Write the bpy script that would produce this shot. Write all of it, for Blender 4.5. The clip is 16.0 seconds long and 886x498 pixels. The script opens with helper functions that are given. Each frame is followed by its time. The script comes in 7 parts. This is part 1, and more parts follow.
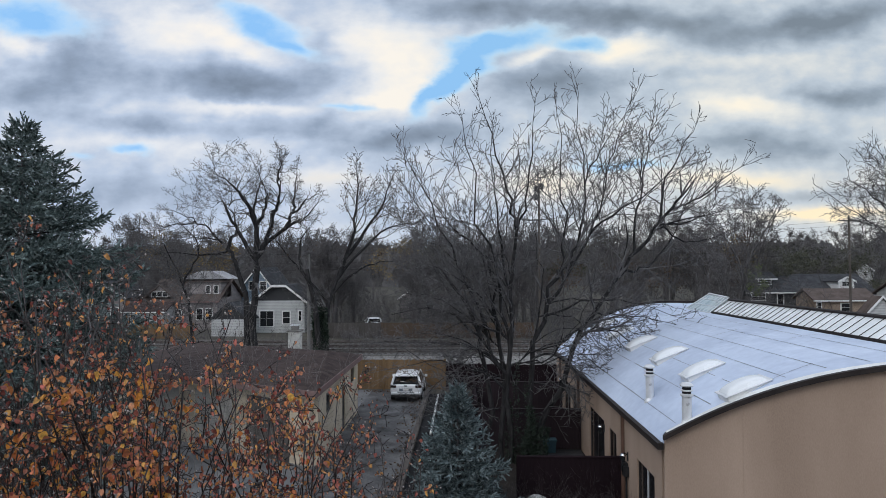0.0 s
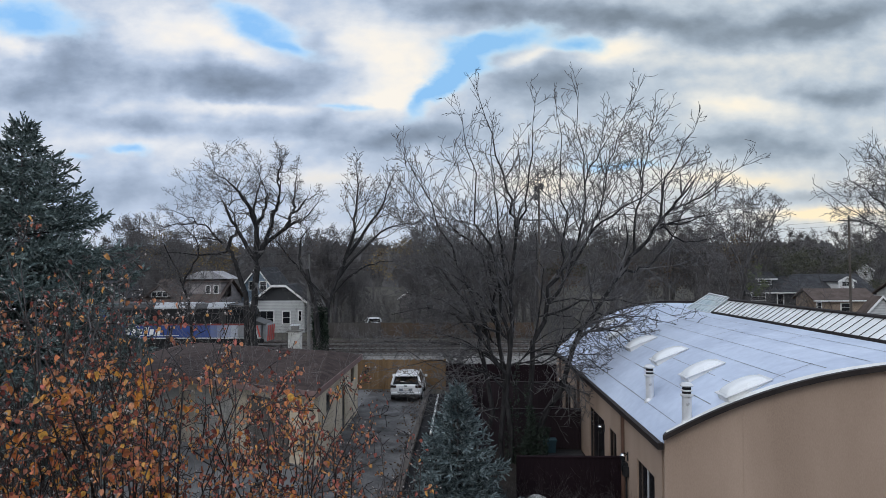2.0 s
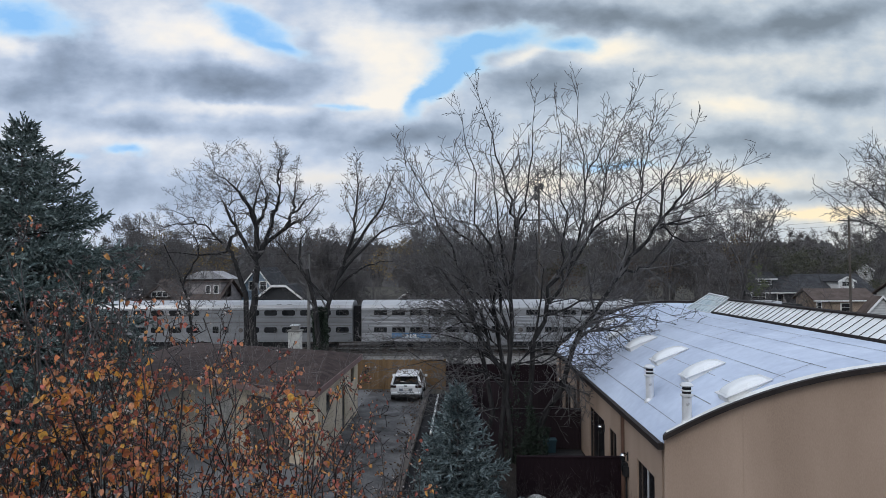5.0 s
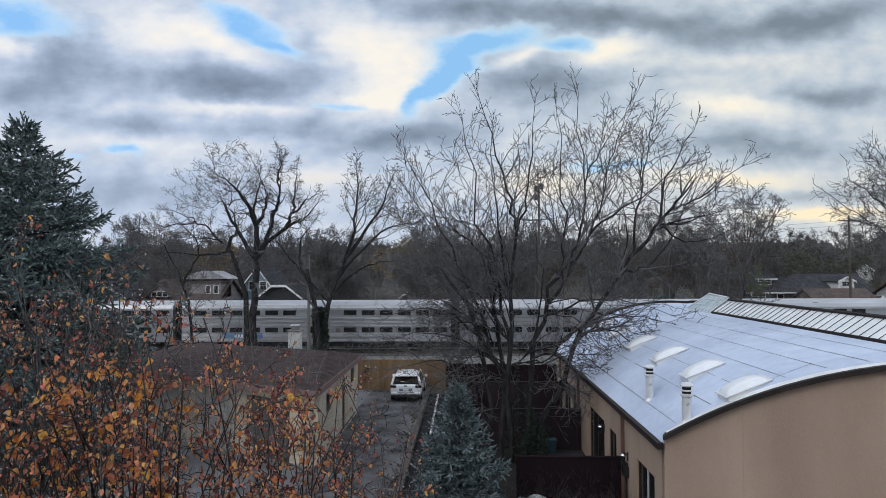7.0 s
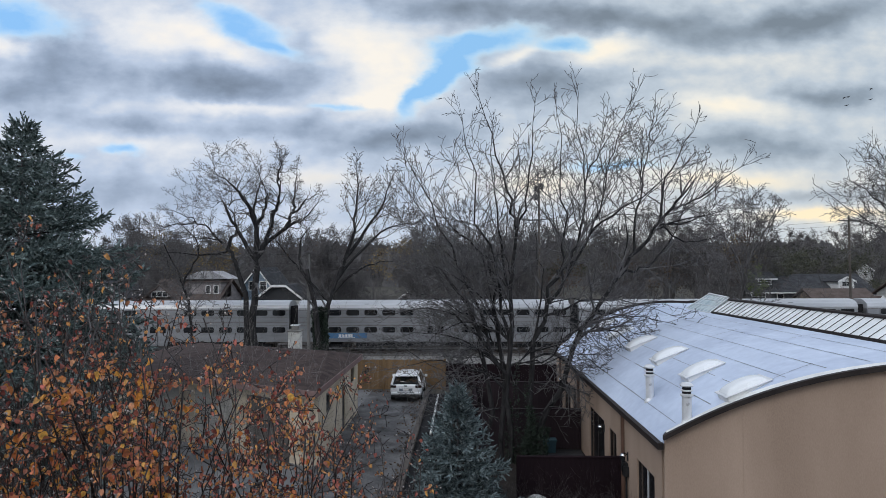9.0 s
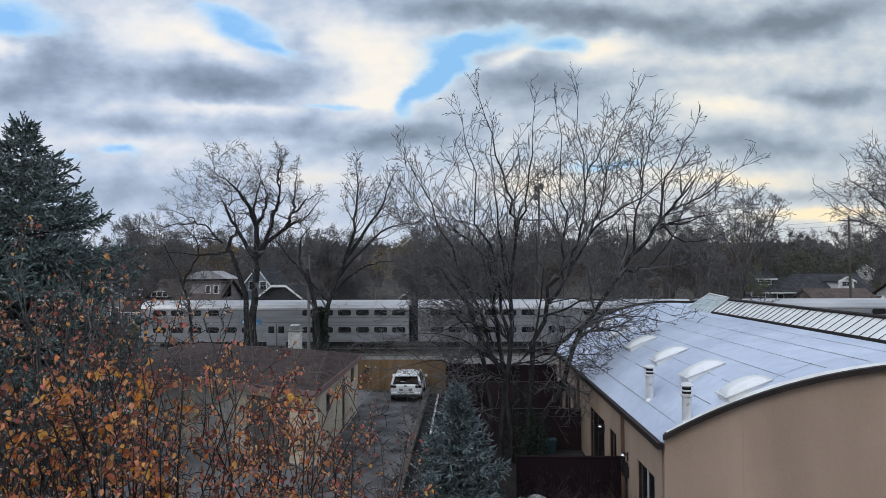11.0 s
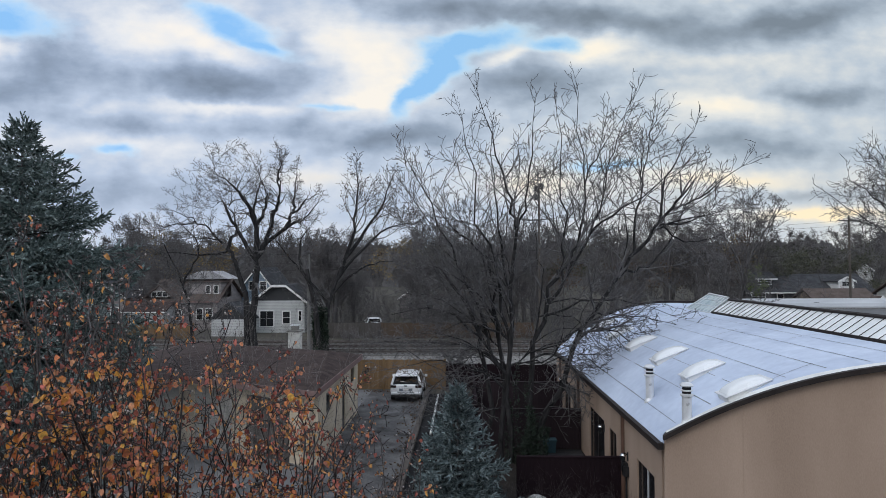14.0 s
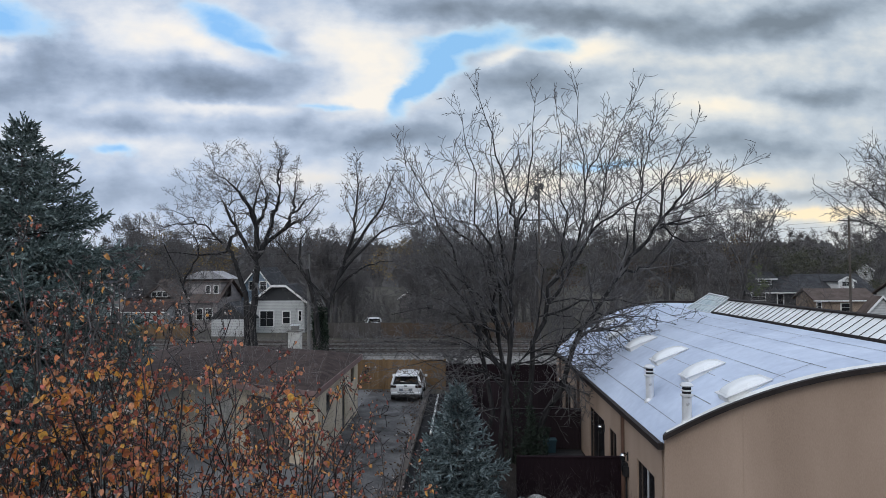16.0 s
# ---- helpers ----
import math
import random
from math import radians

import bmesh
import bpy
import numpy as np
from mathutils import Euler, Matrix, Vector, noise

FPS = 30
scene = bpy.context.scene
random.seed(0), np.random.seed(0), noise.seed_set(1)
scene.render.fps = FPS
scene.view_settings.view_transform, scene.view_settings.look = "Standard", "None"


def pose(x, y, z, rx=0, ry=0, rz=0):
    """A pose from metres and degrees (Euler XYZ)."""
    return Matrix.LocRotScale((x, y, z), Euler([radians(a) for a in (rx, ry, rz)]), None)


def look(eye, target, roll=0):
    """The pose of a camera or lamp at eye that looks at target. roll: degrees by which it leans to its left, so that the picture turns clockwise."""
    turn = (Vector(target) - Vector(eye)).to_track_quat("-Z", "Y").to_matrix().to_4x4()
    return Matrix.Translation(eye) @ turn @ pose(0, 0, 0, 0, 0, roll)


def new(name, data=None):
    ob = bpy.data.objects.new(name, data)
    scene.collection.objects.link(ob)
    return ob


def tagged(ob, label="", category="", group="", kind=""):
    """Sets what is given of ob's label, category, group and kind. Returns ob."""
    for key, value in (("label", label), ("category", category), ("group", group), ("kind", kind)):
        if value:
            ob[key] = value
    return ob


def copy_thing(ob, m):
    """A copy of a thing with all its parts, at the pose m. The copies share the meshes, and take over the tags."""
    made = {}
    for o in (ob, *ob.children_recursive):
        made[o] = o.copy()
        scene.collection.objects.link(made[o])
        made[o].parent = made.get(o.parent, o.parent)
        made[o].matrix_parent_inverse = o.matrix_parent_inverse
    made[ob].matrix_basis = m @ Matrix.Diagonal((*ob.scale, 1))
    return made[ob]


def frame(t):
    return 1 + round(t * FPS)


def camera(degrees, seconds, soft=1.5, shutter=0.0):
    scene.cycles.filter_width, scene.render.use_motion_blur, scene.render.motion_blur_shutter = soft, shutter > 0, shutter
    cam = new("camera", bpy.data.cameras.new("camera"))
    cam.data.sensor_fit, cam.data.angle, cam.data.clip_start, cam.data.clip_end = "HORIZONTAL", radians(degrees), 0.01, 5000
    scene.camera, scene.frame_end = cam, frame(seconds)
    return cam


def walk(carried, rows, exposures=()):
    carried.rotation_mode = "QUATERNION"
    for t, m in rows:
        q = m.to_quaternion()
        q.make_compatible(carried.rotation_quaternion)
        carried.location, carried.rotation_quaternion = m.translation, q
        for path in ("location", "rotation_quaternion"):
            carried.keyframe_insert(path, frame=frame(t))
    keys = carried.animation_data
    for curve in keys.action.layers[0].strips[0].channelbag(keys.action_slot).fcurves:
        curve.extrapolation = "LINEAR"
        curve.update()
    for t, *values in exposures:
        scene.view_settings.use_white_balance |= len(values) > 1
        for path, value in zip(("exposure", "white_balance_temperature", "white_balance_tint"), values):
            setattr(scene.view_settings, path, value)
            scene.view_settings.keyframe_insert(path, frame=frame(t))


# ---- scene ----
cam = camera(68.01, 16.0, soft=0.45)
CAM = pose(0, 0, 7.85, 91.82, 0, 1.77) @ pose(0, 0, 0, 0, 0, -0.27)
walk(cam, [(0, CAM), (16, CAM)], exposures=[(0, 0.0), (16, 0.0)])

# ---- world and sun ----
world = bpy.data.worlds.new("world")
scene.world = world
world.use_nodes = True
wt = world.node_tree
wt.nodes.clear()


def link(tree, a, b):
    tree.links.new(a, b)


w_out = wt.nodes.new("ShaderNodeOutputWorld")
w_sky = wt.nodes.new("ShaderNodeTexSky")
w_sky.sky_type = "NISHITA"
w_sky.sun_disc = False
w_sky.sun_elevation, w_sky.sun_rotation = radians(38), radians(215)
w_bg = wt.nodes.new("ShaderNodeBackground")
w_bg.inputs["Strength"].default_value = 0.12
w_cloud = wt.nodes.new("ShaderNodeBackground")
w_cloud.inputs["Strength"].default_value = 1.3
w_tc = wt.nodes.new("ShaderNodeTexCoord")
w_map = wt.nodes.new("ShaderNodeMapping")
w_map.inputs["Scale"].default_value = (2, 2, 7)
w_noise = wt.nodes.new("ShaderNodeTexNoise")
w_noise.inputs["Scale"].default_value, w_noise.inputs["Detail"].default_value = 1.6, 6
w_ramp = wt.nodes.new("ShaderNodeValToRGB")
w_ramp.color_ramp.elements[0].position, w_ramp.color_ramp.elements[0].color = 0.3, (0.50, 0.59, 0.74, 1)
w_ramp.color_ramp.elements[1].position, w_ramp.color_ramp.elements[1].color = 0.7, (0.92, 0.98, 1.06, 1)
w_mix = wt.nodes.new("ShaderNodeMixShader")
w_mix.inputs[0].default_value = 0.8
link(wt, w_sky.outputs[0], w_bg.inputs["Color"])
link(wt, w_tc.outputs["Generated"], w_map.inputs[0])
link(wt, w_map.outputs[0], w_noise.inputs["Vector"])
link(wt, w_noise.outputs[0], w_ramp.inputs[0])
link(wt, w_ramp.outputs[0], w_cloud.inputs["Color"])
link(wt, w_bg.outputs[0], w_mix.inputs[1])
link(wt, w_cloud.outputs[0], w_mix.inputs[2])
link(wt, w_mix.outputs[0], w_out.inputs[0])

sun = new("sun", bpy.data.lights.new("sun", "SUN"))
sun.data.energy, sun.data.angle, sun.data.color = 0.6, radians(25), (1.0, 0.95, 0.88)
sun.matrix_world = look((-30, -43, 42), (0, 0, 0))


# ---- materials ----
def surface(name, low, high, scale=3.0, rough=0.8, bump=0.2, metal=0.0, fine=40.0, stretch=(1, 1, 1), vary=0.0, spec=0.5, laps=0.0):
    """A procedural surface: two scales of noise between two colours, fine relief, an uneven gloss."""
    m = bpy.data.materials.new(name)
    m.use_nodes = True
    t = m.node_tree
    b = t.nodes["Principled BSDF"]
    tc = t.nodes.new("ShaderNodeTexCoord")
    mp = t.nodes.new("ShaderNodeMapping")
    mp.inputs["Scale"].default_value = stretch
    n1, n2 = t.nodes.new("ShaderNodeTexNoise"), t.nodes.new("ShaderNodeTexNoise")
    n1.inputs["Scale"].default_value, n1.inputs["Detail"].default_value = scale, 5
    n2.inputs["Scale"].default_value, n2.inputs["Detail"].default_value = fine, 3
    add = t.nodes.new("ShaderNodeMath")
    add.operation = "MULTIPLY_ADD"
    add.inputs[1].default_value = 0.35
    ramp = t.nodes.new("ShaderNodeValToRGB")
    e = ramp.color_ramp.elements
    e[0].position, e[0].color = 0.48, (*low, 1)
    e[1].position, e[1].color = 0.86, (*high, 1)
    link(t, tc.outputs["Object"], mp.inputs[0])
    link(t, mp.outputs[0], n1.inputs["Vector"])
    link(t, mp.outputs[0], n2.inputs["Vector"])
    link(t, n2.outputs[0], add.inputs[0])
    link(t, n1.outputs[0], add.inputs[2])
    link(t, add.outputs[0], ramp.inputs[0])
    col = ramp.outputs[0]
    if vary:
        info = t.nodes.new("ShaderNodeObjectInfo")
        hsv = t.nodes.new("ShaderNodeHueSaturation")
        mr = t.nodes.new("ShaderNodeMapRange")
        mr.inputs["To Min"].default_value, mr.inputs["To Max"].default_value = 1 - vary, 1 + vary
        link(t, info.outputs["Random"], mr.inputs["Value"])
        link(t, mr.outputs[0], hsv.inputs["Value"])
        link(t, col, hsv.inputs["Color"])
        col = hsv.outputs[0]
    if laps:
        # shadow line under each lapped board, painted as a darker stripe of colour
        sp, mul, fr, gt, mx = (t.nodes.new(k) for k in ("ShaderNodeSeparateXYZ", "ShaderNodeMath", "ShaderNodeMath", "ShaderNodeMath", "ShaderNodeMix"))
        mul.operation, fr.operation, gt.operation, mx.data_type, mx.blend_type = "MULTIPLY", "FRACT", "LESS_THAN", "RGBA", "MULTIPLY"
        mul.inputs[1].default_value, gt.inputs[1].default_value = 1 / laps, 0.22
        link(t, tc.outputs["Object"], sp.inputs[0])
        link(t, sp.outputs[2], mul.inputs[0])
        link(t, mul.outputs[0], fr.inputs[0])
        link(t, fr.outputs[0], gt.inputs[0])
        link(t, gt.outputs[0], mx.inputs["Factor"])
        link(t, col, mx.inputs["A"])
        mx.inputs["B"].default_value = (0.6, 0.6, 0.62, 1)
        col = mx.outputs["Result"]
    link(t, col, b.inputs["Base Color"])
    rr = t.nodes.new("ShaderNodeMapRange")
    rr.inputs["To Min"].default_value, rr.inputs["To Max"].default_value = max(rough - 0.12, 0.02), min(rough + 0.12, 1)
    link(t, n1.outputs[0], rr.inputs["Value"])
    link(t, rr.outputs[0], b.inputs["Roughness"])
    b.inputs["Metallic"].default_value = metal
    b.inputs["Specular IOR Level"].default_value = spec
    if bump:
        bp = t.nodes.new("ShaderNodeBump")
        bp.inputs["Strength"].default_value, bp.inputs["Distance"].default_value = bump, 0.02
        link(t, n2.outputs[0], bp.inputs["Height"])
        link(t, bp.outputs[0], b.inputs["Normal"])
    return m


def leafy(name, stops, rough=0.7, thin=0.0, mottle=2.0):
    """Leaves or needles: each separate leaf takes its colour from a ramp by its own random number."""
    m = bpy.data.materials.new(name)
    m.use_nodes = True
    t = m.node_tree
    b = t.nodes["Principled BSDF"]
    geo, info = t.nodes.new("ShaderNodeNewGeometry"), t.nodes.new("ShaderNodeObjectInfo")
    add, fr = t.nodes.new("ShaderNodeMath"), t.nodes.new("ShaderNodeMath")
    fr.operation = "FRACT"
    link(t, geo.outputs["Random Per Island"], add.inputs[0])
    link(t, info.outputs["Random"], add.inputs[1])
    link(t, add.outputs[0], fr.inputs[0])
    ramp = t.nodes.new("ShaderNodeValToRGB")
    e = ramp.color_ramp.elements
    while len(e) < len(stops):
        e.new(0.5)
    for k, c in enumerate(stops):
        e[k].position, e[k].color = k / (len(stops) - 1), (*c, 1)
    link(t, fr.outputs[0], ramp.inputs[0])
    tc, n = t.nodes.new("ShaderNodeTexCoord"), t.nodes.new("ShaderNodeTexNoise")
    n.inputs["Scale"].default_value, n.inputs["Detail"].default_value = mottle, 3
    mr, hsv = t.nodes.new("ShaderNodeMapRange"), t.nodes.new("ShaderNodeHueSaturation")
    mr.inputs["From Min"].default_value, mr.inputs["From Max"].default_value = 0.3, 0.7
    mr.inputs["To Min"].default_value, mr.inputs["To Max"].default_value = 0.55, 1.3
    link(t, tc.outputs["Object"], n.inputs["Vector"])
    link(t, n.outputs[0], mr.inputs["Value"])
    link(t, mr.outputs[0], hsv.inputs["Value"])
    link(t, ramp.outputs[0], hsv.inputs["Color"])
    colour = hsv.outputs[0]
    link(t, colour, b.inputs["Base Color"])
    b.inputs["Roughness"].default_value = rough
    b.inputs["Specular IOR Level"].default_value = 0.25
    if thin:
        # thin leaves let some light through
        tr, mx = t.nodes.new("ShaderNodeBsdfTranslucent"), t.nodes.new("ShaderNodeMixShader")
        mx.inputs[0].default_value = thin
        link(t, colour, tr.inputs["Color"])
        link(t, b.outputs[0], mx.inputs[1])
        link(t, tr.outputs[0], mx.inputs[2])
        link(t, mx.outputs[0], t.nodes["Material Output"].inputs["Surface"])
    return m


BARK = surface("bark_grey", (0.036, 0.034, 0.035), (0.125, 0.118, 0.120), 4, 0.45, 0.6, fine=30, stretch=(1, 1, 0.25), spec=0.38)
BARK_DARK = surface("bark_wet", (0.013, 0.0125, 0.013), (0.048, 0.046, 0.047), 7, 0.95, 1.0, fine=30, stretch=(1, 1, 0.2), spec=0.12)
# far bark: lightened and greyed, so distance haze is in the colour
BARK_FAR = surface("bark_hazed", (0.064, 0.060, 0.061), (0.160, 0.150, 0.150), 0.3, 0.95, 0, fine=3, spec=0.12)
TWIG = surface("twig_brown", (0.009, 0.0072, 0.0075), (0.048, 0.038, 0.037), 9, 0.3, 0.2, spec=0.3)
IVY = leafy("ivy_green", [(0.010, 0.016, 0.012), (0.018, 0.030, 0.020), (0.03, 0.046, 0.030)], 0.5)
NEEDLE_DARK = leafy("needles_green", [(0.055, 0.080, 0.076), (0.115, 0.155, 0.15), (0.18, 0.23, 0.222), (0.38, 0.45, 0.44)], 0.65)
NEEDLE_BLUE = leafy("needles_blue", [(0.035, 0.050, 0.053), (0.10, 0.135, 0.142), (0.18, 0.23, 0.24), (0.36, 0.43, 0.44)], 0.65)
PEAR_LEAF = leafy("pear_leaf", [(0.20, 0.060, 0.035), (0.46, 0.15, 0.05), (0.78, 0.30, 0.06), (0.90, 0.52, 0.12), (0.62, 0.24, 0.07),
                                (0.84, 0.28, 0.18), (0.86, 0.42, 0.09), (0.52, 0.20, 0.06)], 0.4, thin=0.35, mottle=45)
PEAR_SMALL = leafy("pear_leaf_small", [(0.15, 0.045, 0.04), (0.44, 0.14, 0.10), (0.78, 0.38, 0.20), (0.26, 0.08, 0.065), (0.90, 0.50, 0.15), (0.68, 0.22, 0.17), (0.20, 0.06, 0.05)], 0.4, thin=0.35, mottle=45)
DRY_LEAF = leafy("dry_leaf", [(0.06, 0.042, 0.03), (0.10, 0.066, 0.045), (0.14, 0.095, 0.06)], 0.8)
OCHRE_LEAF = leafy("ochre_leaf", [(0.14, 0.105, 0.055), (0.21, 0.155, 0.075), (0.29, 0.205, 0.09)], 0.8)
# olive leaves greyed towards blue, with distance haze mixed into the colour
OLIVE_LEAF = leafy("olive_leaf_hazed", [(0.050, 0.055, 0.045), (0.085, 0.088, 0.064), (0.12, 0.118, 0.080)], 0.8)
GREEN_LEAF = leafy("late_green_leaf", [(0.085, 0.11, 0.05), (0.13, 0.16, 0.07), (0.17, 0.19, 0.085)], 0.8)
# pale fruit, its colour raised further to stand for bright glints
FRUIT = surface("pear_fruit", (0.18, 0.145, 0.13), (0.50, 0.45, 0.43), 60, 0.2, 0)
EARTH = surface("earth", (0.040, 0.036, 0.028), (0.085, 0.075, 0.055), 0.5, 1.0, 0.5, fine=6)
ASPHALT = surface("asphalt", (0.026, 0.0255, 0.027), (0.150, 0.147, 0.150), 0.9, 0.85, 0.5, fine=14, spec=0.2)
CONCRETE = surface("concrete", (0.13, 0.125, 0.115), (0.26, 0.25, 0.235), 1.2, 0.9, 0.3, fine=30)
KERB = surface("kerb_timber", (0.045, 0.038, 0.034), (0.10, 0.085, 0.075), 2, 0.9, 0.4)
BALLAST = surface("ballast", (0.045, 0.042, 0.042), (0.17, 0.16, 0.155), 9, 1.0, 0.9, fine=22)
GRAVEL = surface("gravel", (0.11, 0.105, 0.10), (0.27, 0.26, 0.245), 2, 1.0, 0.6, fine=20)
RAIL = surface("rail_steel", (0.06, 0.045, 0.04), (0.20, 0.18, 0.17), 2, 0.5, 0.1, metal=0.6)
SLEEPER = surface("sleeper_timber", (0.03, 0.025, 0.022), (0.075, 0.062, 0.055), 3, 0.95, 0.4)
STUCCO = surface("tan_stucco", (0.265, 0.188, 0.140), (0.395, 0.292, 0.226), 0.5, 0.9, 0.08, fine=60, stretch=(1, 1, 0.3))
MEMBRANE = surface("roof_membrane", (0.40, 0.465, 0.60), (0.575, 0.65, 0.79), 0.35, 0.55, 0.08, fine=4)
SEAM = surface("roof_seam", (0.07, 0.075, 0.085), (0.30, 0.32, 0.35), 1.5, 0.7, 0.1)
TRIM_DARK = surface("dark_brown_trim", (0.016, 0.012, 0.0115), (0.032, 0.025, 0.023), 2, 0.6, 0.1, spec=0.2)
GLAZING = surface("translucent_glazing", (0.66, 0.69, 0.70), (0.80, 0.82, 0.82), 1.0, 0.25, 0.05)
END_GLASS = surface("greenish_glazing", (0.30, 0.36, 0.36), (0.52, 0.58, 0.58), 2.5, 0.15, 0.03)
DOME = surface("acrylic_dome", (0.70, 0.72, 0.74), (0.80, 0.82, 0.84), 1.0, 0.25, 0.0)
GALV = surface("galvanised_steel", (0.60, 0.61, 0.63), (0.74, 0.75, 0.77), 3, 0.32, 0.02, metal=0.3)
VENT_CAP = surface("vent_cap_grey", (0.05, 0.05, 0.05), (0.11, 0.11, 0.11), 5, 0.5, 0.1, metal=0.5)
GLASS_DARK = surface("dark_glass", (0.008, 0.009, 0.011), (0.018, 0.02, 0.023), 1, 0.12, 0.0)
FENCE_DARK = surface("dark_brown_fence", (0.011, 0.0068, 0.0088), (0.023, 0.0148, 0.0182), 1.2, 0.9, 0.2, stretch=(1, 1, 0.2), vary=0.03, spec=0.05)
FENCE_MAROON = surface("maroon_fence", (0.028, 0.020, 0.024), (0.048, 0.036, 0.041), 1.2, 0.85, 0.2, stretch=(1, 1, 0.2), vary=0.05, spec=0.1)
DECK = surface("deck_boards", (0.020, 0.020, 0.022), (0.055, 0.055, 0.058), 2, 0.9, 0.3, stretch=(0.2, 1, 1), spec=0.1)
FENCE_TAN = surface("cedar_fence", (0.120, 0.072, 0.034), (0.215, 0.135, 0.066), 1.5, 0.85, 0.3, stretch=(1, 1, 0.15), vary=0.15)
FENCE_BROWN = surface("brown_fence", (0.058, 0.039, 0.027), (0.105, 0.073, 0.050), 1.5, 0.9, 0.3, stretch=(1, 1, 0.15), vary=0.18)
FENCE_GREY = surface("weathered_fence", (0.05, 0.045, 0.042), (0.10, 0.088, 0.08), 1.5, 0.9, 0.3, stretch=(1, 1, 0.15), vary=0.18)
SHINGLE_BROWN = surface("brown_shingle", (0.032, 0.023, 0.022), (0.080, 0.059, 0.055), 2.2, 0.95, 0.7, fine=18, spec=0.12)
SHINGLE_GREY = surface("grey_shingle", (0.03, 0.031, 0.035), (0.07, 0.072, 0.078), 1.2, 0.95, 0.5, fine=18, spec=0.12)
SHINGLE_TAUPE = surface("taupe_shingle", (0.075, 0.058, 0.052), (0.125, 0.10, 0.09), 1.2, 0.95, 0.5, fine=18, spec=0.12)
SHINGLE_LIGHT = surface("pale_shingle", (0.26, 0.26, 0.27), (0.40, 0.40, 0.41), 1.0, 0.9, 0.4, fine=18)
BLOCK_CREAM = surface("cream_block", (0.42, 0.35, 0.262), (0.62, 0.53, 0.41), 0.8, 0.9, 0.4, fine=25, vary=0.08)
DOOR_PALE = surface("pale_door_paint", (0.30, 0.285, 0.265), (0.50, 0.475, 0.44), 1.5, 0.7, 0.1)
FASCIA = surface("rose_brown_fascia", (0.16, 0.095, 0.09), (0.24, 0.155, 0.145), 2, 0.7, 0.2)
SIDING_WHITE = surface("white_siding", (0.420, 0.428, 0.428), (0.554, 0.554, 0.546), 0.6, 0.7, 0.1, laps=0.19)
SIDING_GREY = surface("grey_siding", (0.40, 0.41, 0.405), (0.52, 0.53, 0.52), 0.6, 0.7, 0.1, laps=0.19)
SIDING_MAUVE = surface("mauve_siding", (0.227, 0.202, 0.202), (0.302, 0.273, 0.269), 0.6, 0.7, 0.1, laps=0.19)
SIDING_BLUE = surface("pale_blue_siding", (0.168, 0.235, 0.302), (0.235, 0.311, 0.378), 0.6, 0.7, 0.1, laps=0.19)
SIDING_DARK = surface("charcoal_siding", (0.02, 0.021, 0.024), (0.04, 0.041, 0.045), 0.6, 0.8, 0.1)
BRICK_TAN = surface("tan_brick", (0.2080, 0.1560, 0.1170), (0.3380, 0.2600, 0.2015), 6, 0.9, 0.4, fine=30)
BRICK_WHITE = surface("white_brick", (0.46, 0.45, 0.42), (0.66, 0.65, 0.61), 5, 0.9, 0.4, fine=30, vary=0.08)
PAINT_WHITE = surface("white_paint", (0.62, 0.62, 0.61), (0.80, 0.80, 0.79), 2, 0.5, 0.05)
BLACK = surface("black_paint", (0.010, 0.010, 0.011), (0.026, 0.026, 0.028), 3, 0.6, 0.1, spec=0.12)
STEEL = surface("stainless_steel", (0.245, 0.25, 0.262), (0.37, 0.375, 0.39), 1.5, 0.38, 0.05, metal=0.75, stretch=(0.25, 1, 2))
STEEL_SMOOTH = surface("brushed_steel", (0.215, 0.22, 0.232), (0.305, 0.31, 0.325), 1.2, 0.42, 0.03, metal=0.6, stretch=(0.25, 1, 2))
ROOF_STEEL = surface("pale_steel_roof", (0.36, 0.37, 0.39), (0.50, 0.51, 0.53), 1.0, 0.4, 0.03, metal=0.4, stretch=(0.2, 1, 1))
LOCO_BLUE = surface("locomotive_blue", (0.014, 0.038, 0.165), (0.025, 0.062, 0.24), 1, 0.4, 0.03)
LOCO_RED = surface("locomotive_red", (0.17, 0.022, 0.02), (0.25, 0.034, 0.028), 1, 0.4, 0.03)
LOCO_FADE = [surface("locomotive_fade", (0.02 + 0.09 * k, 0.055 + 0.085 * k, 0.22 + 0.05 * k), (0.035 + 0.10 * k, 0.085 + 0.095 * k, 0.30 + 0.06 * k), 1, 0.4, 0.03) for k in range(1, 5)]
NOSE_RED = surface("nose_red", (0.40, 0.045, 0.035), (0.52, 0.07, 0.05), 1, 0.4, 0.03)
LOCO_WHITE = surface("locomotive_white", (0.20, 0.205, 0.215), (0.30, 0.305, 0.31), 1, 0.4, 0.03)
BANNER_BLUE = surface("banner_blue", (0.05, 0.14, 0.28), (0.08, 0.20, 0.36), 1, 0.5, 0.0)
CAR_WHITE = surface("white_car_paint", (0.62, 0.64, 0.66), (0.74, 0.75, 0.77), 1, 0.2, 0.0)
RED_LENS = surface("red_lens", (0.016, 0.005, 0.006), (0.030, 0.008, 0.008), 3, 0.2, 0.0)
CAR_LIGHT = surface("dark_plastic", (0.012, 0.012, 0.013), (0.03, 0.03, 0.031), 5, 0.5, 0.1)
TYRE = surface("tyre_rubber", (0.012, 0.012, 0.012), (0.03, 0.03, 0.03), 8, 0.9, 0.2)
POLE_WOOD = surface("pole_wood", (0.06, 0.05, 0.043), (0.12, 0.105, 0.092), 2, 0.95, 0.4, stretch=(1, 1, 0.1))
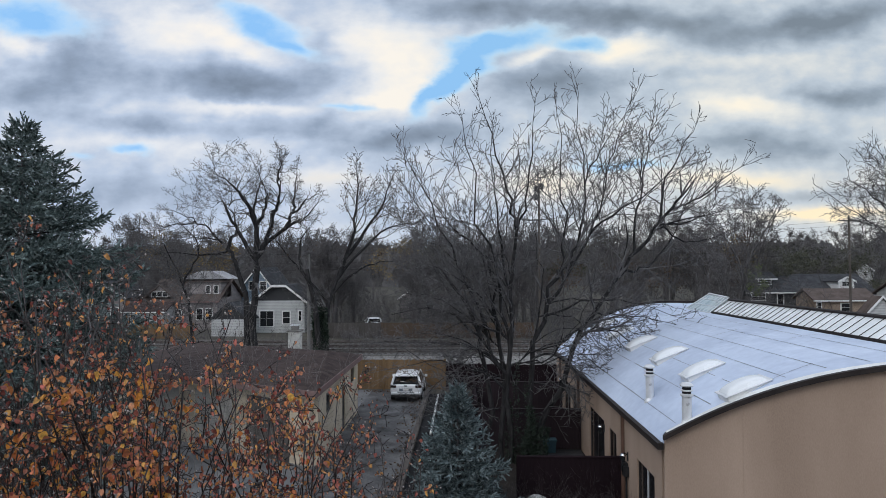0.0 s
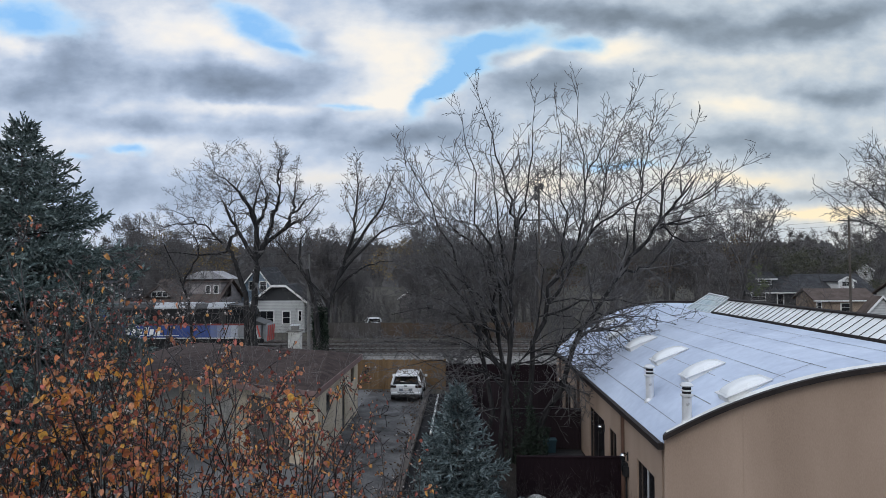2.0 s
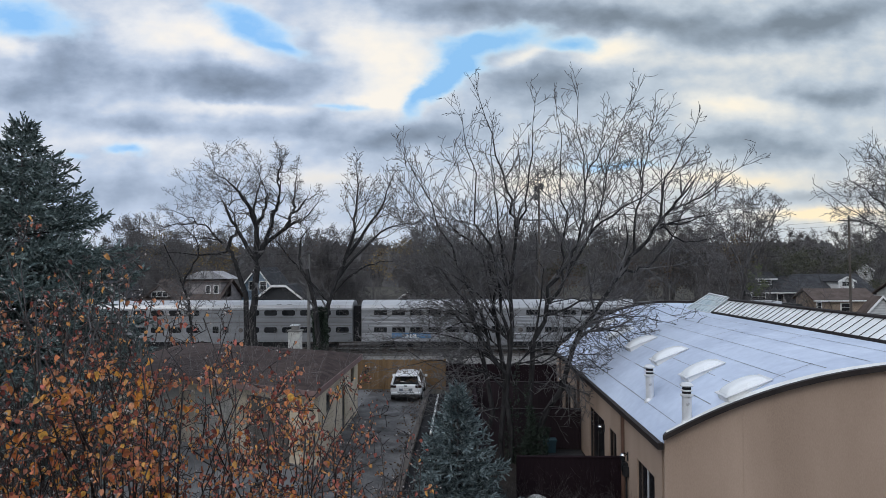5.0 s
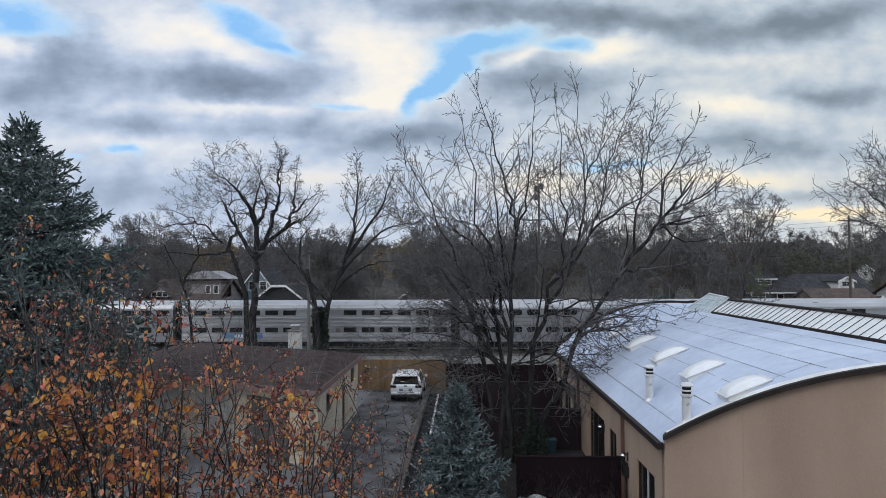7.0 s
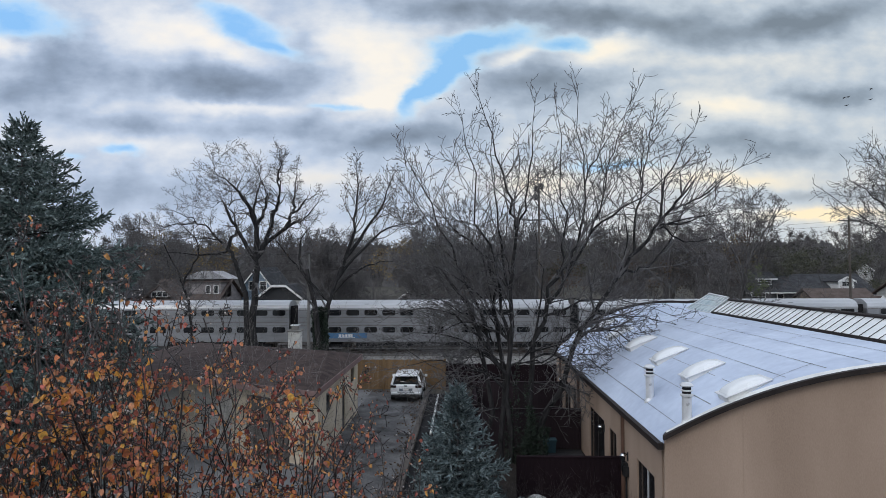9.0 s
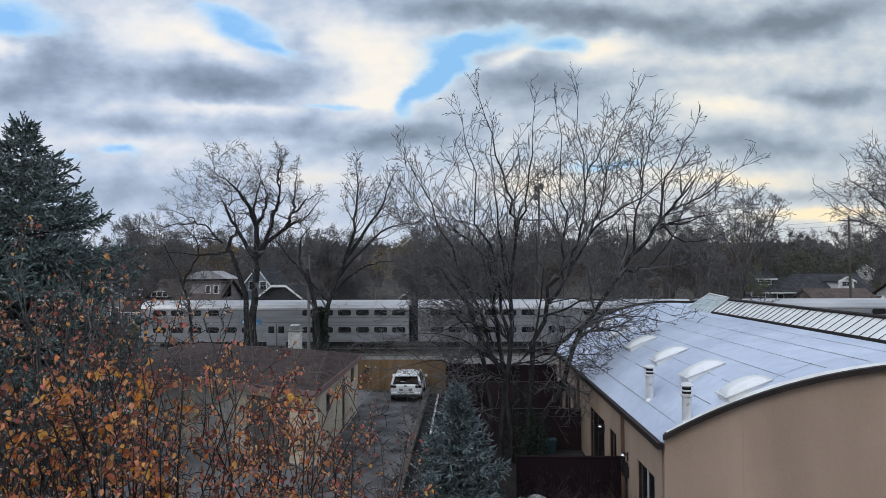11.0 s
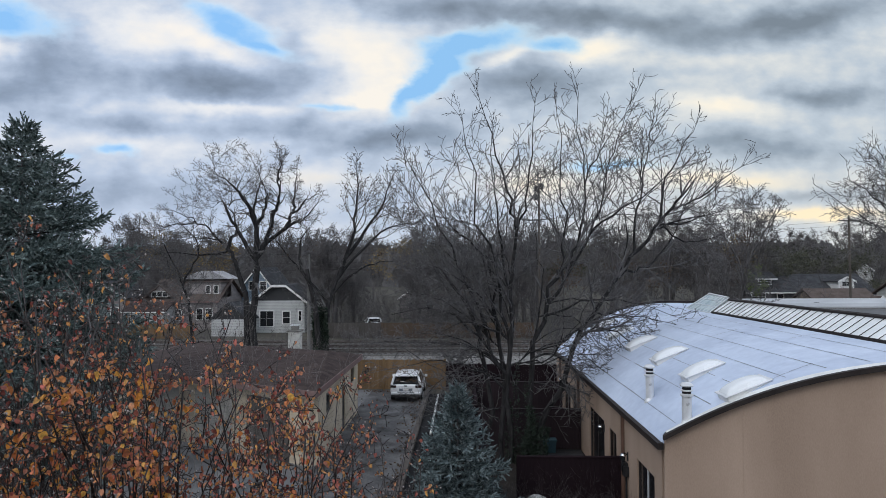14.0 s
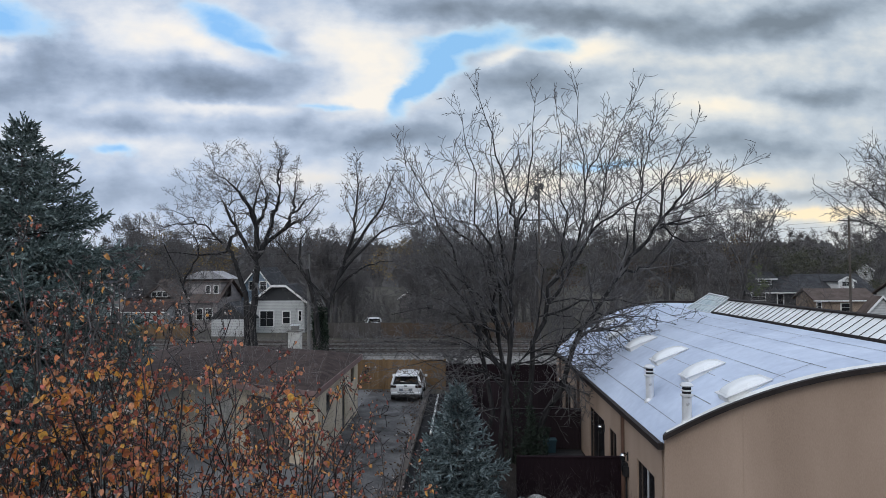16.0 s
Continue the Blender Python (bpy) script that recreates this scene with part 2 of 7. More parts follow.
POLE_GREY = surface("pale_pole", (0.14, 0.135, 0.13), (0.24, 0.23, 0.22), 2, 0.9, 0.3, stretch=(1, 1, 0.1))
BIRD = surface("bird_feathers", (0.015, 0.014, 0.014), (0.045, 0.042, 0.04), 20, 0.7, 0.0)
STONE = surface("pale_stone", (0.30, 0.30, 0.30), (0.50, 0.50, 0.49), 3, 0.9, 0.5)


# ---- mesh helpers ----
def mesh_ob(name, verts, faces, material, parent=None, label="", smooth=False):
    me = bpy.data.meshes.new(name)
    me.from_pydata([tuple(v) for v in verts], [], faces)
    me.materials.append(material)
    if smooth:
        me.polygons.foreach_set("use_smooth", [True] * len(me.polygons))
    me.update()
    ob = new(name, me)
    if parent:
        ob.parent = parent
    return tagged(ob, label)


def part(name, bm, material, parent=None, label="", smooth=False):
    me = bpy.data.meshes.new(name)
    bm.normal_update()
    bm.to_mesh(me)
    bm.free()
    me.materials.append(material)
    if smooth:
        me.polygons.foreach_set("use_smooth", [True] * len(me.polygons))
    ob = new(name, me)
    if parent:
        ob.parent = parent
    return tagged(ob, label)


def thing(name, m, label, category, group="", kind=""):
    ob = new(name)
    ob.empty_display_size = 0.2
    ob.matrix_basis = m
    return tagged(ob, label, category, group, kind)


def box(x0, y0, z0, x1, y1, z1, bm=None, bevel=0.0):
    """A box between two corners; with a bevel its edges are rounded off."""
    bm = bm or bmesh.new()
    vs = [bm.verts.new(c) for c in ((x0, y0, z0), (x1, y0, z0), (x1, y1, z0), (x0, y1, z0), (x0, y0, z1), (x1, y0, z1), (x1, y1, z1), (x0, y1, z1))]
    fs = [bm.faces.new([vs[i] for i in q]) for q in ((3, 2, 1, 0), (4, 5, 6, 7), (0, 1, 5, 4), (1, 2, 6, 5), (2, 3, 7, 6), (3, 0, 4, 7))]
    if bevel:
        es = {e for f in fs for e in f.edges}
        bmesh.ops.bevel(bm, geom=list(es), offset=bevel, segments=1, affect="EDGES")
    return bm


def prism(profile, y0, y1, bm=None, axis="y"):
    """A profile of (a, z) points, counter-clockwise, swept along y (or along x with axis='x')."""
    bm = bm or bmesh.new()
    put = (lambda a, s, z: (a, s, z)) if axis == "y" else (lambda a, s, z: (s, a, z))
    lo = [bm.verts.new(put(a, y0, z)) for a, z in profile]
    hi = [bm.verts.new(put(a, y1, z)) for a, z in profile]
    n = len(profile)
    bm.faces.new(lo)
    bm.faces.new(hi[::-1])
    for i in range(n):
        bm.faces.new((lo[i], hi[i], hi[(i + 1) % n], lo[(i + 1) % n]))
    bmesh.ops.recalc_face_normals(bm, faces=bm.faces)
    return bm


def lathe(profile, n=16, bm=None, at=(0, 0, 0)):
    """(radius, z) points turned round the z axis."""
    bm = bm or bmesh.new()
    rings = []
    for r, z in profile:
        rings.append([bm.verts.new((at[0] + r * math.cos(2 * math.pi * i / n), at[1] + r * math.sin(2 * math.pi * i / n), at[2] + z)) for i in range(n)])
    for a, b in zip(rings, rings[1:]):
        for i in range(n):
            bm.faces.new((a[i], a[(i + 1) % n], b[(i + 1) % n], b[i]))
    bm.faces.new(rings[0][::-1])
    bm.faces.new(rings[-1])
    return bm


def tube(points, radii, n=6, bm=None):
    """A tapered tube along points."""
    bm = bm or bmesh.new()
    rings = []
    for k, p in enumerate(points):
        d = (Vector(points[min(k + 1, len(points) - 1)]) - Vector(points[max(k - 1, 0)])).normalized()
        u = d.cross(Vector((0.31, 0.95, 0.05))).normalized()
        v = d.cross(u)
        r = radii[k] if isinstance(radii, (list, tuple)) else radii
        rings.append([bm.verts.new(Vector(p) + r * (math.cos(2 * math.pi * i / n) * u + math.sin(2 * math.pi * i / n) * v)) for i in range(n)])
    for a, b in zip(rings, rings[1:]):
        for i in range(n):
            bm.faces.new((a[i], a[(i + 1) % n], b[(i + 1) % n], b[i]))
    bm.faces.new(rings[0][::-1])
    bm.faces.new(rings[-1])
    return bm


# ---- sky backdrop with drifting clouds ----
def node(t, kind, op=None, *values):
    n = t.nodes.new(kind)
    if op:
        n.operation = op
    for k, v in enumerate(values):
        if isinstance(v, (int, float)):
            n.inputs[k].default_value = v
        elif v is not None:
            t.links.new(v, n.inputs[k])
    return n.outputs[0]


def calc(t, op, *values):
    return node(t, "ShaderNodeMath", op, *values)


# patches as (across, down, half width, half height, tilt in degrees, strength)
BLUE = [(0.5, 0.22, 1.0, 0.34, 8, 1.2), (4.6, 0.40, 0.9, 0.27, 27, 1.2), (7.72, 1.62, 0.62, 0.17, -42, 1.25), (8.3, 1.12, 0.5, 0.32, -30, 1.15), (9.0, 0.66, 0.9, 0.20, -8, 1.1),
        (10.35, 0.75, 0.55, 0.14, -4, 1.0), (6.2, 1.88, 0.5, 0.07, 4, 0.7), (2.3, 2.63, 0.38, 0.11, 0, 0.9), (1.4, 2.72, 0.28, 0.07, 0, 0.6), (11.0, 2.95, 0.9, 0.12, 0, 0.9), (5.3, 0.82, 0.5, 0.10, 15, 0.5)]
GREY = [(1.4, 1.0, 1.0, 0.55, 0, 0.75), (0.5, 1.6, 1.2, 0.3, 0, 0.5), (4.3, 1.42, 1.5, 0.36, 0, 1.1), (5.75, 0.75, 0.35, 0.35, 0, 0.35), (2.4, 2.15, 1.0, 0.18, 6, 0.65), (5.0, 2.28, 1.1, 0.16, 0, 0.5),
        (7.2, 2.42, 1.5, 0.27, -4, 1.0), (9.9, 1.4, 1.3, 0.36, 3, 1.0), (9.0, 0.14, 2.3, 0.28, 4, 1.0), (12.0, 0.42, 1.6, 0.36, 6, 0.9), (14.8, 0.36, 1.4, 0.32, -12, 1.2), (15.0, 1.72, 1.1, 0.20, 0, 0.95),
        (12.6, 1.22, 1.1, 0.13, 0, 0.35), (14.0, 2.62, 1.7, 0.26, 4, 0.8), (2.6, 3.4, 2.4, 0.3, 0, 0.55), (14.6, 3.5, 1.3, 0.15, 0, 0.6)]
WHITE = [(2.8, 0.5, 0.8, 0.42, 5, 0.9), (4.2, 0.74, 1.0, 0.22, 27, 0.9), (6.4, 0.6, 0.9, 0.42, 0, 0.75), (7.2, 1.25, 0.7, 0.62, -20, 1.0), (6.7, 1.76, 0.8, 0.14, 0, 0.8), (4.3, 1.88, 1.3, 0.10, 3, 0.8),
         (0.3, 0.70, 0.45, 0.17, 15, 0.9), (9.4, 0.98, 0.55, 0.13, -18, 0.8), (11.15, 0.80, 0.65, 0.24, -15, 1.2), (13.2, 1.9, 1.0, 0.20, 5, 0.85), (13.4, 1.1, 1.2, 0.25, 0, 0.45), (2.0, 2.5, 1.7, 0.18, 3, 0.5),
         (5.8, 3.18, 1.1, 0.2, 0, 0.6), (9.6, 3.3, 1.3, 0.28, 0, 0.75), (13.3, 3.2, 1.3, 0.15, 3, 0.85), (14.3, 3.84, 0.9, 0.10, 0, 0.9)]


YELLOW = [(14.6, 3.84, 1.1, 0.10, 0, 0.95), (13.4, 3.2, 1.3, 0.13, 3, 0.5), (5.8, 3.18, 1.1, 0.16, 0, 0.45), (9.8, 3.3, 1.1, 0.22, 0, 0.5), (1.2, 2.35, 1.0, 0.1, 0, 0.25)]


def sky_material():
    m = bpy.data.materials.new("cloudy_sky")
    m.use_nodes = True
    t = m.node_tree
    t.nodes.clear()
    tc = t.nodes.new("ShaderNodeTexCoord")
    sep = t.nodes.new("ShaderNodeSeparateXYZ")
    link(t, tc.outputs["Object"], sep.inputs[0])
    x, y, z = sep.outputs
    u = calc(t, "MULTIPLY_ADD", calc(t, "DIVIDE", x, y), 11.62, 7.84)
    v = calc(t, "MULTIPLY_ADD", calc(t, "DIVIDE", z, y), -11.62, 4.78)
    comb = t.nodes.new("ShaderNodeCombineXYZ")
    link(t, u, comb.inputs[0])
    link(t, v, comb.inputs[1])

    def cloud_noise(scale, sx, sy, detail, shift=0.0):
        mp = t.nodes.new("ShaderNodeMapping")
        mp.inputs["Scale"].default_value, mp.inputs["Location"].default_value = (sx, sy, 1), (shift, shift * 0.7, 0)
        link(t, comb.outputs[0], mp.inputs[0])
        n = t.nodes.new("ShaderNodeTexNoise")
        n.inputs["Scale"].default_value, n.inputs["Detail"].default_value, n.inputs["Roughness"].default_value = scale, detail, 0.52
        link(t, mp.outputs[0], n.inputs["Vector"])
        return calc(t, "SUBTRACT", n.outputs[0], 0.5)

    wu = calc(t, "MULTIPLY_ADD", cloud_noise(1.1, 1, 1.4, 5, 3.1), 0.75, u)
    wv = calc(t, "MULTIPLY_ADD", cloud_noise(1.2, 1, 1.4, 5, 9.7), 0.42, v)

    def patches(rows):
        total = None
        for cx, cy, a, b, tilt, s in rows:
            c, d = math.cos(radians(tilt)), math.sin(radians(tilt))
            du, dv = calc(t, "SUBTRACT", wu, cx), calc(t, "SUBTRACT", wv, cy)
            p = calc(t, "ADD", calc(t, "MULTIPLY", du, c / a), calc(t, "MULTIPLY", dv, d / a))
            q = calc(t, "ADD", calc(t, "MULTIPLY", du, -d / b), calc(t, "MULTIPLY", dv, c / b))
            e = calc(t, "ADD", calc(t, "MULTIPLY", p, p), calc(t, "MULTIPLY", q, q))
            g = calc(t, "MULTIPLY", calc(t, "EXPONENT", calc(t, "MULTIPLY", e, -1.0)), s)
            total = g if total is None else calc(t, "ADD", total, g)
        return total

    streak = cloud_noise(0.6, 0.5, 1.7, 3, 0.0)
    puffs = cloud_noise(1.1, 0.75, 1.25, 5, 21.0)
    # light from one side: how the cloud thickens towards it
    relief = calc(t, "SUBTRACT", puffs, cloud_noise(1.1, 0.75, 1.25, 5, 21.16))
    fine = cloud_noise(2.6, 0.7, 1.3, 5, 5.0)
    light = calc(t, "SUBTRACT", patches(WHITE), patches(GREY))
    light = calc(t, "MULTIPLY_ADD", light, 0.46, 0.56)
    light = calc(t, "MULTIPLY_ADD", streak, 0.22, light)
    light = calc(t, "MULTIPLY_ADD", relief, 0.55, calc(t, "MULTIPLY_ADD", puffs, 0.32, light))
    light = calc(t, "MULTIPLY_ADD", fine, 0.10, light)
    ramp = t.nodes.new("ShaderNodeValToRGB")
    e = ramp.color_ramp.elements
    stops = [(0.0, (0.20, 0.255, 0.345)), (0.25, (0.31, 0.39, 0.525)), (0.5, (0.50, 0.595, 0.755)), (0.78, (0.79, 0.82, 0.875)), (1.0, (0.95, 0.91, 0.86))]
    while len(e) < len(stops):
        e.new(0.5)
    for k, (p, c) in enumerate(stops):
        e[k].position, e[k].color = p, (*c, 1)
    link(t, light, ramp.inputs[0])
    blue = calc(t, "MULTIPLY_ADD", fine, 1.0, calc(t, "MULTIPLY", patches(BLUE), 1.25))
    gap = t.nodes.new("ShaderNodeMapRange")
    gap.interpolation_type = "SMOOTHSTEP"
    gap.inputs["From Min"].default_value, gap.inputs["From Max"].default_value = 0.12, 0.95
    link(t, blue, gap.inputs["Value"])
    deep = t.nodes.new("ShaderNodeValToRGB")
    deep.color_ramp.elements[0].position, deep.color_ramp.elements[0].color = 0.40, (0.55, 0.76, 0.98, 1)
    deep.color_ramp.elements[1].position, deep.color_ramp.elements[1].color = 1.0, (0.28, 0.56, 0.95, 1)
    link(t, calc(t, "MULTIPLY", blue, 0.75), deep.inputs[0])
    mix = t.nodes.new("ShaderNodeMix")
    mix.data_type = "RGBA"
    link(t, gap.outputs[0], mix.inputs["Factor"])
    link(t, ramp.outputs[0], mix.inputs["A"])
    link(t, deep.outputs[0], mix.inputs["B"])
    # warm light low over the horizon
    low = t.nodes.new("ShaderNodeMapRange")
    low.inputs["From Min"].default_value, low.inputs["From Max"].default_value = 2.7, 4.1
    low.inputs["To Max"].default_value = 0.35
    link(t, v, low.inputs["Value"])
    warm = t.nodes.new("ShaderNodeMix")
    warm.data_type = "RGBA"
    link(t, calc(t, "MINIMUM", calc(t, "ADD", low.outputs[0], patches(YELLOW)), 0.95), warm.inputs["Factor"])
    link(t, mix.outputs["Result"], warm.inputs["A"])
    tint = t.nodes.new("ShaderNodeValToRGB")
    tint.color_ramp.elements[0].position, tint.color_ramp.elements[0].color = 0.3, (0.56, 0.65, 0.81, 1)
    tint.color_ramp.elements[1].position, tint.color_ramp.elements[1].color = 1.0, (1.0, 0.88, 0.68, 1)
    link(t, calc(t, "MULTIPLY_ADD", streak, 0.8, calc(t, "MULTIPLY_ADD", u, 0.03, calc(t, "MULTIPLY_ADD", patches(YELLOW), 0.7, 0.12))), tint.inputs[0])
    link(t, tint.outputs[0], warm.inputs["B"])
    # the clouds towards the low sun are less blue
    side, neutral = t.nodes.new("ShaderNodeMapRange"), t.nodes.new("ShaderNodeMix")
    side.inputs["From Min"].default_value, side.inputs["From Max"].default_value = 5.0, 12.0
    link(t, u, side.inputs["Value"])
    neutral.data_type, neutral.blend_type = "RGBA", "MULTIPLY"
    neutral.inputs["B"].default_value = (1.03, 1.0, 0.90, 1)
    link(t, side.outputs[0], neutral.inputs["Factor"])
    link(t, warm.outputs["Result"], neutral.inputs["A"])
    em = t.nodes.new("ShaderNodeEmission")
    link(t, neutral.outputs["Result"], em.inputs[0])
    em.inputs["Strength"].default_value = 1.0
    out = t.nodes.new("ShaderNodeOutputMaterial")
    link(t, em.outputs[0], out.inputs[0])
    return m


def sky_backdrop():
    """A level deck of cloud that drifts, and a still band of sky behind it down to the horizon."""
    mat = sky_material()
    tilt = pose(0, 0, 7.85, 0, 0, 1.77)
    deck_z, near, far = 140.0, 250.0, 3200.0
    ys = [near * (far / near) ** (j / 24) for j in range(25)]
    verts = [(x * 200.0, y, deck_z) for y in ys for x in range(-17, 18)]
    faces = [(j * 35 + i, j * 35 + i + 1, j * 35 + i + 36, j * 35 + i + 35) for j in range(24) for i in range(34)]
    deck = mesh_ob("cloud_deck", verts, faces, mat)
    tagged(deck, "broken grey and white clouds with blue gaps", "sky", kind="structure")
    deck.matrix_basis = tilt
    verts = [(x * 200.0, far + 2, z) for z in (-150.0, deck_z + 4) for x in range(-17, 18)]
    band = mesh_ob("backdrop_sky", verts, [(i, i + 1, i + 36, i + 35) for i in range(34)], mat)
    tagged(band, "pale warm sky low over the horizon", "sky", kind="structure")
    band.matrix_basis = tilt
    return deck


sky = sky_backdrop()


# ---- ground, drive, tracks ----
def ground_plane():
    verts, faces = [], []
    xs = [-2800, -600, -200, -100, -60] + [-50 + 2.5 * i for i in range(41)] + [60, 100, 200, 600, 2800]
    ys = [-600, -100, -20] + [2.5 * i for i in range(33)] + [90, 110, 150, 250, 600, 2900]
    for yy in ys:
        for xx in xs:
            h = 0.0 if yy < 2 or yy > 80 or -7 < xx < -1 else 0.06 * noise.noise(Vector((xx * 0.21, yy * 0.21, 0)))
            verts.append((xx, yy, h - 0.05))
    w = len(xs)
    for j in range(len(ys) - 1):
        for i in range(w - 1):
            a = j * w + i
            faces.append((a, a + 1, a + w + 1, a + w))
    ob = mesh_ob("ground", verts, faces, EARTH, smooth=True)
    tagged(ob, "bare brown earth with dead grass and leaves", "ground", kind="structure")


ground_plane()
road = part("driveway", box(-5.98, -8, -0.3, -2.42, 43.0, 0.03), ASPHALT)
tagged(road, "worn grey asphalt driveway with patches", "driveway", kind="structure")
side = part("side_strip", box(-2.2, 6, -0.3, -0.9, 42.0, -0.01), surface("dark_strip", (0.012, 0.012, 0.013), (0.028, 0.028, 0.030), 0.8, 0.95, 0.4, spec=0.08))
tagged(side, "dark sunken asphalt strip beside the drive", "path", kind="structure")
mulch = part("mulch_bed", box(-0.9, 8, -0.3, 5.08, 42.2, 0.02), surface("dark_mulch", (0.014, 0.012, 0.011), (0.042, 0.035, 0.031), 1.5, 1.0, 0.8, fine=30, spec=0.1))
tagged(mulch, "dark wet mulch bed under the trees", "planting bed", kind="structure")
kerb = thing("kerb", pose(0, 0, 0), "dark weathered timber kerb along the driveway", "kerb", kind="structure")
for i in range(14):
    part("kerb_block", box(-2.44, 8 + 2.5 * i, -0.2, -2.2, 10.49 + 2.5 * i, 0.17 + 0.01 * (i % 3), bevel=0.02), KERB, kerb)
bed = part("track_bed", prism([(60.2, -0.3), (75.0, -0.3), (74.0, 0.0), (61.2, 0.0)], -400, 400, axis="x"), BALLAST)
tagged(bed, "grey crushed stone ballast under the tracks", "track bed", kind="structure")
apron = part("gravel_strip", box(-60, 47, -0.2, 60, 60.2, 0.0), GRAVEL)
tagged(apron, "pale gravel strip along the railway", "gravel", kind="structure")


def track(y):
    tr = thing("railway_track", pose(0, 0, 0), "steel rails on dark timber sleepers in ballast", "railway track", "railway tracks", "structure")
    for dy in (0, 1.505):
        prof = [(y + dy - 0.07, 0.03), (y + dy + 0.07, 0.03), (y + dy + 0.02, 0.06), (y + dy + 0.037, 0.14), (y + dy + 0.037, 0.18), (y + dy - 0.037, 0.18), (y + dy - 0.037, 0.14), (y + dy - 0.02, 0.06)]
        part("rail", prism(prof, -400, 400, axis="x"), RAIL, tr)
    bm = bmesh.new()
    for i in range(330):
        x = -70 + i * 0.53
        box(x, y - 0.55, -0.08, x + 0.23, y + 2.05, 0.03, bm)
    tagged(part("sleepers", bm, SLEEPER, tr), kind="stuff")


for y in (62.4, 66.4, 70.4):
    track(y)
lot = part("parking_lot", box(-30, -6, -0.3, -5.99, 43.0, 0.015), surface("worn_asphalt", (0.085, 0.085, 0.088), (0.20, 0.20, 0.203), 0.4, 0.85, 0.4, fine=20))
tagged(lot, "worn pale asphalt yard before the garage", "yard", kind="structure")
edge = part("white_edging", box(-1.66, 31.5, -0.05, -1.575, 41.3, 0.10, bevel=0.01), PAINT_WHITE)
tagged(edge, "low white painted edging beside the strip", "edging", kind="structure")


# ---- the vaulted building ----
EAVE_X, EAVE_Z, APEX_X, APEX_Z = 5.1, 3.65, 12.5, 5.9
half, rise = APEX_X - EAVE_X, APEX_Z - EAVE_Z
VAULT_R = (half * half + rise * rise) / (2 * rise)


def crest(x, lift=0.0):
    """The line of the end walls' edges."""
    shoulder = 0.2 * math.sin(math.pi * min(max(abs(APEX_X - x) / half, 0), 1))
    return APEX_Z - VAULT_R + math.sqrt(VAULT_R ** 2 - (x - APEX_X) ** 2) + shoulder + lift


def vault(x, lift=0.0):
    """The roof sheet, which dips below that line towards the eaves."""
    return crest(x, lift) - 0.17 * math.exp((abs(APEX_X - x) - half) / 0.8)


def front_y(x):
    return 17.05 - 0.52 * (x - EAVE_X)


def back_y(x):
    return 36.5 + 0.1 * (x - EAVE_X)


FAR_X = 2 * APEX_X - EAVE_X


def wall_with_openings(name, label, openings):
    """The long wall along y at x = EAVE_X, 0.25 thick, with openings (y0, y1, z0, z1) through it."""
    bm = bmesh.new()
    ys = sorted({17.31, 36.24} | {o[0] for o in openings} | {o[1] for o in openings})
    for a, b in zip(ys, ys[1:]):
        hole = [o for o in openings if o[0] <= a and b <= o[1]]
        if hole:
            z0, z1 = hole[0][2:]
            if z0 > 0.05:
                box(EAVE_X, a, -0.3, EAVE_X + 0.25, b, z0, bm)
            box(EAVE_X, a, z1, EAVE_X + 0.25, b, 3.38, bm)
        else:
            box(EAVE_X, a, -0.3, EAVE_X + 0.25, b, 3.38, bm)
    return tagged(part(name, bm, STUCCO), label, "wall", kind="structure")


OPENINGS = [(18.0, 19.8, 0.1, 2.26), (22.4, 23.55, 0.9, 2.3), (24.3, 27.1, 0.1, 2.32), (30.2, 31.3, 0.9, 2.3), (31.9, 33.6, 0.1, 2.32)]
wall_with_openings("wall_west", "tan stucco side wall with patio doors", OPENINGS)


def arched_wall(name, yf, label, thick):
    bm = bmesh.new()
    n = 48
    xs = [EAVE_X + (FAR_X - EAVE_X) * i / n for i in range(n + 1)]
    rings = []
    for dy in (0, thick):
        lo = [bm.verts.new((x, yf(x) + dy, -0.3)) for x in xs]
        hi = [bm.verts.new((x, yf(x) + dy, crest(x) - 0.07)) for x in xs]
        rings.append((lo, hi))
    for i in range(n):
        for lo, hi in rings:
            bm.faces.new((lo[i], lo[i + 1], hi[i + 1], hi[i]))
        (l0, h0), (l1, h1) = rings
        bm.faces.new((h0[i], h0[i + 1], h1[i + 1], h1[i]))
    for i in (0, n):
        (l0, h0), (l1, h1) = rings
        bm.faces.new((l0[i], h0[i], h1[i], l1[i]))
    bmesh.ops.recalc_face_normals(bm, faces=bm.faces)
    return tagged(part(name, bm, STUCCO), label, "wall", kind="structure")


arched_wall("wall_south", front_y, "tan stucco end wall under the vaulted roof", 0.08)
for x, hgt in ((6.72, 4.4), (10.3, 5.7), (13.9, 5.8)):
    jt = part("wall_joint", box(x, front_y(x) - 0.012, 0.0, x + 0.012, front_y(x) + 0.02, hgt), STUCCO)
    tagged(jt, "thin vertical joint in the stucco", "joint", kind="structure")
arched_wall("wall_north", lambda x: back_y(x) - 0.25, "tan stucco far end wall", 0.25)
east = part("wall_east", box(FAR_X - 0.25, front_y(FAR_X), -0.3, FAR_X, back_y(FAR_X), 3.38), STUCCO)
tagged(east, "tan stucco far side wall", "wall", kind="structure")
inside = part("floor_inside", box(EAVE_X + 0.3, 18, -0.2, FAR_X - 0.3, 36, 0.02), CONCRETE)
tagged(inside, "plain concrete floor inside", "floor", kind="structure")


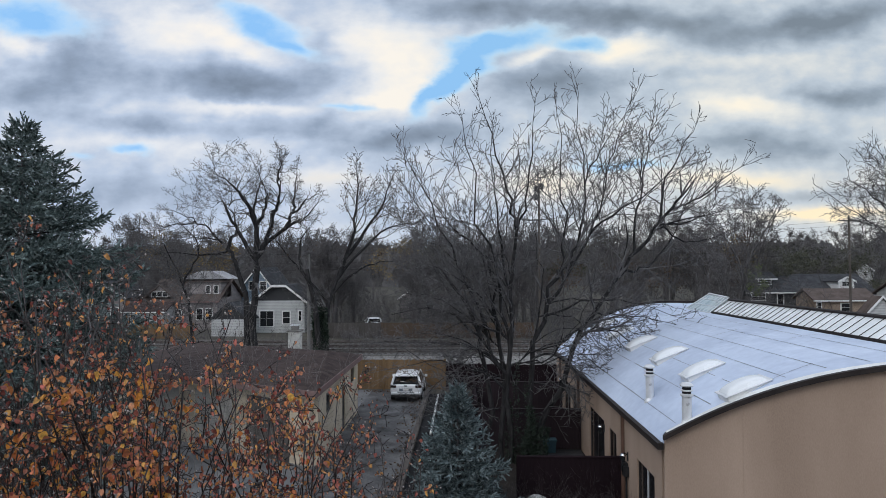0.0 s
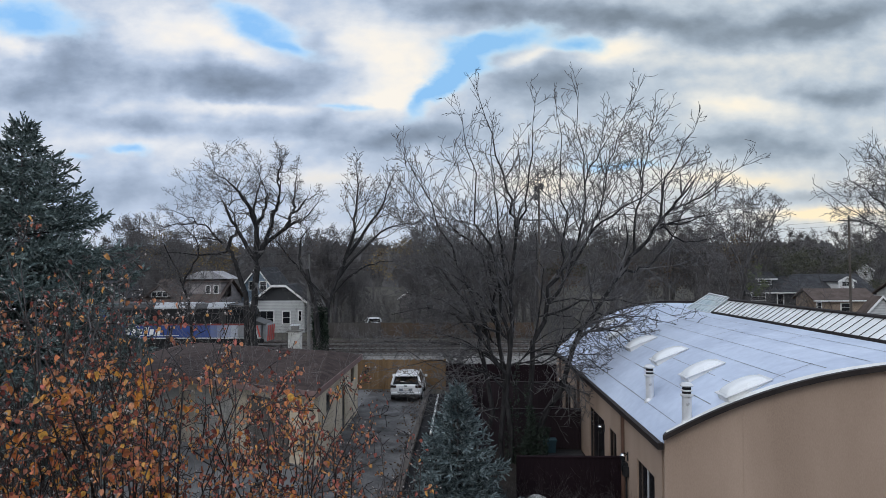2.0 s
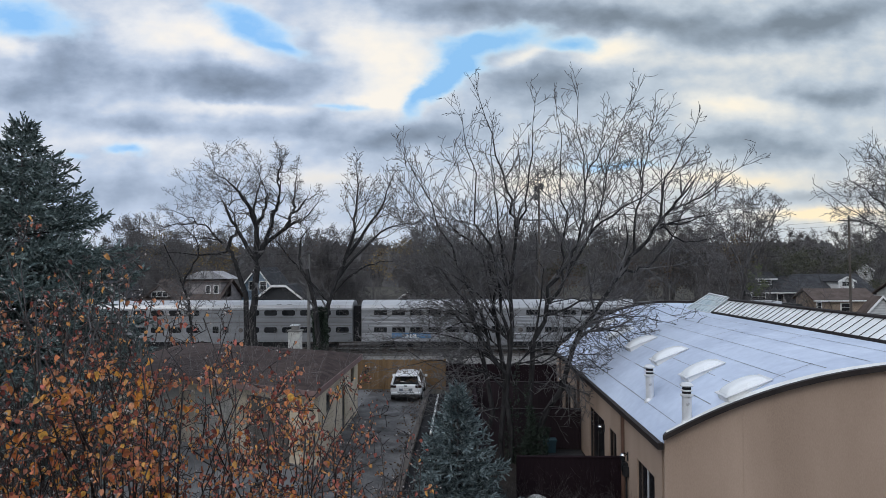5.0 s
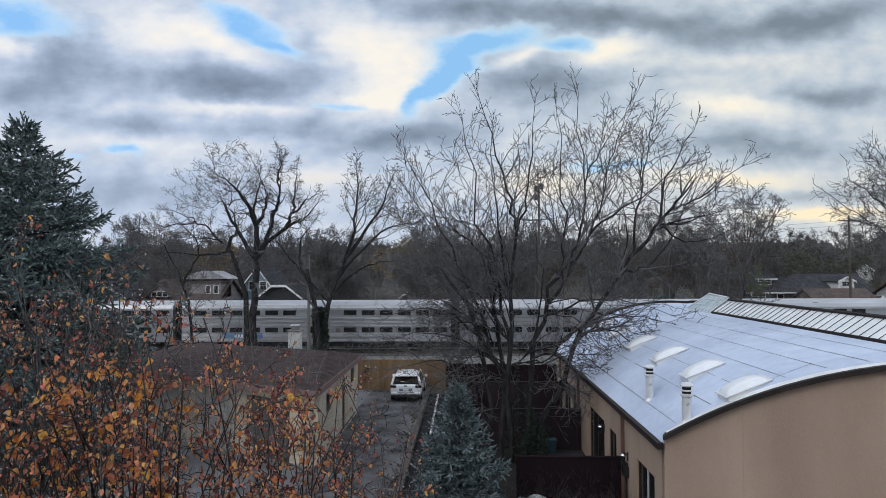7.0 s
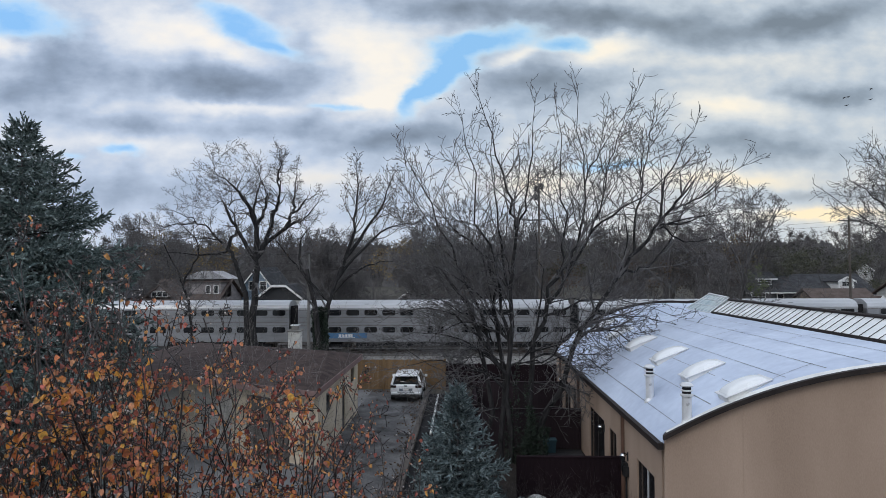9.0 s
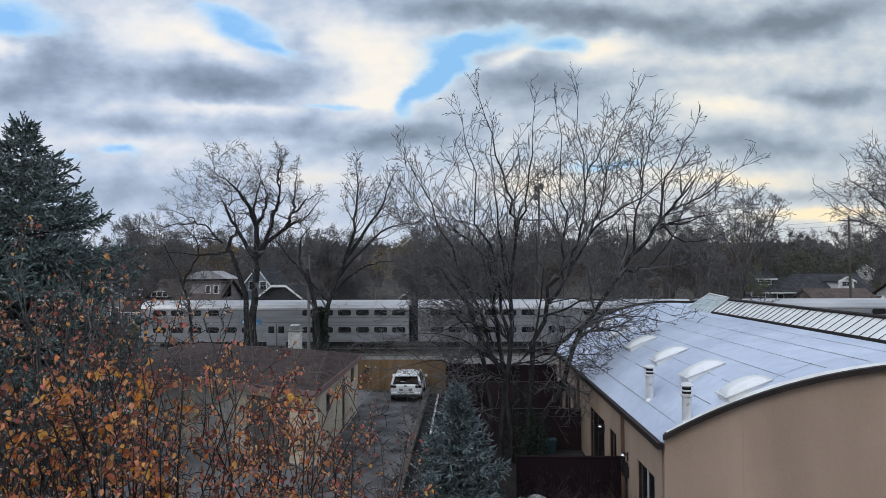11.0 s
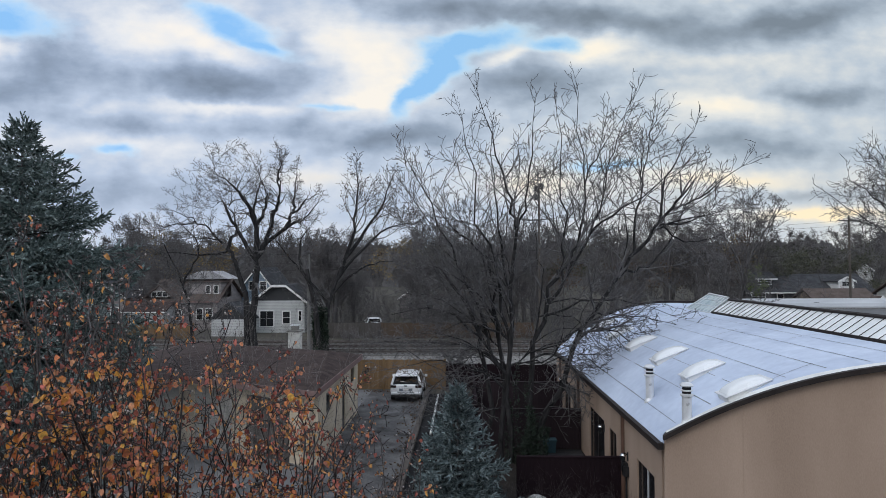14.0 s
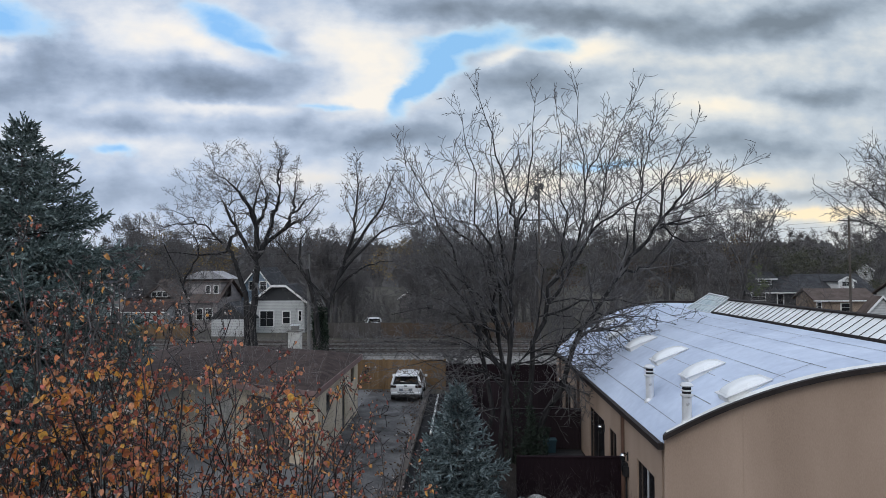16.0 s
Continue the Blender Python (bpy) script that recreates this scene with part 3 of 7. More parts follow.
def strip_on_vault(bm, x0, x1, y0f, y1f, lift, n=24):
    """A sheet on the vault between x0 and x1, from y0f(x) to y1f(x)."""
    xs = [x0 + (x1 - x0) * i / n for i in range(n + 1)]
    a = [bm.verts.new((x, y0f(x), vault(x, lift))) for x in xs]
    b = [bm.verts.new((x, y1f(x), vault(x, lift))) for x in xs]
    for i in range(n):
        bm.faces.new((a[i], a[i + 1], b[i + 1], b[i]))
    return a, b


def vaulted_roof():
    roof = thing("roof", pose(0, 0, 0), "pale grey vaulted membrane roof with dark edges", "roof", kind="structure")
    x0, x1 = EAVE_X - 0.06, FAR_X + 0.06
    bm = bmesh.new()
    n = 48
    xs = [x0 + (x1 - x0) * i / n for i in range(n + 1)]
    f, b = (lambda x: front_y(x) + 0.03), (lambda x: back_y(x) + 0.12)
    top = strip_on_vault(bm, x0, x1, f, b, 0.0, n)
    bot = strip_on_vault(bm, x0, x1, f, b, -0.08, n)
    for s in (0, 1):
        for i in range(n):
            bm.faces.new((top[s][i], top[s][i + 1], bot[s][i + 1], bot[s][i]))
    for i in (0, n):
        bm.faces.new((top[0][i], top[1][i], bot[1][i], bot[0][i]))
    bmesh.ops.recalc_face_normals(bm, faces=bm.faces)
    part("membrane", bm, MEMBRANE, roof, smooth=False)
    # seams between the sheets, laid a little proud
    rng = random.Random(4)
    for k in range(15):
        xc = EAVE_X + 0.40 + 0.76 * k
        if xc > 10.6:
            break
        bm = bmesh.new()
        y = front_y(xc) + 0.55
        while y < back_y(xc) - 0.4:
            ln = rng.uniform(0.9, 3.4)
            strip_on_vault(bm, xc - 0.012, xc + rng.uniform(0.000, 0.012), lambda x: y, lambda x: min(y + ln, back_y(xc) - 0.3), 0.006, 1)
            y += ln + rng.choice((0.0, 0.0, 0.05, 0.12, 0.5))
        part("seam", bm, SEAM, roof)
    for k in range(6):
        y = 16.5 + 3.3 * k
        xa = EAVE_X + 0.42 + 1.02 * rng.randint(0, 4)
        bm = bmesh.new()
        strip_on_vault(bm, xa, min(xa + 1.02, 10.5), lambda x: y, lambda x: y + 0.02, 0.006, 4)
        part("seam", bm, SEAM, roof)
    # white flashing inside the front edge
    bm = bmesh.new()
    xs3 = [x0 + 0.1 + (x1 - x0 - 0.2) * i / 48 for i in range(49)]
    rows = [[bm.verts.new((x, front_y(x) + dy, z)) for x in xs3 for z in [crest(x, 0.012) if dy < 0.1 else vault(x, 0.012)]] for dy in (-0.08, 0.09, 0.26)]
    for r in (0, 1):
        for i in range(48):
            bm.faces.new((rows[r][i], rows[r][i + 1], rows[r + 1][i + 1], rows[r + 1][i]))
    part("flashing", bm, PAINT_WHITE, roof, "white flashing strip")
    # dark metal edge along the two ends and the eaves
    for yf, dy, lip in ((front_y, -0.2, 0.025), (back_y, 0.06, 0.13)):
        bm = bmesh.new()
        xs2 = [x0 + (x1 - x0) * i / 48 for i in range(49)]
        rows = [[bm.verts.new((x, yf(x) + dy + e, crest(x, l))) for x in xs2] for e, l in ((0, -0.095), (0, lip), (0.12, lip), (0.12, -0.095))]
        for r in range(4):
            for i in range(48):
                bm.faces.new((rows[r][i], rows[r][i + 1], rows[(r + 1) % 4][i + 1], rows[(r + 1) % 4][i]))
        bm.faces.new([rows[r][0] for r in range(4)])
        bm.faces.new([rows[r][48] for r in range(4)][::-1])
        bmesh.ops.recalc_face_normals(bm, faces=bm.faces)
        part("edge_trim", bm, TRIM_DARK, roof, "dark brown metal edge trim")
    part("gutter", box(x0 - 0.13, 17.0, vault(x0) - 0.17, x0 + 0.02, 36.6, vault(x0) - 0.01), TRIM_DARK, roof, "dark brown gutter")
    return roof


vaulted_roof()


def ridge_skylight():
    sk = thing("ridge_skylight", pose(0, 0, 0), "long gabled ridge skylight of pale ribbed glazing", "skylight")
    mid, xa, xb, zc, zr = 11.5, 10.76, 12.24, vault(10.76) + 0.05, 6.47
    y0, y1, y2 = 8.6, 28.9, 32.0
    part("base", box(xa - 0.05, y0, vault(xa) - 0.2, xb + 0.05, y1, zc), TRIM_DARK, sk, "dark metal upstand")
    bm = bmesh.new()
    rid0, rid1 = bm.verts.new((mid, y0, zr)), bm.verts.new((mid, y1, zr))
    c = [bm.verts.new(p) for p in ((xa, y0, zc), (xb, y0, zc), (xb, y1, zc), (xa, y1, zc))]
    for q in ((c[0], rid0, rid1, c[3]), (c[1], c[2], rid1, rid0), (c[2], c[3], rid1), (c[0], c[1], rid0)):
        bm.faces.new(q)
    bmesh.ops.recalc_face_normals(bm, faces=bm.faces)
    part("glazing", bm, GLAZING, sk)
    n = 48
    for k in range(n + 1):
        y = y0 + 0.05 + (y1 - y0 - 0.1) * k / n
        r = 0.02 if k % 12 == 8 else 0.010
        part("glazing_bar", tube([(xa, y, zc + 0.015), (mid, y, zr + 0.012)], r, 4), TRIM_DARK, sk)
    part("ridge_cap", tube([(mid, y0, zr + 0.03), (mid, y1, zr + 0.03)], 0.06, 6), TRIM_DARK, sk)
    part("curb", box(xa - 0.03, y0, zc, xa + 0.04, y1, zc + 0.03, bevel=0.01), TRIM_DARK, sk)
    # taller hipped end bay of clear glass in bright frames
    za, zb, ye = zc - 0.02, 6.66, 31.2
    part("end_base", box(xa - 0.09, y1 + 0.02, vault(xa) - 0.2, xb + 0.09, y2, za), GALV, sk, "pale metal upstand")
    bm = bmesh.new()
    t0, t1 = bm.verts.new((mid, y1 + 0.05, zb - 0.1)), bm.verts.new((mid, ye, zb))
    c = [bm.verts.new(p) for p in ((xa - 0.04, y1 + 0.05, za), (xb + 0.04, y1 + 0.05, za), (xb + 0.04, y2, za), (xa - 0.04, y2, za))]
    for q in ((c[0], t0, t1, c[3]), (c[1], c[2], t1, t0), (c[2], c[3], t1), (c[0], c[1], t0)):
        bm.faces.new(q)
    bmesh.ops.recalc_face_normals(bm, faces=bm.faces)
    part("end_glazing", bm, END_GLASS, sk, "greenish clear glazing")
    for k in range(8):
        q = k / 7
        low = Vector((xa - 0.04, y1 + 0.05 + (y2 - y1 - 0.05) * q, za + 0.01))
        top = Vector((mid, y1 + 0.05 + (ye - y1 - 0.05) * q, zb - 0.1 + 0.1 * q + 0.01))
        part("end_bar", tube([low, top], 0.03 if k in (0, 7) else 0.014, 4), GALV, sk)
    for q in (0.35, 0.7):
        part("end_bar", tube([(xa - 0.04 + (mid - xa) * q, y1 + 0.05, za + (zb - 0.1 - za) * q + 0.02), (xa - 0.04 + (mid - xa) * q, y2 + (ye - y2) * q, za + (zb - za) * q + 0.02)], 0.012, 4), GALV, sk)
    part("end_cap", tube([(mid, y1 + 0.05, zb - 0.08), (mid, ye, zb + 0.02)], 0.045, 6), GALV, sk)


ridge_skylight()


def roof_dome(x, y):
    a = 0.78 * math.atan2(vault(x + 0.3) - vault(x - 0.3), 0.6)
    d = thing("roof_dome", Matrix.Translation((x, y, vault(x))) @ Euler((0, -a, 0)).to_matrix().to_4x4(),
              "white translucent acrylic roof dome on a low kerb", "skylight", "roof domes")
    part("upstand", box(-0.58, -0.34, -0.3, 0.58, 0.34, 0.07, bevel=0.02), PAINT_WHITE, d)
    part("flange", box(-0.62, -0.38, 0.07, 0.62, 0.38, 0.10, bevel=0.01), GALV, d)
    bm = bmesh.new()
    n = 12
    g = [[bm.verts.new((-0.55 + 1.10 * i / n, -0.32 + 0.64 * j / n,
                        0.095 + 0.165 * ((1 - (2 * i / n - 1) ** 2) ** 0.55 * (1 - (2 * j / n - 1) ** 4) ** 0.6))) for j in range(n + 1)] for i in range(n + 1)]
    for i in range(n):
        for j in range(n):
            bm.faces.new((g[i][j], g[i + 1][j], g[i + 1][j + 1], g[i][j + 1]))
    part("dome", bm, DOME, d, smooth=True)
    return d


for x, y in ((7.0, 16.72), (7.0, 19.62), (7.04, 22.85), (7.07, 26.5), (7.12, 30.2), (7.15, 34.0)):
    roof_dome(x, y)


def vent_pipe(x, y, h):
    z = vault(x)
    v = thing("vent_pipe", pose(x, y, z), "galvanised round vent pipe with a louvred cap", "vent pipe", "roof vents")
    part("flashing", lathe([(0.165, -0.14), (0.155, -0.05), (0.138, -0.01), (0.122, 0.03)], 16, at=(0, 0, 0)), GALV, v)
    part("pipe", lathe([(0.12, -0.1), (0.12, h - 0.3)], 18), GALV, v, smooth=False)
    part("collar", lathe([(0.12, h - 0.31), (0.165, h - 0.29), (0.165, h - 0.25), (0.12, h - 0.23)], 18), GALV, v)
    part("louvre", lathe([(0.11, h - 0.25), (0.11, h - 0.05)], 18), BLACK, v, "black vent slot")
    part("band", lathe([(0.113, h - 0.17), (0.15, h - 0.165), (0.15, h - 0.145), (0.113, h - 0.13)], 18), GALV, v)
    part("cap", lathe([(0.16, h - 0.05), (0.17, h - 0.02), (0.12, h + 0.035), (0.05, h + 0.055)], 18), GALV, v)


vent_pipe(5.61, 20.16, 0.98)
vent_pipe(5.67, 17.03, 0.93)


def patio_opening(k, y0, y1, z0, z1):
    x = EAVE_X
    d = thing("patio_door" if z0 < 0.5 else "side_window", pose(0, 0, 0), "dark framed glass patio door in tan stucco" if z0 < 0.5 else "dark framed window in tan stucco",
              "door" if z0 < 0.5 else "window", "patio doors" if z0 < 0.5 else "side windows")
    for a, b, c, e in ((y0, y0 + 0.07, z0, z1), (y1 - 0.07, y1, z0, z1), (y0 + 0.07, y1 - 0.07, z1 - 0.07, z1), (y0 + 0.07, y1 - 0.07, z0, z0 + 0.07)):
        part("frame", box(x + 0.05, a, c, x + 0.13, b, e), TRIM_DARK, d)
    mid = (y0 + y1) / 2
    part("mullion", box(x + 0.06, mid - 0.03, z0 + 0.07, x + 0.12, mid + 0.03, z1 - 0.07), GALV if k == 0 else TRIM_DARK, d)
    for a, b in ((y0 + 0.07, mid - 0.03), (mid + 0.03, y1 - 0.07)):
        part("pane", box(x + 0.085, a, z0 + 0.07, x + 0.1, b, z1 - 0.07), GLASS_DARK, d)


for k, o in enumerate(OPENINGS):
    patio_opening(k, *o)


CHROME = surface("bright_metal", (0.55, 0.56, 0.58), (0.75, 0.76, 0.78), 6, 0.2, 0.0, metal=1.0)


def wall_lamp(y, z):
    w = thing("wall_lamp", pose(EAVE_X, y, z), "black wall lantern with a bright metal hood", "wall lamp", "wall lamps")
    part("bracket", box(-0.03, -0.05, -0.14, 0, 0.05, 0.14, bevel=0.01), BLACK, w)
    part("arm", tube([(-0.02, 0, 0.05), (-0.12, 0, 0.12), (-0.16, 0, 0.08)], 0.015, 6), BLACK, w)
    part("hood", lathe([(0.085, 0.02), (0.095, 0.04), (0.07, 0.085), (0.02, 0.11)], 12, at=(-0.16, 0, 0)), CHROME, w, "bright metal hood")
    part("glass", lathe([(0.05, -0.15), (0.075, -0.09), (0.075, 0.01)], 12, at=(-0.16, 0, 0)), GLASS_DARK, w, "dark glass jar")
    part("base", lathe([(0.03, -0.20), (0.055, -0.17), (0.05, -0.15)], 10, at=(-0.16, 0, 0)), BLACK, w)


for y, z in ((20.85, 2.0), (24.25, 2.08), (31.6, 2.2), (33.9, 2.2)):
    wall_lamp(y, z)
for y in (21.3, 29.4, 34.8):
    dp = thing("downpipe", pose(EAVE_X - 0.06, y, 0), "brown metal downpipe on the stucco wall", "downpipe", "downpipes")
    part("pipe", box(-0.05, -0.045, 0.0, 0.05, 0.045, 3.24, bevel=0.01), surface("brown_metal", (0.09, 0.05, 0.035), (0.14, 0.08, 0.06), 2, 0.5, 0.1) if y == 21.3 else bpy.data.materials["brown_metal"], dp)
for y, z in ((20.95, 1.64), (20.85, 1.56)):
    mb = thing("meter_box", pose(EAVE_X - 0.08, y, z), "small black meter box on the stucco wall", "meter box")
    part("body", box(-0.09, -0.14, -0.16, 0.08, 0.14, 0.16, bevel=0.02), BLACK, mb)
    part("conduit", tube([(0.03, 0, -0.16), (0.03, 0, -1.4)], 0.02, 6), BLACK, mb)


# ---- fences ----
def fence(name, a, b, h, material, label, boards, z=0.0, cap=True, group="fences"):
    """A board fence from a to b (x, y), with posts, rails and separate boards."""
    a, b = Vector((*a, z)), Vector((*b, z))
    run = b - a
    f = thing(name, Matrix.Translation(a) @ pose(0, 0, 0, 0, 0, math.degrees(math.atan2(run.y, run.x))), label, "fence", group)
    ln = run.length
    np_ = max(1, round(ln / 2.4))
    for i in range(np_ + 1):
        x = ln * i / np_
        part("post", box(x - 0.06, -0.06, -0.25, x + 0.06, 0.06, h + 0.06, bevel=0.012), material, f)
    for zz in (0.3, h - 0.3):
        part("rail", box(0, 0.03, zz, ln, 0.07, zz + 0.09), material, f)
    if cap:
        part("top_rail", box(-0.05, -0.05, h, ln + 0.05, 0.08, h + 0.05, bevel=0.01), material, f)
    n = min(boards, 140)
    w = ln / n
    rng = random.Random(int(ln * 100))
    meshes = []
    for k in range(4):
        bm = box(0.001, -0.012, 0.02, w - 0.001, 0.012, h - 0.005 + 0.012 * (k % 3) * (not cap))
        me = bpy.data.meshes.new("board")
        bm.to_mesh(me)
        bm.free()
        me.materials.append(material)
        meshes.append(me)
    for i in range(n):
        ob = new("board", rng.choice(meshes))
        ob.parent = f
        ob.location = (i * w, rng.uniform(-0.006, 0.006), 0)
    return f


fence("patio_fence", (1.75, 21.7), (5.04, 21.7), 1.72, FENCE_DARK, "dark brown vinyl privacy fence beside the patio", 20)
fence("patio_fence", (0.65, 29.1), (5.04, 29.1), 1.72, FENCE_MAROON, "dark brown vinyl privacy fence beside the patio", 30)
fence("patio_fence", (0.5, 34.6), (5.04, 34.6), 1.95, FENCE_MAROON, "dark brown vinyl privacy fence beside the patio", 30)
fence("patio_fence", (0.55, 29.2), (0.55, 41.5), 1.8, FENCE_DARK, "dark brown board fence along the patios", 70)
fence("cedar_fence", (-7.3, 43.4), (-1.25, 43.3), 1.95, FENCE_TAN, "tall honey coloured cedar board fence", 50, cap=False)
fence("patio_fence", (-1.2, 43.3), (7.5, 42.6), 1.7, FENCE_DARK, "dark maroon brown board fence", 60, cap=False)
fence("yard_fence", (-50, 75.6), (-31.4, 75.6), 1.75, FENCE_TAN, "honey coloured board fence across the railway", 110, cap=False)
fence("yard_fence", (-17.5, 76.2), (-9.6, 76.2), 1.75, FENCE_GREY, "weathered grey board fence across the railway", 56, cap=False)
fence("yard_fence", (-9.5, 76.0), (8, 76.0), 1.75, FENCE_BROWN, "brown board fence across the railway", 110, cap=False)
for i in range(10):
    deck = part("patio_floor", box(2.95, 23.2 + 0.55 * i, -0.05, 5.0, 23.72 + 0.55 * i, 0.1, bevel=0.015), DECK)
    tagged(deck, "grey patio boards behind the fence", "patio", kind="structure")


tub = thing("storage_bin", pose(3.62, 28.3, 0.1), "teal plastic storage bin standing on the patio boards", "bin")
part("body", prism([(-0.22, 0.0), (0.22, 0.0), (0.27, 0.5), (-0.27, 0.5)], -0.2, 0.2), surface("teal_plastic", (0.022, 0.055, 0.070), (0.035, 0.085, 0.105), 4, 0.5, 0.0), tub)
part("lid", box(-0.30, -0.23, 0.5, 0.30, 0.23, 0.55, bevel=0.015), bpy.data.materials["teal_plastic"], tub)


# ---- the hipped garage ----
def garage():
    g = thing("garage", pose(0, 0, 0), "low cream garage with a brown hipped shingle roof", "garage")
    # plan corners: near right, near left, far left, far right
    nr, nl, fl, fr = Vector((-6.08, 26.46, 0)), Vector((-17.55, 32.94, 0)), Vector((-17.55, 42.48, 0)), Vector((-6.08, 36.36, 0))
    def wall(a, b, name, opens=()):
        d = (b - a).normalized()
        nrm = Vector((d.y, -d.x, 0))
        bm = bmesh.new()
        def slab(s0, s1, z0, z1):
            p = [a + d * s0, a + d * s1]
            q = [p[0] - nrm * 0.2, p[1] - nrm * 0.2]
            vs = [bm.verts.new((v.x, v.y, z)) for z in (z0, z1) for v in (p[0], p[1], q[1], q[0])]
            for f in ((0, 1, 5, 4), (1, 2, 6, 5), (2, 3, 7, 6), (3, 0, 4, 7), (4, 5, 6, 7), (3, 2, 1, 0)):
                bm.faces.new([vs[i] for i in f])
        s = 0.0
        for s0, s1, z0, z1 in opens:
            slab(s, s0, -0.2, 3.03)
            slab(s0, s1, z1, 3.03)
            if z0 > 0.05:
                slab(s0, s1, -0.2, z0)
            s = s1
        slab(s, (b - a).length, -0.2, 3.03)
        bmesh.ops.remove_doubles(bm, verts=bm.verts, dist=0.0001)
        bmesh.ops.recalc_face_normals(bm, faces=bm.faces)
        part(name, bm, BLOCK_CREAM, g)
    wall(fr, nr, "wall", [(1.2, 2.2, 1.95, 2.7), (3.8, 4.6, 0.0, 2.3), (7.2, 8.3, 1.7, 2.6)])
    wall(nr, nl, "wall", [(1.1, 3.6, 0.0, 2.55), (4.5, 7.0, 0.0, 2.55), (8.1, 10.6, 0.0, 2.55)])
    wall(nl, fl, "wall")
    wall(fl, fr, "wall")
    def slot(a, b, s0, s1, z0, z1, name, mat, back=0.1):
        d = (b - a).normalized()
        nrm = Vector((d.y, -d.x, 0))
        p, q = a + d * s0 - nrm * back, a + d * s1 - nrm * back
        r, s = p - nrm * 0.04, q - nrm * 0.04
        vs = [(v.x, v.y, z) for z in (z0, z1) for v in (p, q, s, r)]
        mesh_ob(name, vs, [(0, 1, 5, 4), (1, 2, 6, 5), (2, 3, 7, 6), (3, 0, 4, 7), (4, 5, 6, 7), (3, 2, 1, 0)], mat, g)
    slot(fr, nr, 1.2, 2.2, 1.95, 2.7, "window", GLASS_DARK)
    slot(fr, nr, 3.8, 4.6, 0.0, 2.3, "door", TRIM_DARK)
    slot(fr, nr, 7.2, 8.3, 1.7, 2.6, "window", GLASS_DARK)
    for s0 in (1.1, 4.5, 8.1):
        for k in range(4):
            slot(nr, nl, s0, s0 + 2.5, 0.02 + 0.635 * k, 0.635 * (k + 1), "door_panel", DOOR_PALE if s0 != 1.1 else FENCE_GREY, 0.14)
    # roof: overhanging eaves, hips up to a short ridge
    o = 0.41
    e = [nr + Vector((0.33, -1.0, 0)), nl + Vector((-o, -0.85, 0)), fl + Vector((-o, o * 1.3, 0)), fr + Vector((o, o * 0.6, 0))]
    r0, r1 = Vector((-6.93, 33.66, 3.72)), Vector((-12.24, 36.18, 3.72))
    ez = 3.14
    vs = [(v.x, v.y, ez) for v in e] + [tuple(r0), tuple(r1)] + [(v.x, v.y, ez - 0.12) for v in e]
    mesh_ob("roof", vs, [(0, 4, 5, 1), (1, 5, 2), (2, 5, 4, 3), (3, 4, 0), (6, 7, 8, 9)], SHINGLE_BROWN, g, "brown asphalt shingle roof")
    # courses of shingles, proud of the roof, on the two visible slopes
    for a, b, ra, rb in ((e[0], e[1], r0, r1), (e[3], e[0], r0, r0)):
        n = 22
        nrm = (Vector((b.x, b.y, ez)) - Vector((a.x, a.y, ez))).cross(ra - Vector((a.x, a.y, ez))).normalized()
        if nrm.z < 0:
            nrm = -nrm
        for k in range(n):
            t0, t1 = k / n, (k + 1) / n
            A, B = Vector((a.x, a.y, ez)), Vector((b.x, b.y, ez))
            p, q = A.lerp(ra, t0), B.lerp(rb, t0)
            r, s = B.lerp(rb, t1), A.lerp(ra, t1)
            vs = [p + nrm * 0.012, q + nrm * 0.012, r + nrm * 0.006, s + nrm * 0.006, p + nrm * 0.004, q + nrm * 0.004]
            mesh_ob("shingle_course", vs, [(0, 1, 2, 3), (4, 5, 1, 0)], SHINGLE_BROWN, g)
    for a, b in zip(e, e[1:] + e[:1]):
        d = (b - a).normalized()
        nrm = Vector((d.y, -d.x, 0))
        if nrm.dot((a + b) / 2 - (nr + fl) / 2) < 0:
            nrm = -nrm
        vs = [(v.x, v.y, z) for z in (ez - 0.24, ez + 0.025) for v in (a, b, b + nrm * 0.03, a + nrm * 0.03)]
        mesh_ob("fascia", vs, [(0, 1, 5, 4), (1, 2, 6, 5), (2, 3, 7, 6), (3, 0, 4, 7), (4, 5, 6, 7), (3, 2, 1, 0)], FASCIA, g, "rose brown fascia board")


garage()


# ---- trees ----
def bend(rng, amount):
    return Vector((rng.gauss(0, amount), rng.gauss(0, amount), rng.gauss(0, amount)))


def grow(rng, out, p, d, length, r, level, spec):
    """One branch as points with radii, and its side branches."""
    n = max(spec.get("least", 2), min(7, int(length / spec["step"]) + 1))
    pts = [(p.copy(), r)]
    for i in range(n):
        d = (d + bend(rng, spec["wander"] * (1 + 0.4 * max(level - 1, 0))) + Vector((0, 0, spec["up"] * (1 + spec.get("sweep", 0) * i / n)))).normalized()
        p = p + d * (length / n)
        pts.append((p.copy(), max(r * (1 - 0.8 * (i + 1) / n), spec["min_r"])))
    out.append((level, pts))
    branch_off(rng, out, pts, length, level, spec)


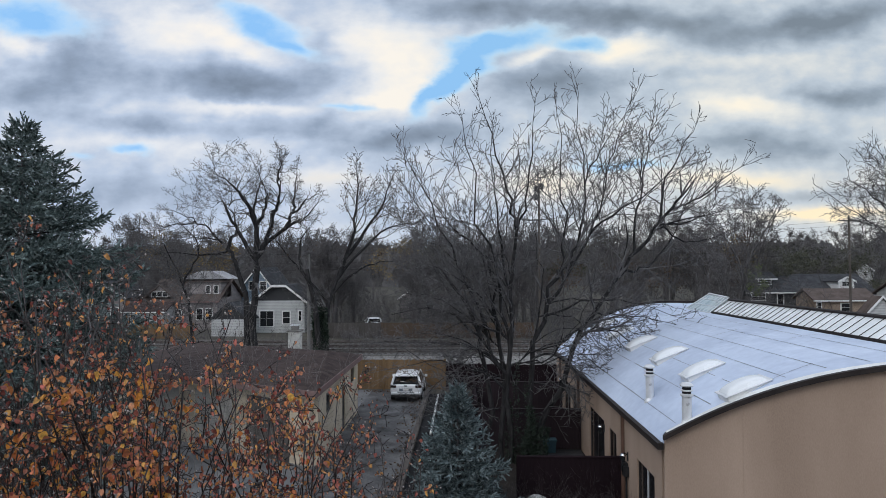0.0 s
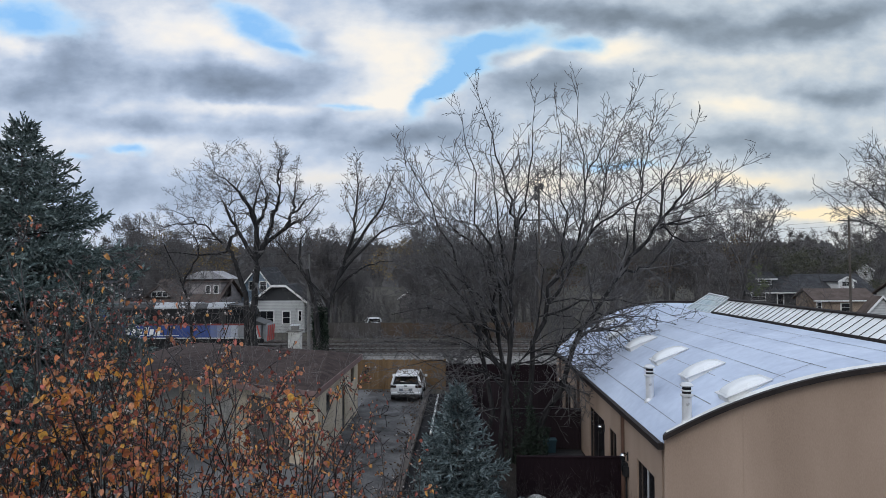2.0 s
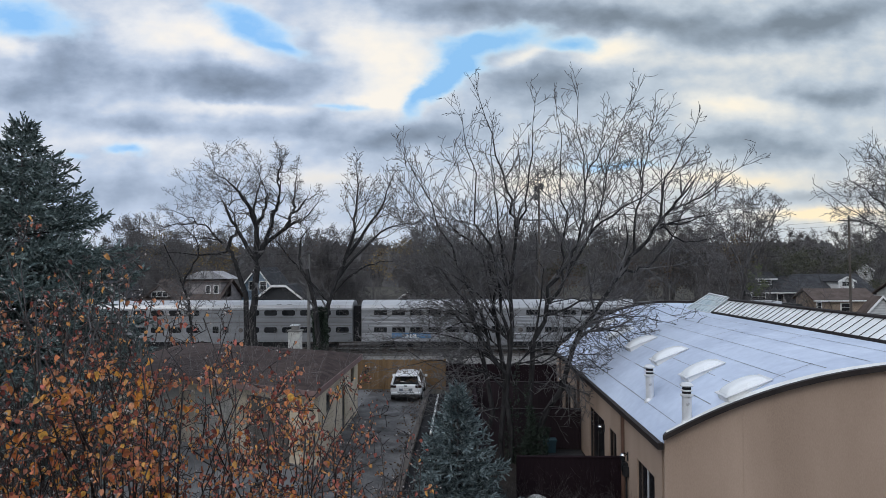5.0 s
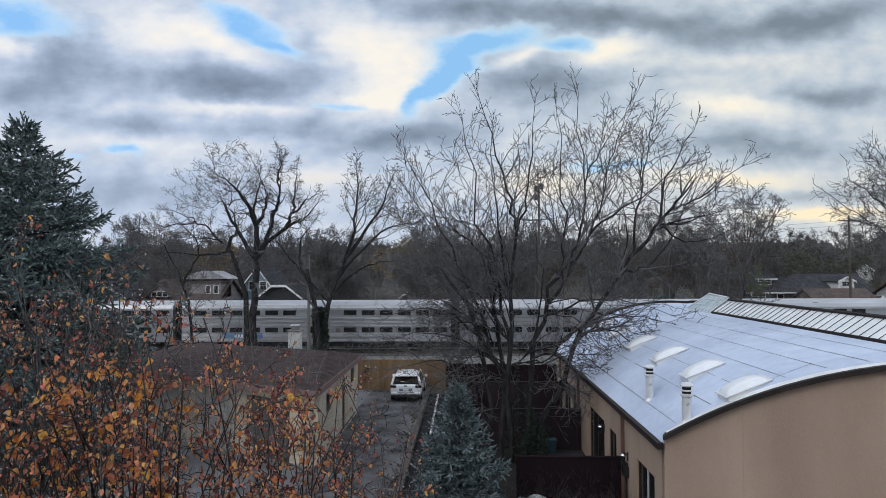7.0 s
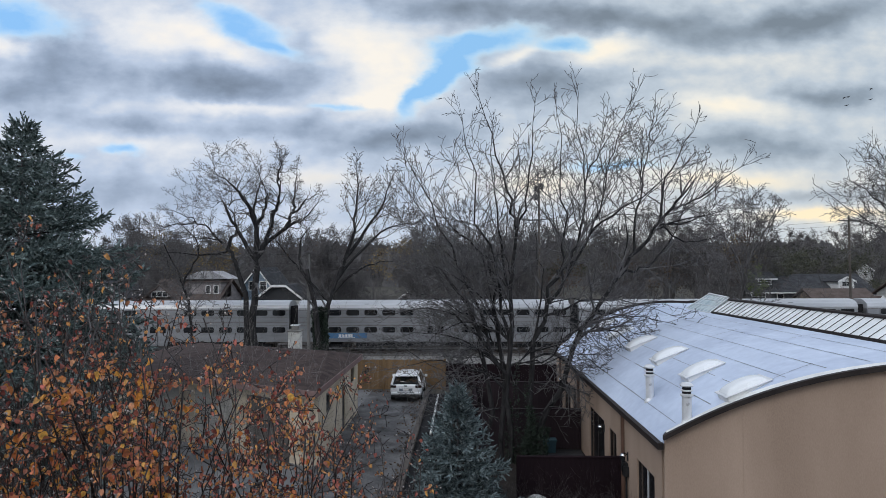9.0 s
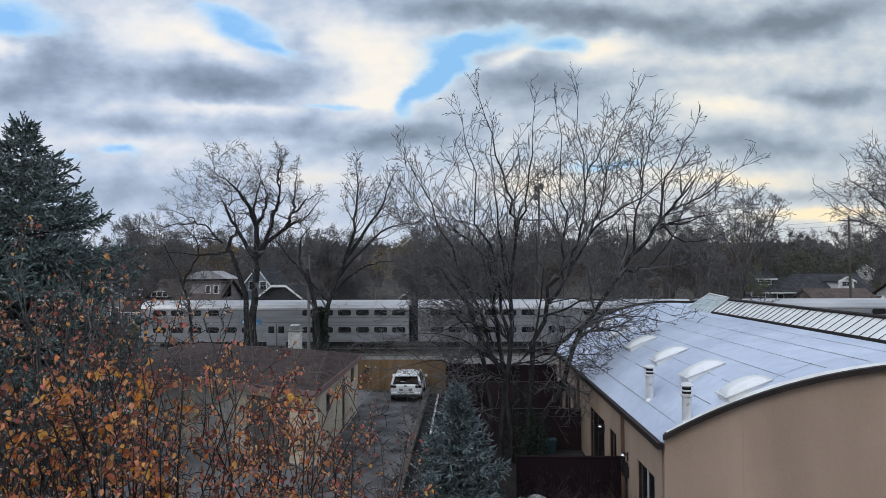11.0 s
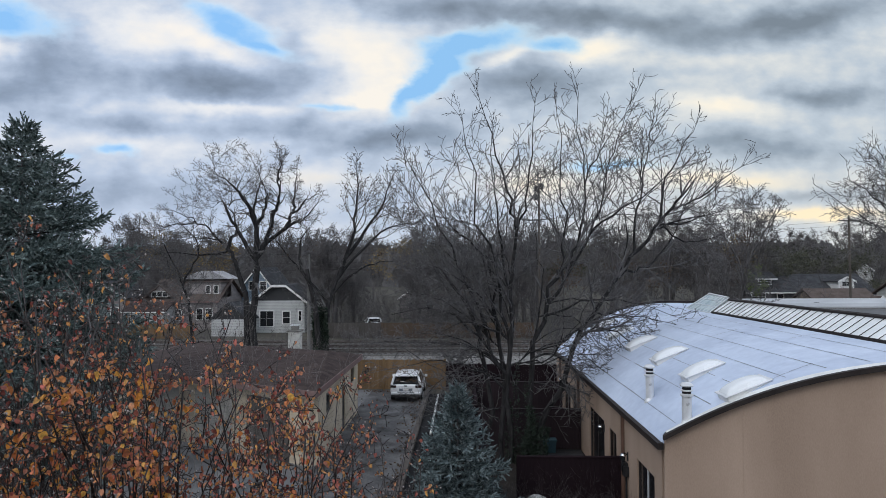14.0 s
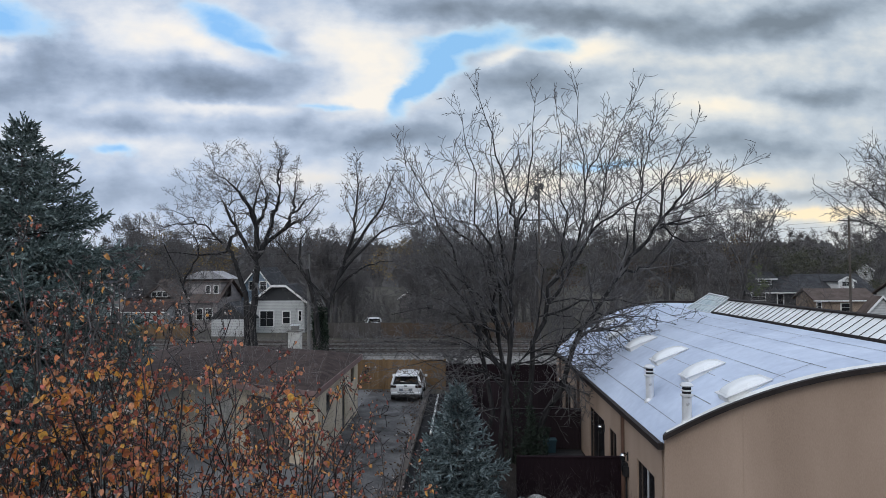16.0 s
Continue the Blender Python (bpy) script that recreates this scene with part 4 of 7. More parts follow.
def branch_off(rng, out, pts, length, level, spec, first=0.25):
    if level >= spec["levels"]:
        return
    if "every" in spec:
        count = (1 - first) * length / spec["every"][min(level, 2)]
    else:
        count = spec["kids"][min(level, len(spec["kids"]) - 1)]
    count = max(1, int(count * rng.uniform(0.75, 1.25) + 0.5))
    for k in range(count):
        t = first + (1 - first) * (k + rng.uniform(0.1, 0.9)) / count
        s = t * (len(pts) - 1)
        i = min(int(s), len(pts) - 2)
        a, b = pts[i], pts[i + 1]
        p = a[0].lerp(b[0], s - i)
        rr = a[1] + (b[1] - a[1]) * (s - i)
        d = (b[0] - a[0]).normalized()
        side = d.cross(bend(rng, 1.0)).normalized()
        ang = radians(rng.uniform(*spec["angle"]))
        nd = (d * math.cos(ang) + side * math.sin(ang)).normalized()
        ln = length * (spec.get("reach", spec["ratio"]) if level == 0 else spec["ratio"]) * (1.25 - (1.0 if level == 0 else 0.75) * t) * rng.uniform(0.7, 1.2)
        ln = max(ln, spec["min_len"])
        grow(rng, out, p, nd, ln, max(rr * spec["thin"], spec["min_r"]), level + 1, spec)


def tube_mesh(branches, sides=(9, 7, 5, 4, 3, 3)):
    verts, faces = [], []
    for level, pts in branches:
        n = sides[min(level, len(sides) - 1)]
        cs = [(math.cos(2 * math.pi * i / n), math.sin(2 * math.pi * i / n)) for i in range(n)]
        base = len(verts)
        for k, (p, r) in enumerate(pts):
            d = pts[min(k + 1, len(pts) - 1)][0] - pts[max(k - 1, 0)][0]
            u = d.cross(Vector((0.31, 0.93, 0.17))).normalized()
            v = d.cross(u).normalized()
            for c, s in cs:
                verts.append(p + u * (r * c) + v * (r * s))
        for k in range(len(pts) - 1):
            o = base + k * n
            for i in range(n):
                j = (i + 1) % n
                faces.append((o + i, o + j, o + n + j, o + n + i))
        faces.append(tuple(base + (len(pts) - 1) * n + i for i in range(n)))
    return verts, faces


def curve3(a, b, c, n=8):
    """Points on a quadratic curve that starts at a, passes near b and ends at c."""
    m = b * 2 - (a + c) * 0.5
    return [a * (1 - t) ** 2 + m * 2 * t * (1 - t) + c * t * t for t in (i / n for i in range(n + 1))]


def limb_tree(name, base, limbs, spec, label, bark=BARK, seed=1, depth=2.0, stem_bark=None):
    """A bare tree whose main limbs run from (x, z) past (x, z) to (x, z), relative to the base; twigs grow on them."""
    rng, twig_rng = random.Random(seed), random.Random(seed + 1000)
    tree = thing(name, pose(*base), label, "tree")
    stems, twigs = [], []
    for r, x0, z0, x1, z1, x2, z2 in limbs:
        y0 = 0.0 if z0 < 1.5 else rng.uniform(-0.3, 0.3)
        y2 = rng.uniform(-depth, depth)
        if z0 > 1.2 and stems:
            # start on the nearest stem that is already there
            want = Vector((x0, 0, z0))
            best = min((((Vector((q.x, 0, q.z)) - want).length, q, qr) for _, ps in stems for (a, ra), (b, rb) in zip(ps, ps[1:]) for f in (0, 0.25, 0.5, 0.75)
                       for q, qr in ((a.lerp(b, f), ra + (rb - ra) * f),)), key=lambda e: e[0])
            x0, y0, z0 = best[1]
            y2 = min(max(y2 + y0, -depth), depth)
            r = min(r, best[2] * 1.25)
        pts3 = curve3(Vector((x0, y0, z0)), Vector((x1, y0 + 0.4 * y2, z1)), Vector((x2, y2, z2)), 10)
        ln = sum((b - a).length for a, b in zip(pts3, pts3[1:]))
        pts = []
        for k, p in enumerate(pts3):
            t = k / 10
            taper = 1 - 0.45 * t if r >= spec.get("stout", 9) else 1 - 0.86 * t
            pts.append((p + bend(rng, (spec.get("sway", 0.03) if r >= spec.get("stout", 9) else 0.05) * spec.get("crook", 1.0) * ln / 6) * (0 < k < 10), max(r * taper, spec["min_r"] * 1.3)))
        stems.append((0, pts))
        thick = r >= spec.get("stout", 9)
        if "ends" in spec:
            # the limb goes on in a fork of three
            tip = (pts[-1][0] - pts[-2][0]).normalized()
            for k in range(3):
                grow(twig_rng, twigs, pts[-1][0], (tip + bend(twig_rng, 0.28) + Vector((0, 0, 0.1))).normalized(), spec["ends"] * twig_rng.uniform(0.6, 1.15), pts[-1][1], 1, spec)
        sparse = dict(spec, every=(spec["every"][0] * 2.6, *spec["every"][1:])) if thick else spec
        branch_off(twig_rng, twigs, pts, max(ln, spec.get("span", 0.0)), 0, sparse, 0.5 if thick else spec.get("first", 0.3))
    v, f = tube_mesh(stems)
    mesh_ob("trunk", v, f, stem_bark or bark, tree, smooth=True)
    v, f = tube_mesh(twigs)
    mesh_ob("crown", v, f, bark, tree)
    return tree, stems, twigs


# the tall bare tree between the drive and the vaulted building
MAIN = dict(step=0.28, wander=0.115, up=0.045, sweep=1.2, levels=3, every=(0.41, 0.34, 0.26), angle=(30, 66), ratio=0.44, reach=0.50, thin=0.58, min_r=0.0088, min_len=0.28, first=0.16, stout=0.082, span=4.8, crook=1.3, ends=1.15, sway=0.055)
MAIN_LIMBS = [
    (0.17, -0.1, 0, -0.1, 5.9, 0.2, 9.6), (0.12, 0.1, 9.6, -0.2, 11.3, -1.3, 15.2), (0.09, 0.1, 9.2, 0.6, 11.3, 1.0, 14.7), (0.18, 0.4, 0, 1.1, 5.7, 2.4, 8.0), (0.12, 2.4, 7.9, 3.0, 10.1, 2.8, 14.9),
    (0.12, 1.6, 6.4, 3.2, 9.2, 4.2, 12.2), (0.1, 3.8, 10.8, 4.4, 12.9, 5.0, 14.8), (0.2, 0.6, 0, 2.6, 4.6, 4.4, 7.5), (0.14, 4.4, 7.5, 6.0, 9.5, 7.1, 10.9), (0.1, 6.3, 9.7, 6.7, 11.7, 7.7, 13.6),
    (0.09, 5.1, 8.7, 5.6, 11.5, 6.2, 14.1), (0.09, 6.8, 10.3, 8.0, 10.9, 9.6, 12.1), (0.08, 6.3, 9.6, 7.7, 9.9, 8.4, 10.5), (0.1, 2.3, 7.3, 2.2, 10.1, 1.9, 14.3)]
# lower and side limbs
LOW_LIMBS = [
    (0.12, -0.4, 4.6, -1.0, 8.9, -2.0, 14.0), (0.12, -0.5, 3.6, -2.1, 7.8, -4.4, 12.6), (0.1, -0.2, 5.9, -0.6, 9.7, -0.8, 13.2), (0.09, -0.6, 4.1, -2.5, 6.0, -5.0, 6.0), (0.08, -1.3, 8.0, -2.5, 9.7, -3.7, 11.5),
    (0.07, -0.3, 5.0, -1.8, 5.7, -3.4, 5.0), (0.08, 2.6, 5.0, 4.0, 5.4, 5.5, 4.1), (0.08, 2.1, 5.9, 4.0, 6.6, 6.7, 5.9), (0.06, 3.3, 5.9, 4.9, 5.9, 7.9, 5.2), (0.07, 0.5, 5.0, 1.2, 7.3, 0.8, 10.1),
    (0.07, -0.6, 5.0, -1.5, 6.9, -3.2, 8.0), (0.08, 0.4, 4.1, 2.1, 4.1, 3.5, 2.3), (0.06, -0.4, 4.1, -1.3, 4.6, -2.5, 4.1), (0.06, 4.4, 7.5, 4.9, 9.2, 4.4, 11.2)]
# drooping boughs and two side stems
SPRAWL = [
    (0.17, -0.5, 0, -0.5, 5.0, -1.0, 8.0), (0.17, -0.9, 0, -1.3, 4.6, -2.5, 7.3), (0.07, -0.6, 3.2, -2.5, 4.1, -5.0, 3.9), (0.06, -0.9, 3.9, -2.7, 5.2, -4.8, 5.0), (0.05, -0.6, 4.6, -2.5, 6.4, -4.3, 6.9),
    (0.05, -0.9, 5.0, -2.0, 7.8, -3.4, 9.0), (0.07, -0.2, 3.0, -1.8, 3.8, -3.4, 3.0), (0.06, 0.0, 3.9, 1.2, 4.1, 2.1, 3.0), (0.05, -0.2, 5.0, -1.3, 6.4, -2.5, 6.0), (0.06, 0.5, 3.9, 1.8, 4.6, 2.1, 6.9),
    (0.05, -0.0, 6.9, -1.1, 7.8, -2.2, 6.9), (0.05, 1.2, 5.9, 2.4, 5.9, 3.3, 5.0)]
# short crooked boughs among the stems
INNER = [
    (0.06, -0.3, 1.6, -1.6, 2.4, -3.2, 3.0), (0.06, 0.4, 2.0, 1.6, 2.4, 2.7, 3.8), (0.05, 0.2, 2.6, -0.8, 3.6, -2.1, 3.4), (0.06, 0.8, 3.0, 2.0, 3.1, 3.2, 2.6), (0.05, -0.6, 2.2, -1.9, 2.2, -3.8, 2.6),
    (0.06, 1.2, 3.6, 2.4, 4.4, 4.2, 4.2), (0.05, -0.8, 3.0, -2.2, 3.3, -4.4, 4.6), (0.05, 0.0, 3.4, 1.1, 5.0, 2.9, 5.4), (0.05, -0.4, 4.0, -2.6, 4.8, -5.6, 4.9), (0.05, 1.6, 4.4, 3.2, 5.6, 5.0, 5.2)]
# boughs of the upper crown
UPPER = [
    (0.09, 4.2, 11.9, 3.9, 13.1, 3.6, 15.0), (0.09, 4.7, 7.8, 6.3, 9.1, 7.1, 12.4), (0.08, 5.8, 9.4, 7.2, 10.5, 8.9, 11.4), (0.09, 3.2, 9.3, 5.0, 11.2, 6.8, 13.1),
    (0.07, 5.1, 11.5, 5.7, 13.1, 5.5, 14.7), (0.07, 6.5, 9.6, 7.7, 9.6, 9.1, 10.7), (0.08, 2.9, 11.2, 3.6, 13.1, 4.2, 15.1)]
limb_tree("bare_tree", (2.0, 27.0, 0), [(0.66 * r, *q) for r, *q in MAIN_LIMBS + LOW_LIMBS + [(*q[:4], q[4] - 0.6, q[5] + 0.4, q[6] - 1.1) for q in UPPER] + SPRAWL + INNER] + [(0.6 * a, b + 0.2, c + 0.5, d + 0.7, e + 0.7, f + 1.3, g + 0.9) for a, b, c, d, e, f, g in SPRAWL[2:]], MAIN, "tall bare many-stemmed tree with dark grey bark", seed=11, depth=0.9, stem_bark=BARK_DARK)

# the wide old tree beside the railway
OLD = dict(step=0.42, wander=0.20, up=0.045, sweep=1.5, levels=3, every=(0.27, 0.25, 0.22), angle=(34, 78), ratio=0.46, reach=0.42, thin=0.5, min_r=0.0115, min_len=0.36, first=0.22, stout=0.2, crook=2.2, span=5.0, ends=1.0)
OLD_LIMBS = [
    (0.36, -0.3, 0, -0.4, 6.4, -0.4, 9.3), (0.26, -0.7, 0, -1.6, 6.9, -3.1, 9.8), (0.2, -3.1, 9.8, -2.6, 12.0, -3.4, 13.7), (0.16, -3.3, 13.6, -4.6, 14.2, -6.7, 14.3), (0.2, -0.5, 8.7, -1.6, 10.8, -2.7, 13.1),
    (0.11, -2.8, 14.2, -1.9, 15.3, -0.6, 16.6), (0.26, -0.4, 9.3, -0.4, 12.0, -0.9, 13.8), (0.15, -0.9, 13.7, -1.6, 14.9, -2.8, 15.8), (0.13, -0.4, 12.0, -0.5, 14.4, 0.2, 16.5), (0.27, -0.3, 9.0, 0.3, 10.7, 0.5, 12.7),
    (0.19, 0.5, 12.6, 1.0, 14.4, 1.5, 16.0), (0.17, -0.2, 11.8, 0.5, 13.7, 0.1, 15.4), (0.2, 0.2, 10.2, 1.6, 11.3, 3.1, 12.1), (0.18, 2.0, 11.5, 2.9, 13.1, 4.9, 14.3)]
# boughs on those
OLD_BOUGHS = [
    (0.12, 2.8, 12.9, 2.8, 14.4, 3.3, 16.8), (0.12, 1.1, 14.9, 0.9, 16.6, 1.6, 17.8), (0.11, 2.9, 12.1, 4.0, 12.4, 5.7, 14.1), (0.14, -3.0, 9.5, -4.2, 10.6, -6.9, 10.8), (0.13, -3.1, 9.3, -5.6, 9.2, -10.8, 9.8),
    (0.15, -5.6, 0, -6.3, 6.2, -7.7, 8.0), (0.14, -7.7, 7.9, -8.8, 9.3, -11.7, 10.8), (0.12, -6.3, 6.6, -5.4, 9.8, -7.8, 12.5), (0.1, -2.9, 15.6, -2.6, 16.6, -1.4, 18.2), (0.1, -4.9, 14.2, -6.1, 15.4, -7.8, 16.1),
    (0.09, -3.3, 13.6, -3.6, 15.4, -5.1, 16.7), (0.1, 0.2, 15.2, -0.4, 16.6, -1.0, 18.1),
    (0.11, -4.6, 14.2, -6.4, 13.6, -8.4, 14.6), (0.10, -3.6, 10.6, -6.0, 12.2, -8.2, 13.2), (0.09, -6.3, 12.2, -8.6, 11.9, -11.3, 12.5), (0.09, -6.9, 8.2, -9.2, 10.9, -12.0, 11.6), (0.09, 0.4, 16.0, 0.9, 17.4, 1.4, 18.6)]
limb_tree("old_tree", (-17.6, 56.0, 0), OLD_LIMBS + OLD_BOUGHS, OLD, "wide old bare tree with crooked limbs beside the railway", seed=5, depth=2.2, stem_bark=BARK_DARK)

# the ivy-clad tree that leans to the drive
IVYT = dict(step=0.45, wander=0.17, up=0.06, sweep=1.5, levels=3, every=(0.42, 0.34, 0.28), angle=(28, 60), ratio=0.47, reach=0.5, thin=0.5, min_r=0.012, min_len=0.4, first=0.35, stout=0.25, span=3.4, ends=1.0)
IVY_LIMBS = [
    (0.30, 0.35, 0, 0.25, 4, -0.3, 8.0), (0.16, -0.4, 6.5, -1.2, 9.5, -0.6, 12.0), (0.26, 0.75, 0, 0.9, 4.0, 2.0, 8.0), (0.2, 1.8, 7.5, 3.2, 12.5, 3.6, 17.6),
    (0.18, 2.2, 9.0, 5.0, 13.0, 6.6, 16.5), (0.15, 1.7, 7.0, 5.4, 11.2, 8.6, 12.2), (0.13, 1.4, 5.5, 4.0, 8.0, 7.0, 8.6), (0.13, 0.8, 5.0, -2.0, 8.4, -3.4, 10.6)]
ivy_tree, _, ivy_twigs = limb_tree("ivy_tree", (-13.1, 57.5, 0), IVY_LIMBS, IVYT, "bare tree with two trunks wrapped in dark ivy", seed=8, depth=3.0, stem_bark=BARK_DARK)


def leaf_cards(rng, spots, size, name, material, parent, fold=0.25, long=1.6):
    """Many small folded leaves at the spots, each of four triangles."""
    verts, faces = [], []
    for p in spots:
        d, u = bend(rng, 1).normalized(), bend(rng, 1)
        u = d.cross(u).normalized()
        w = d.cross(u) * fold
        s = size * rng.uniform(0.6, 1.3)
        o = len(verts)
        a, b = d * s * long * 0.5, u * s * 0.5
        verts += [p - a, p + b + w * s - a * 0.1, p + a, p - b + w * s - a * 0.1, p + w * -0.2 * s]
        faces += [(o, o + 1, o + 4), (o + 1, o + 2, o + 4), (o + 2, o + 3, o + 4), (o + 3, o, o + 4)]
    return tagged(mesh_ob(name, verts, faces, material, parent), kind="stuff")


rng = random.Random(3)
spots = []
for i in range(2600):
    a, z = rng.uniform(0, 6.283), rng.uniform(0, 4.6)
    x0, r = rng.choice(((0.3, 0.34), (0.75, 0.30)))
    rr = (r + 0.12 * math.sin(3 * a + z)) * rng.uniform(0.85, 1.15)
    spots.append(Vector((x0 + rr * math.cos(a), rr * math.sin(a), z)))
leaf_cards(rng, spots, 0.2, "ivy", IVY, ivy_tree)
leaf_cards(rng, [p[-1][0] for lv, p in ivy_twigs if p[-1][0].z > 9 and rng.random() < 0.25], 0.13, "last_leaves", DRY_LEAF, ivy_tree)

# a tree at the edge of the view, near the vaulted building
EDGE = dict(step=0.45, wander=0.16, up=0.04, sweep=1.5, levels=3, every=(0.36, 0.32, 0.28), angle=(30, 66), ratio=0.46, reach=0.5, thin=0.5, min_r=0.0095, min_len=0.45, first=0.25, stout=0.2)
EDGE_LIMBS = [(0.22, 0, 0, -0.3, 5, -1.2, 8.5), (0.10, -1.0, 7.5, -3.0, 11.0, -6.0, 13.2), (0.09, -0.9, 7.5, -1.8, 12, -3.4, 15.5), (0.09, -0.8, 7, 0.4, 12, 0.2, 17.0),
              (0.09, -0.6, 6, 2.5, 10, 4.5, 13.0), (0.07, -1.6, 8.6, -4.0, 10.2, -7.2, 12.6), (0.06, -1.2, 9, -2.6, 10.5, -5.2, 10.6)]
limb_tree("bare_tree", (28.6, 42.0, 0), EDGE_LIMBS, EDGE, "bare grey tree leaning beyond the vaulted roof", seed=21, depth=2.5)

# a small dark tree behind the ridge skylight
RT = dict(step=0.5, wander=0.17, up=0.05, sweep=1.5, levels=3, every=(0.34, 0.3, 0.28), angle=(30, 68), ratio=0.46, thin=0.5, min_r=0.013, min_len=0.45, first=0.3, stout=0.25)
limb_tree("bare_tree", (23.4, 57.0, 0), [(0.19, 0, 0, 0.0, 5, 0.4, 9.0), (0.12, 0.3, 8, 0.9, 12, 0.6, 15.0), (0.15, 0.1, 6.5, -1.3, 10, -3.6, 12.0), (0.14, 0.4, 9, 1.6, 11.5, 2.8, 13.5),
                                         (0.14, -0.4, 0, -0.8, 5, -1.0, 9.5)], RT, "slim bare tree beyond the vaulted roof", seed=31, depth=2.0)


# ---- conifers ----
def spruce(base, height, profile, whorls, per, shoot, material, label, seed, low=0.3, lift=(24, -14), gap=0.15, blades=2):
    """A conifer: whorls of boughs that dip and turn up at the tip, side shoots along them, needle sprigs along those; profile: the reach at a height, both in metres."""
    rng = random.Random(seed)
    s = thing("spruce", pose(*base), label, "spruce")
    trunk = [(0, [(Vector((0, 0, -0.3)), height * 0.016), (Vector((0, 0, height * 0.5)), height * 0.010), (Vector((0, 0, height)), 0.008)])]
    v, f = tube_mesh(trunk)
    mesh_ob("trunk", v, f, BARK, s, smooth=True)
    wood, verts, faces = [], [], []

    def sprig(p, d, ln):
        u = d.cross(bend(rng, 1)).normalized()
        w = d.cross(u)
        for b in range(blades):
            a = 3.14159 / blades * b + rng.random() * 0.4
            n_ = (u * math.cos(a) + w * math.sin(a)) * (ln * rng.uniform(0.16, 0.30))
            o = len(verts)
            verts.extend((p + n_, p - n_, p + d * ln - n_ * 0.55, p + d * ln + n_ * 0.55))
            faces.append((o, o + 1, o + 2, o + 3))

    def along(p, d, ln, rise):
        """Needles along one shoot."""
        n = max(1, int(ln / (shoot * 0.55)))
        for i in range(n):
            d = (d + bend(rng, 0.10) + Vector((0, 0, rise))).normalized()
            sprig(p, (d + bend(rng, 0.22)).normalized(), shoot * rng.uniform(0.8, 1.25))
            p = p + d * (ln / n)
        sprig(p, d, shoot * 1.1)

    for k in range(whorls):
        z = low + (height - low - 0.1) * ((k + rng.uniform(-0.35, 0.35)) / whorls) ** 0.92
        reach = profile(z)
        q = z / height
        n = max(4, int(per * (0.6 + 0.4 * (1 - q))))
        a0 = rng.uniform(0, 6.283)
        for j in range(n):
            a = a0 + 6.283 * (j + rng.uniform(-0.35, 0.35)) / n
            ln = reach * rng.choice((rng.uniform(0.5, 0.85), rng.uniform(0.82, 1.0), rng.uniform(0.85, 1.05)))
            el = radians(lift[1] + (lift[0] - lift[1]) * q + rng.uniform(-8, 8))
            d = Vector((math.cos(a) * math.cos(el), math.sin(a) * math.cos(el), math.sin(el)))
            p, pts = Vector((0, 0, z)), []
            steps = max(4, int(ln / gap))
            for i in range(steps + 1):
                pts.append((p.copy(), max(0.011 * ln * (1 - i / steps), 0.004)))
                d = (d + bend(rng, 0.035) + Vector((0, 0, 0.55 * (i / steps - 0.35) * 1.5 / steps))).normalized()
                p = p + d * (ln / steps)
            wood.append((3, pts))
            for i in range(1, steps + 1):
                t = i / steps
                if t < 0.18:
                    continue
                b, (p, _) = pts[i - 1][0], pts[i]
                d = (p - b).normalized()
                side = d.cross(Vector((0, 0, 1))).normalized()
                for sg in (-1, 1):
                    sl = (0.36 * ln * (1 - t) ** 0.55 + 1.3 * shoot) * rng.uniform(0.6, 1.1)
                    sd = (d * 0.75 + side * sg * rng.uniform(0.5, 1.0) + Vector((0, 0, rng.uniform(-0.35, 0.3)))).normalized()
                    along(p, sd, sl, rng.uniform(-0.05, 0.07))
                if rng.random() < 0.7:
                    along(p, (d * 0.5 + Vector((0, 0, rng.choice((0.8, -0.7)))) + side * rng.uniform(-0.5, 0.5)).normalized(), shoot * rng.uniform(0.9, 2.2), 0.05)
            along(pts[-1][0], (d + Vector((0, 0, 0.25))).normalized(), shoot * 1.8, 0.08)
    for i in range(7):
        along(Vector((0, 0, height - 0.16 * i)), Vector((rng.gauss(0, 0.5), rng.gauss(0, 0.5), 0.9)).normalized(), shoot * (1.2 + 0.25 * i), 0.1)
    v, f = tube_mesh(wood, (4, 4, 4, 3))
    tagged(mesh_ob("branchwood", v, f, TWIG, s), kind="stuff")
    tagged(mesh_ob("needles", verts, faces, material, s), kind="stuff")
    return s


spruce((-17.2, 25.0, 0), 14.0, lambda z: min(0.03 + 0.74 * (14.0 - z), 4.9), 38, 11, 0.12, NEEDLE_DARK, "tall dark green spruce with ragged upturned boughs", 2, low=1.0, gap=0.17)
spruce((-0.20, 20.0, 0), 4.45, lambda z: 0.03 + 2.2 * (max(4.45 - z, 0) / 4.2) ** 1.12, 19, 12, 0.09, NEEDLE_BLUE, "young blue spruce with dense frosted needles", 6, low=0.15, lift=(34, -4), gap=0.12, blades=3)


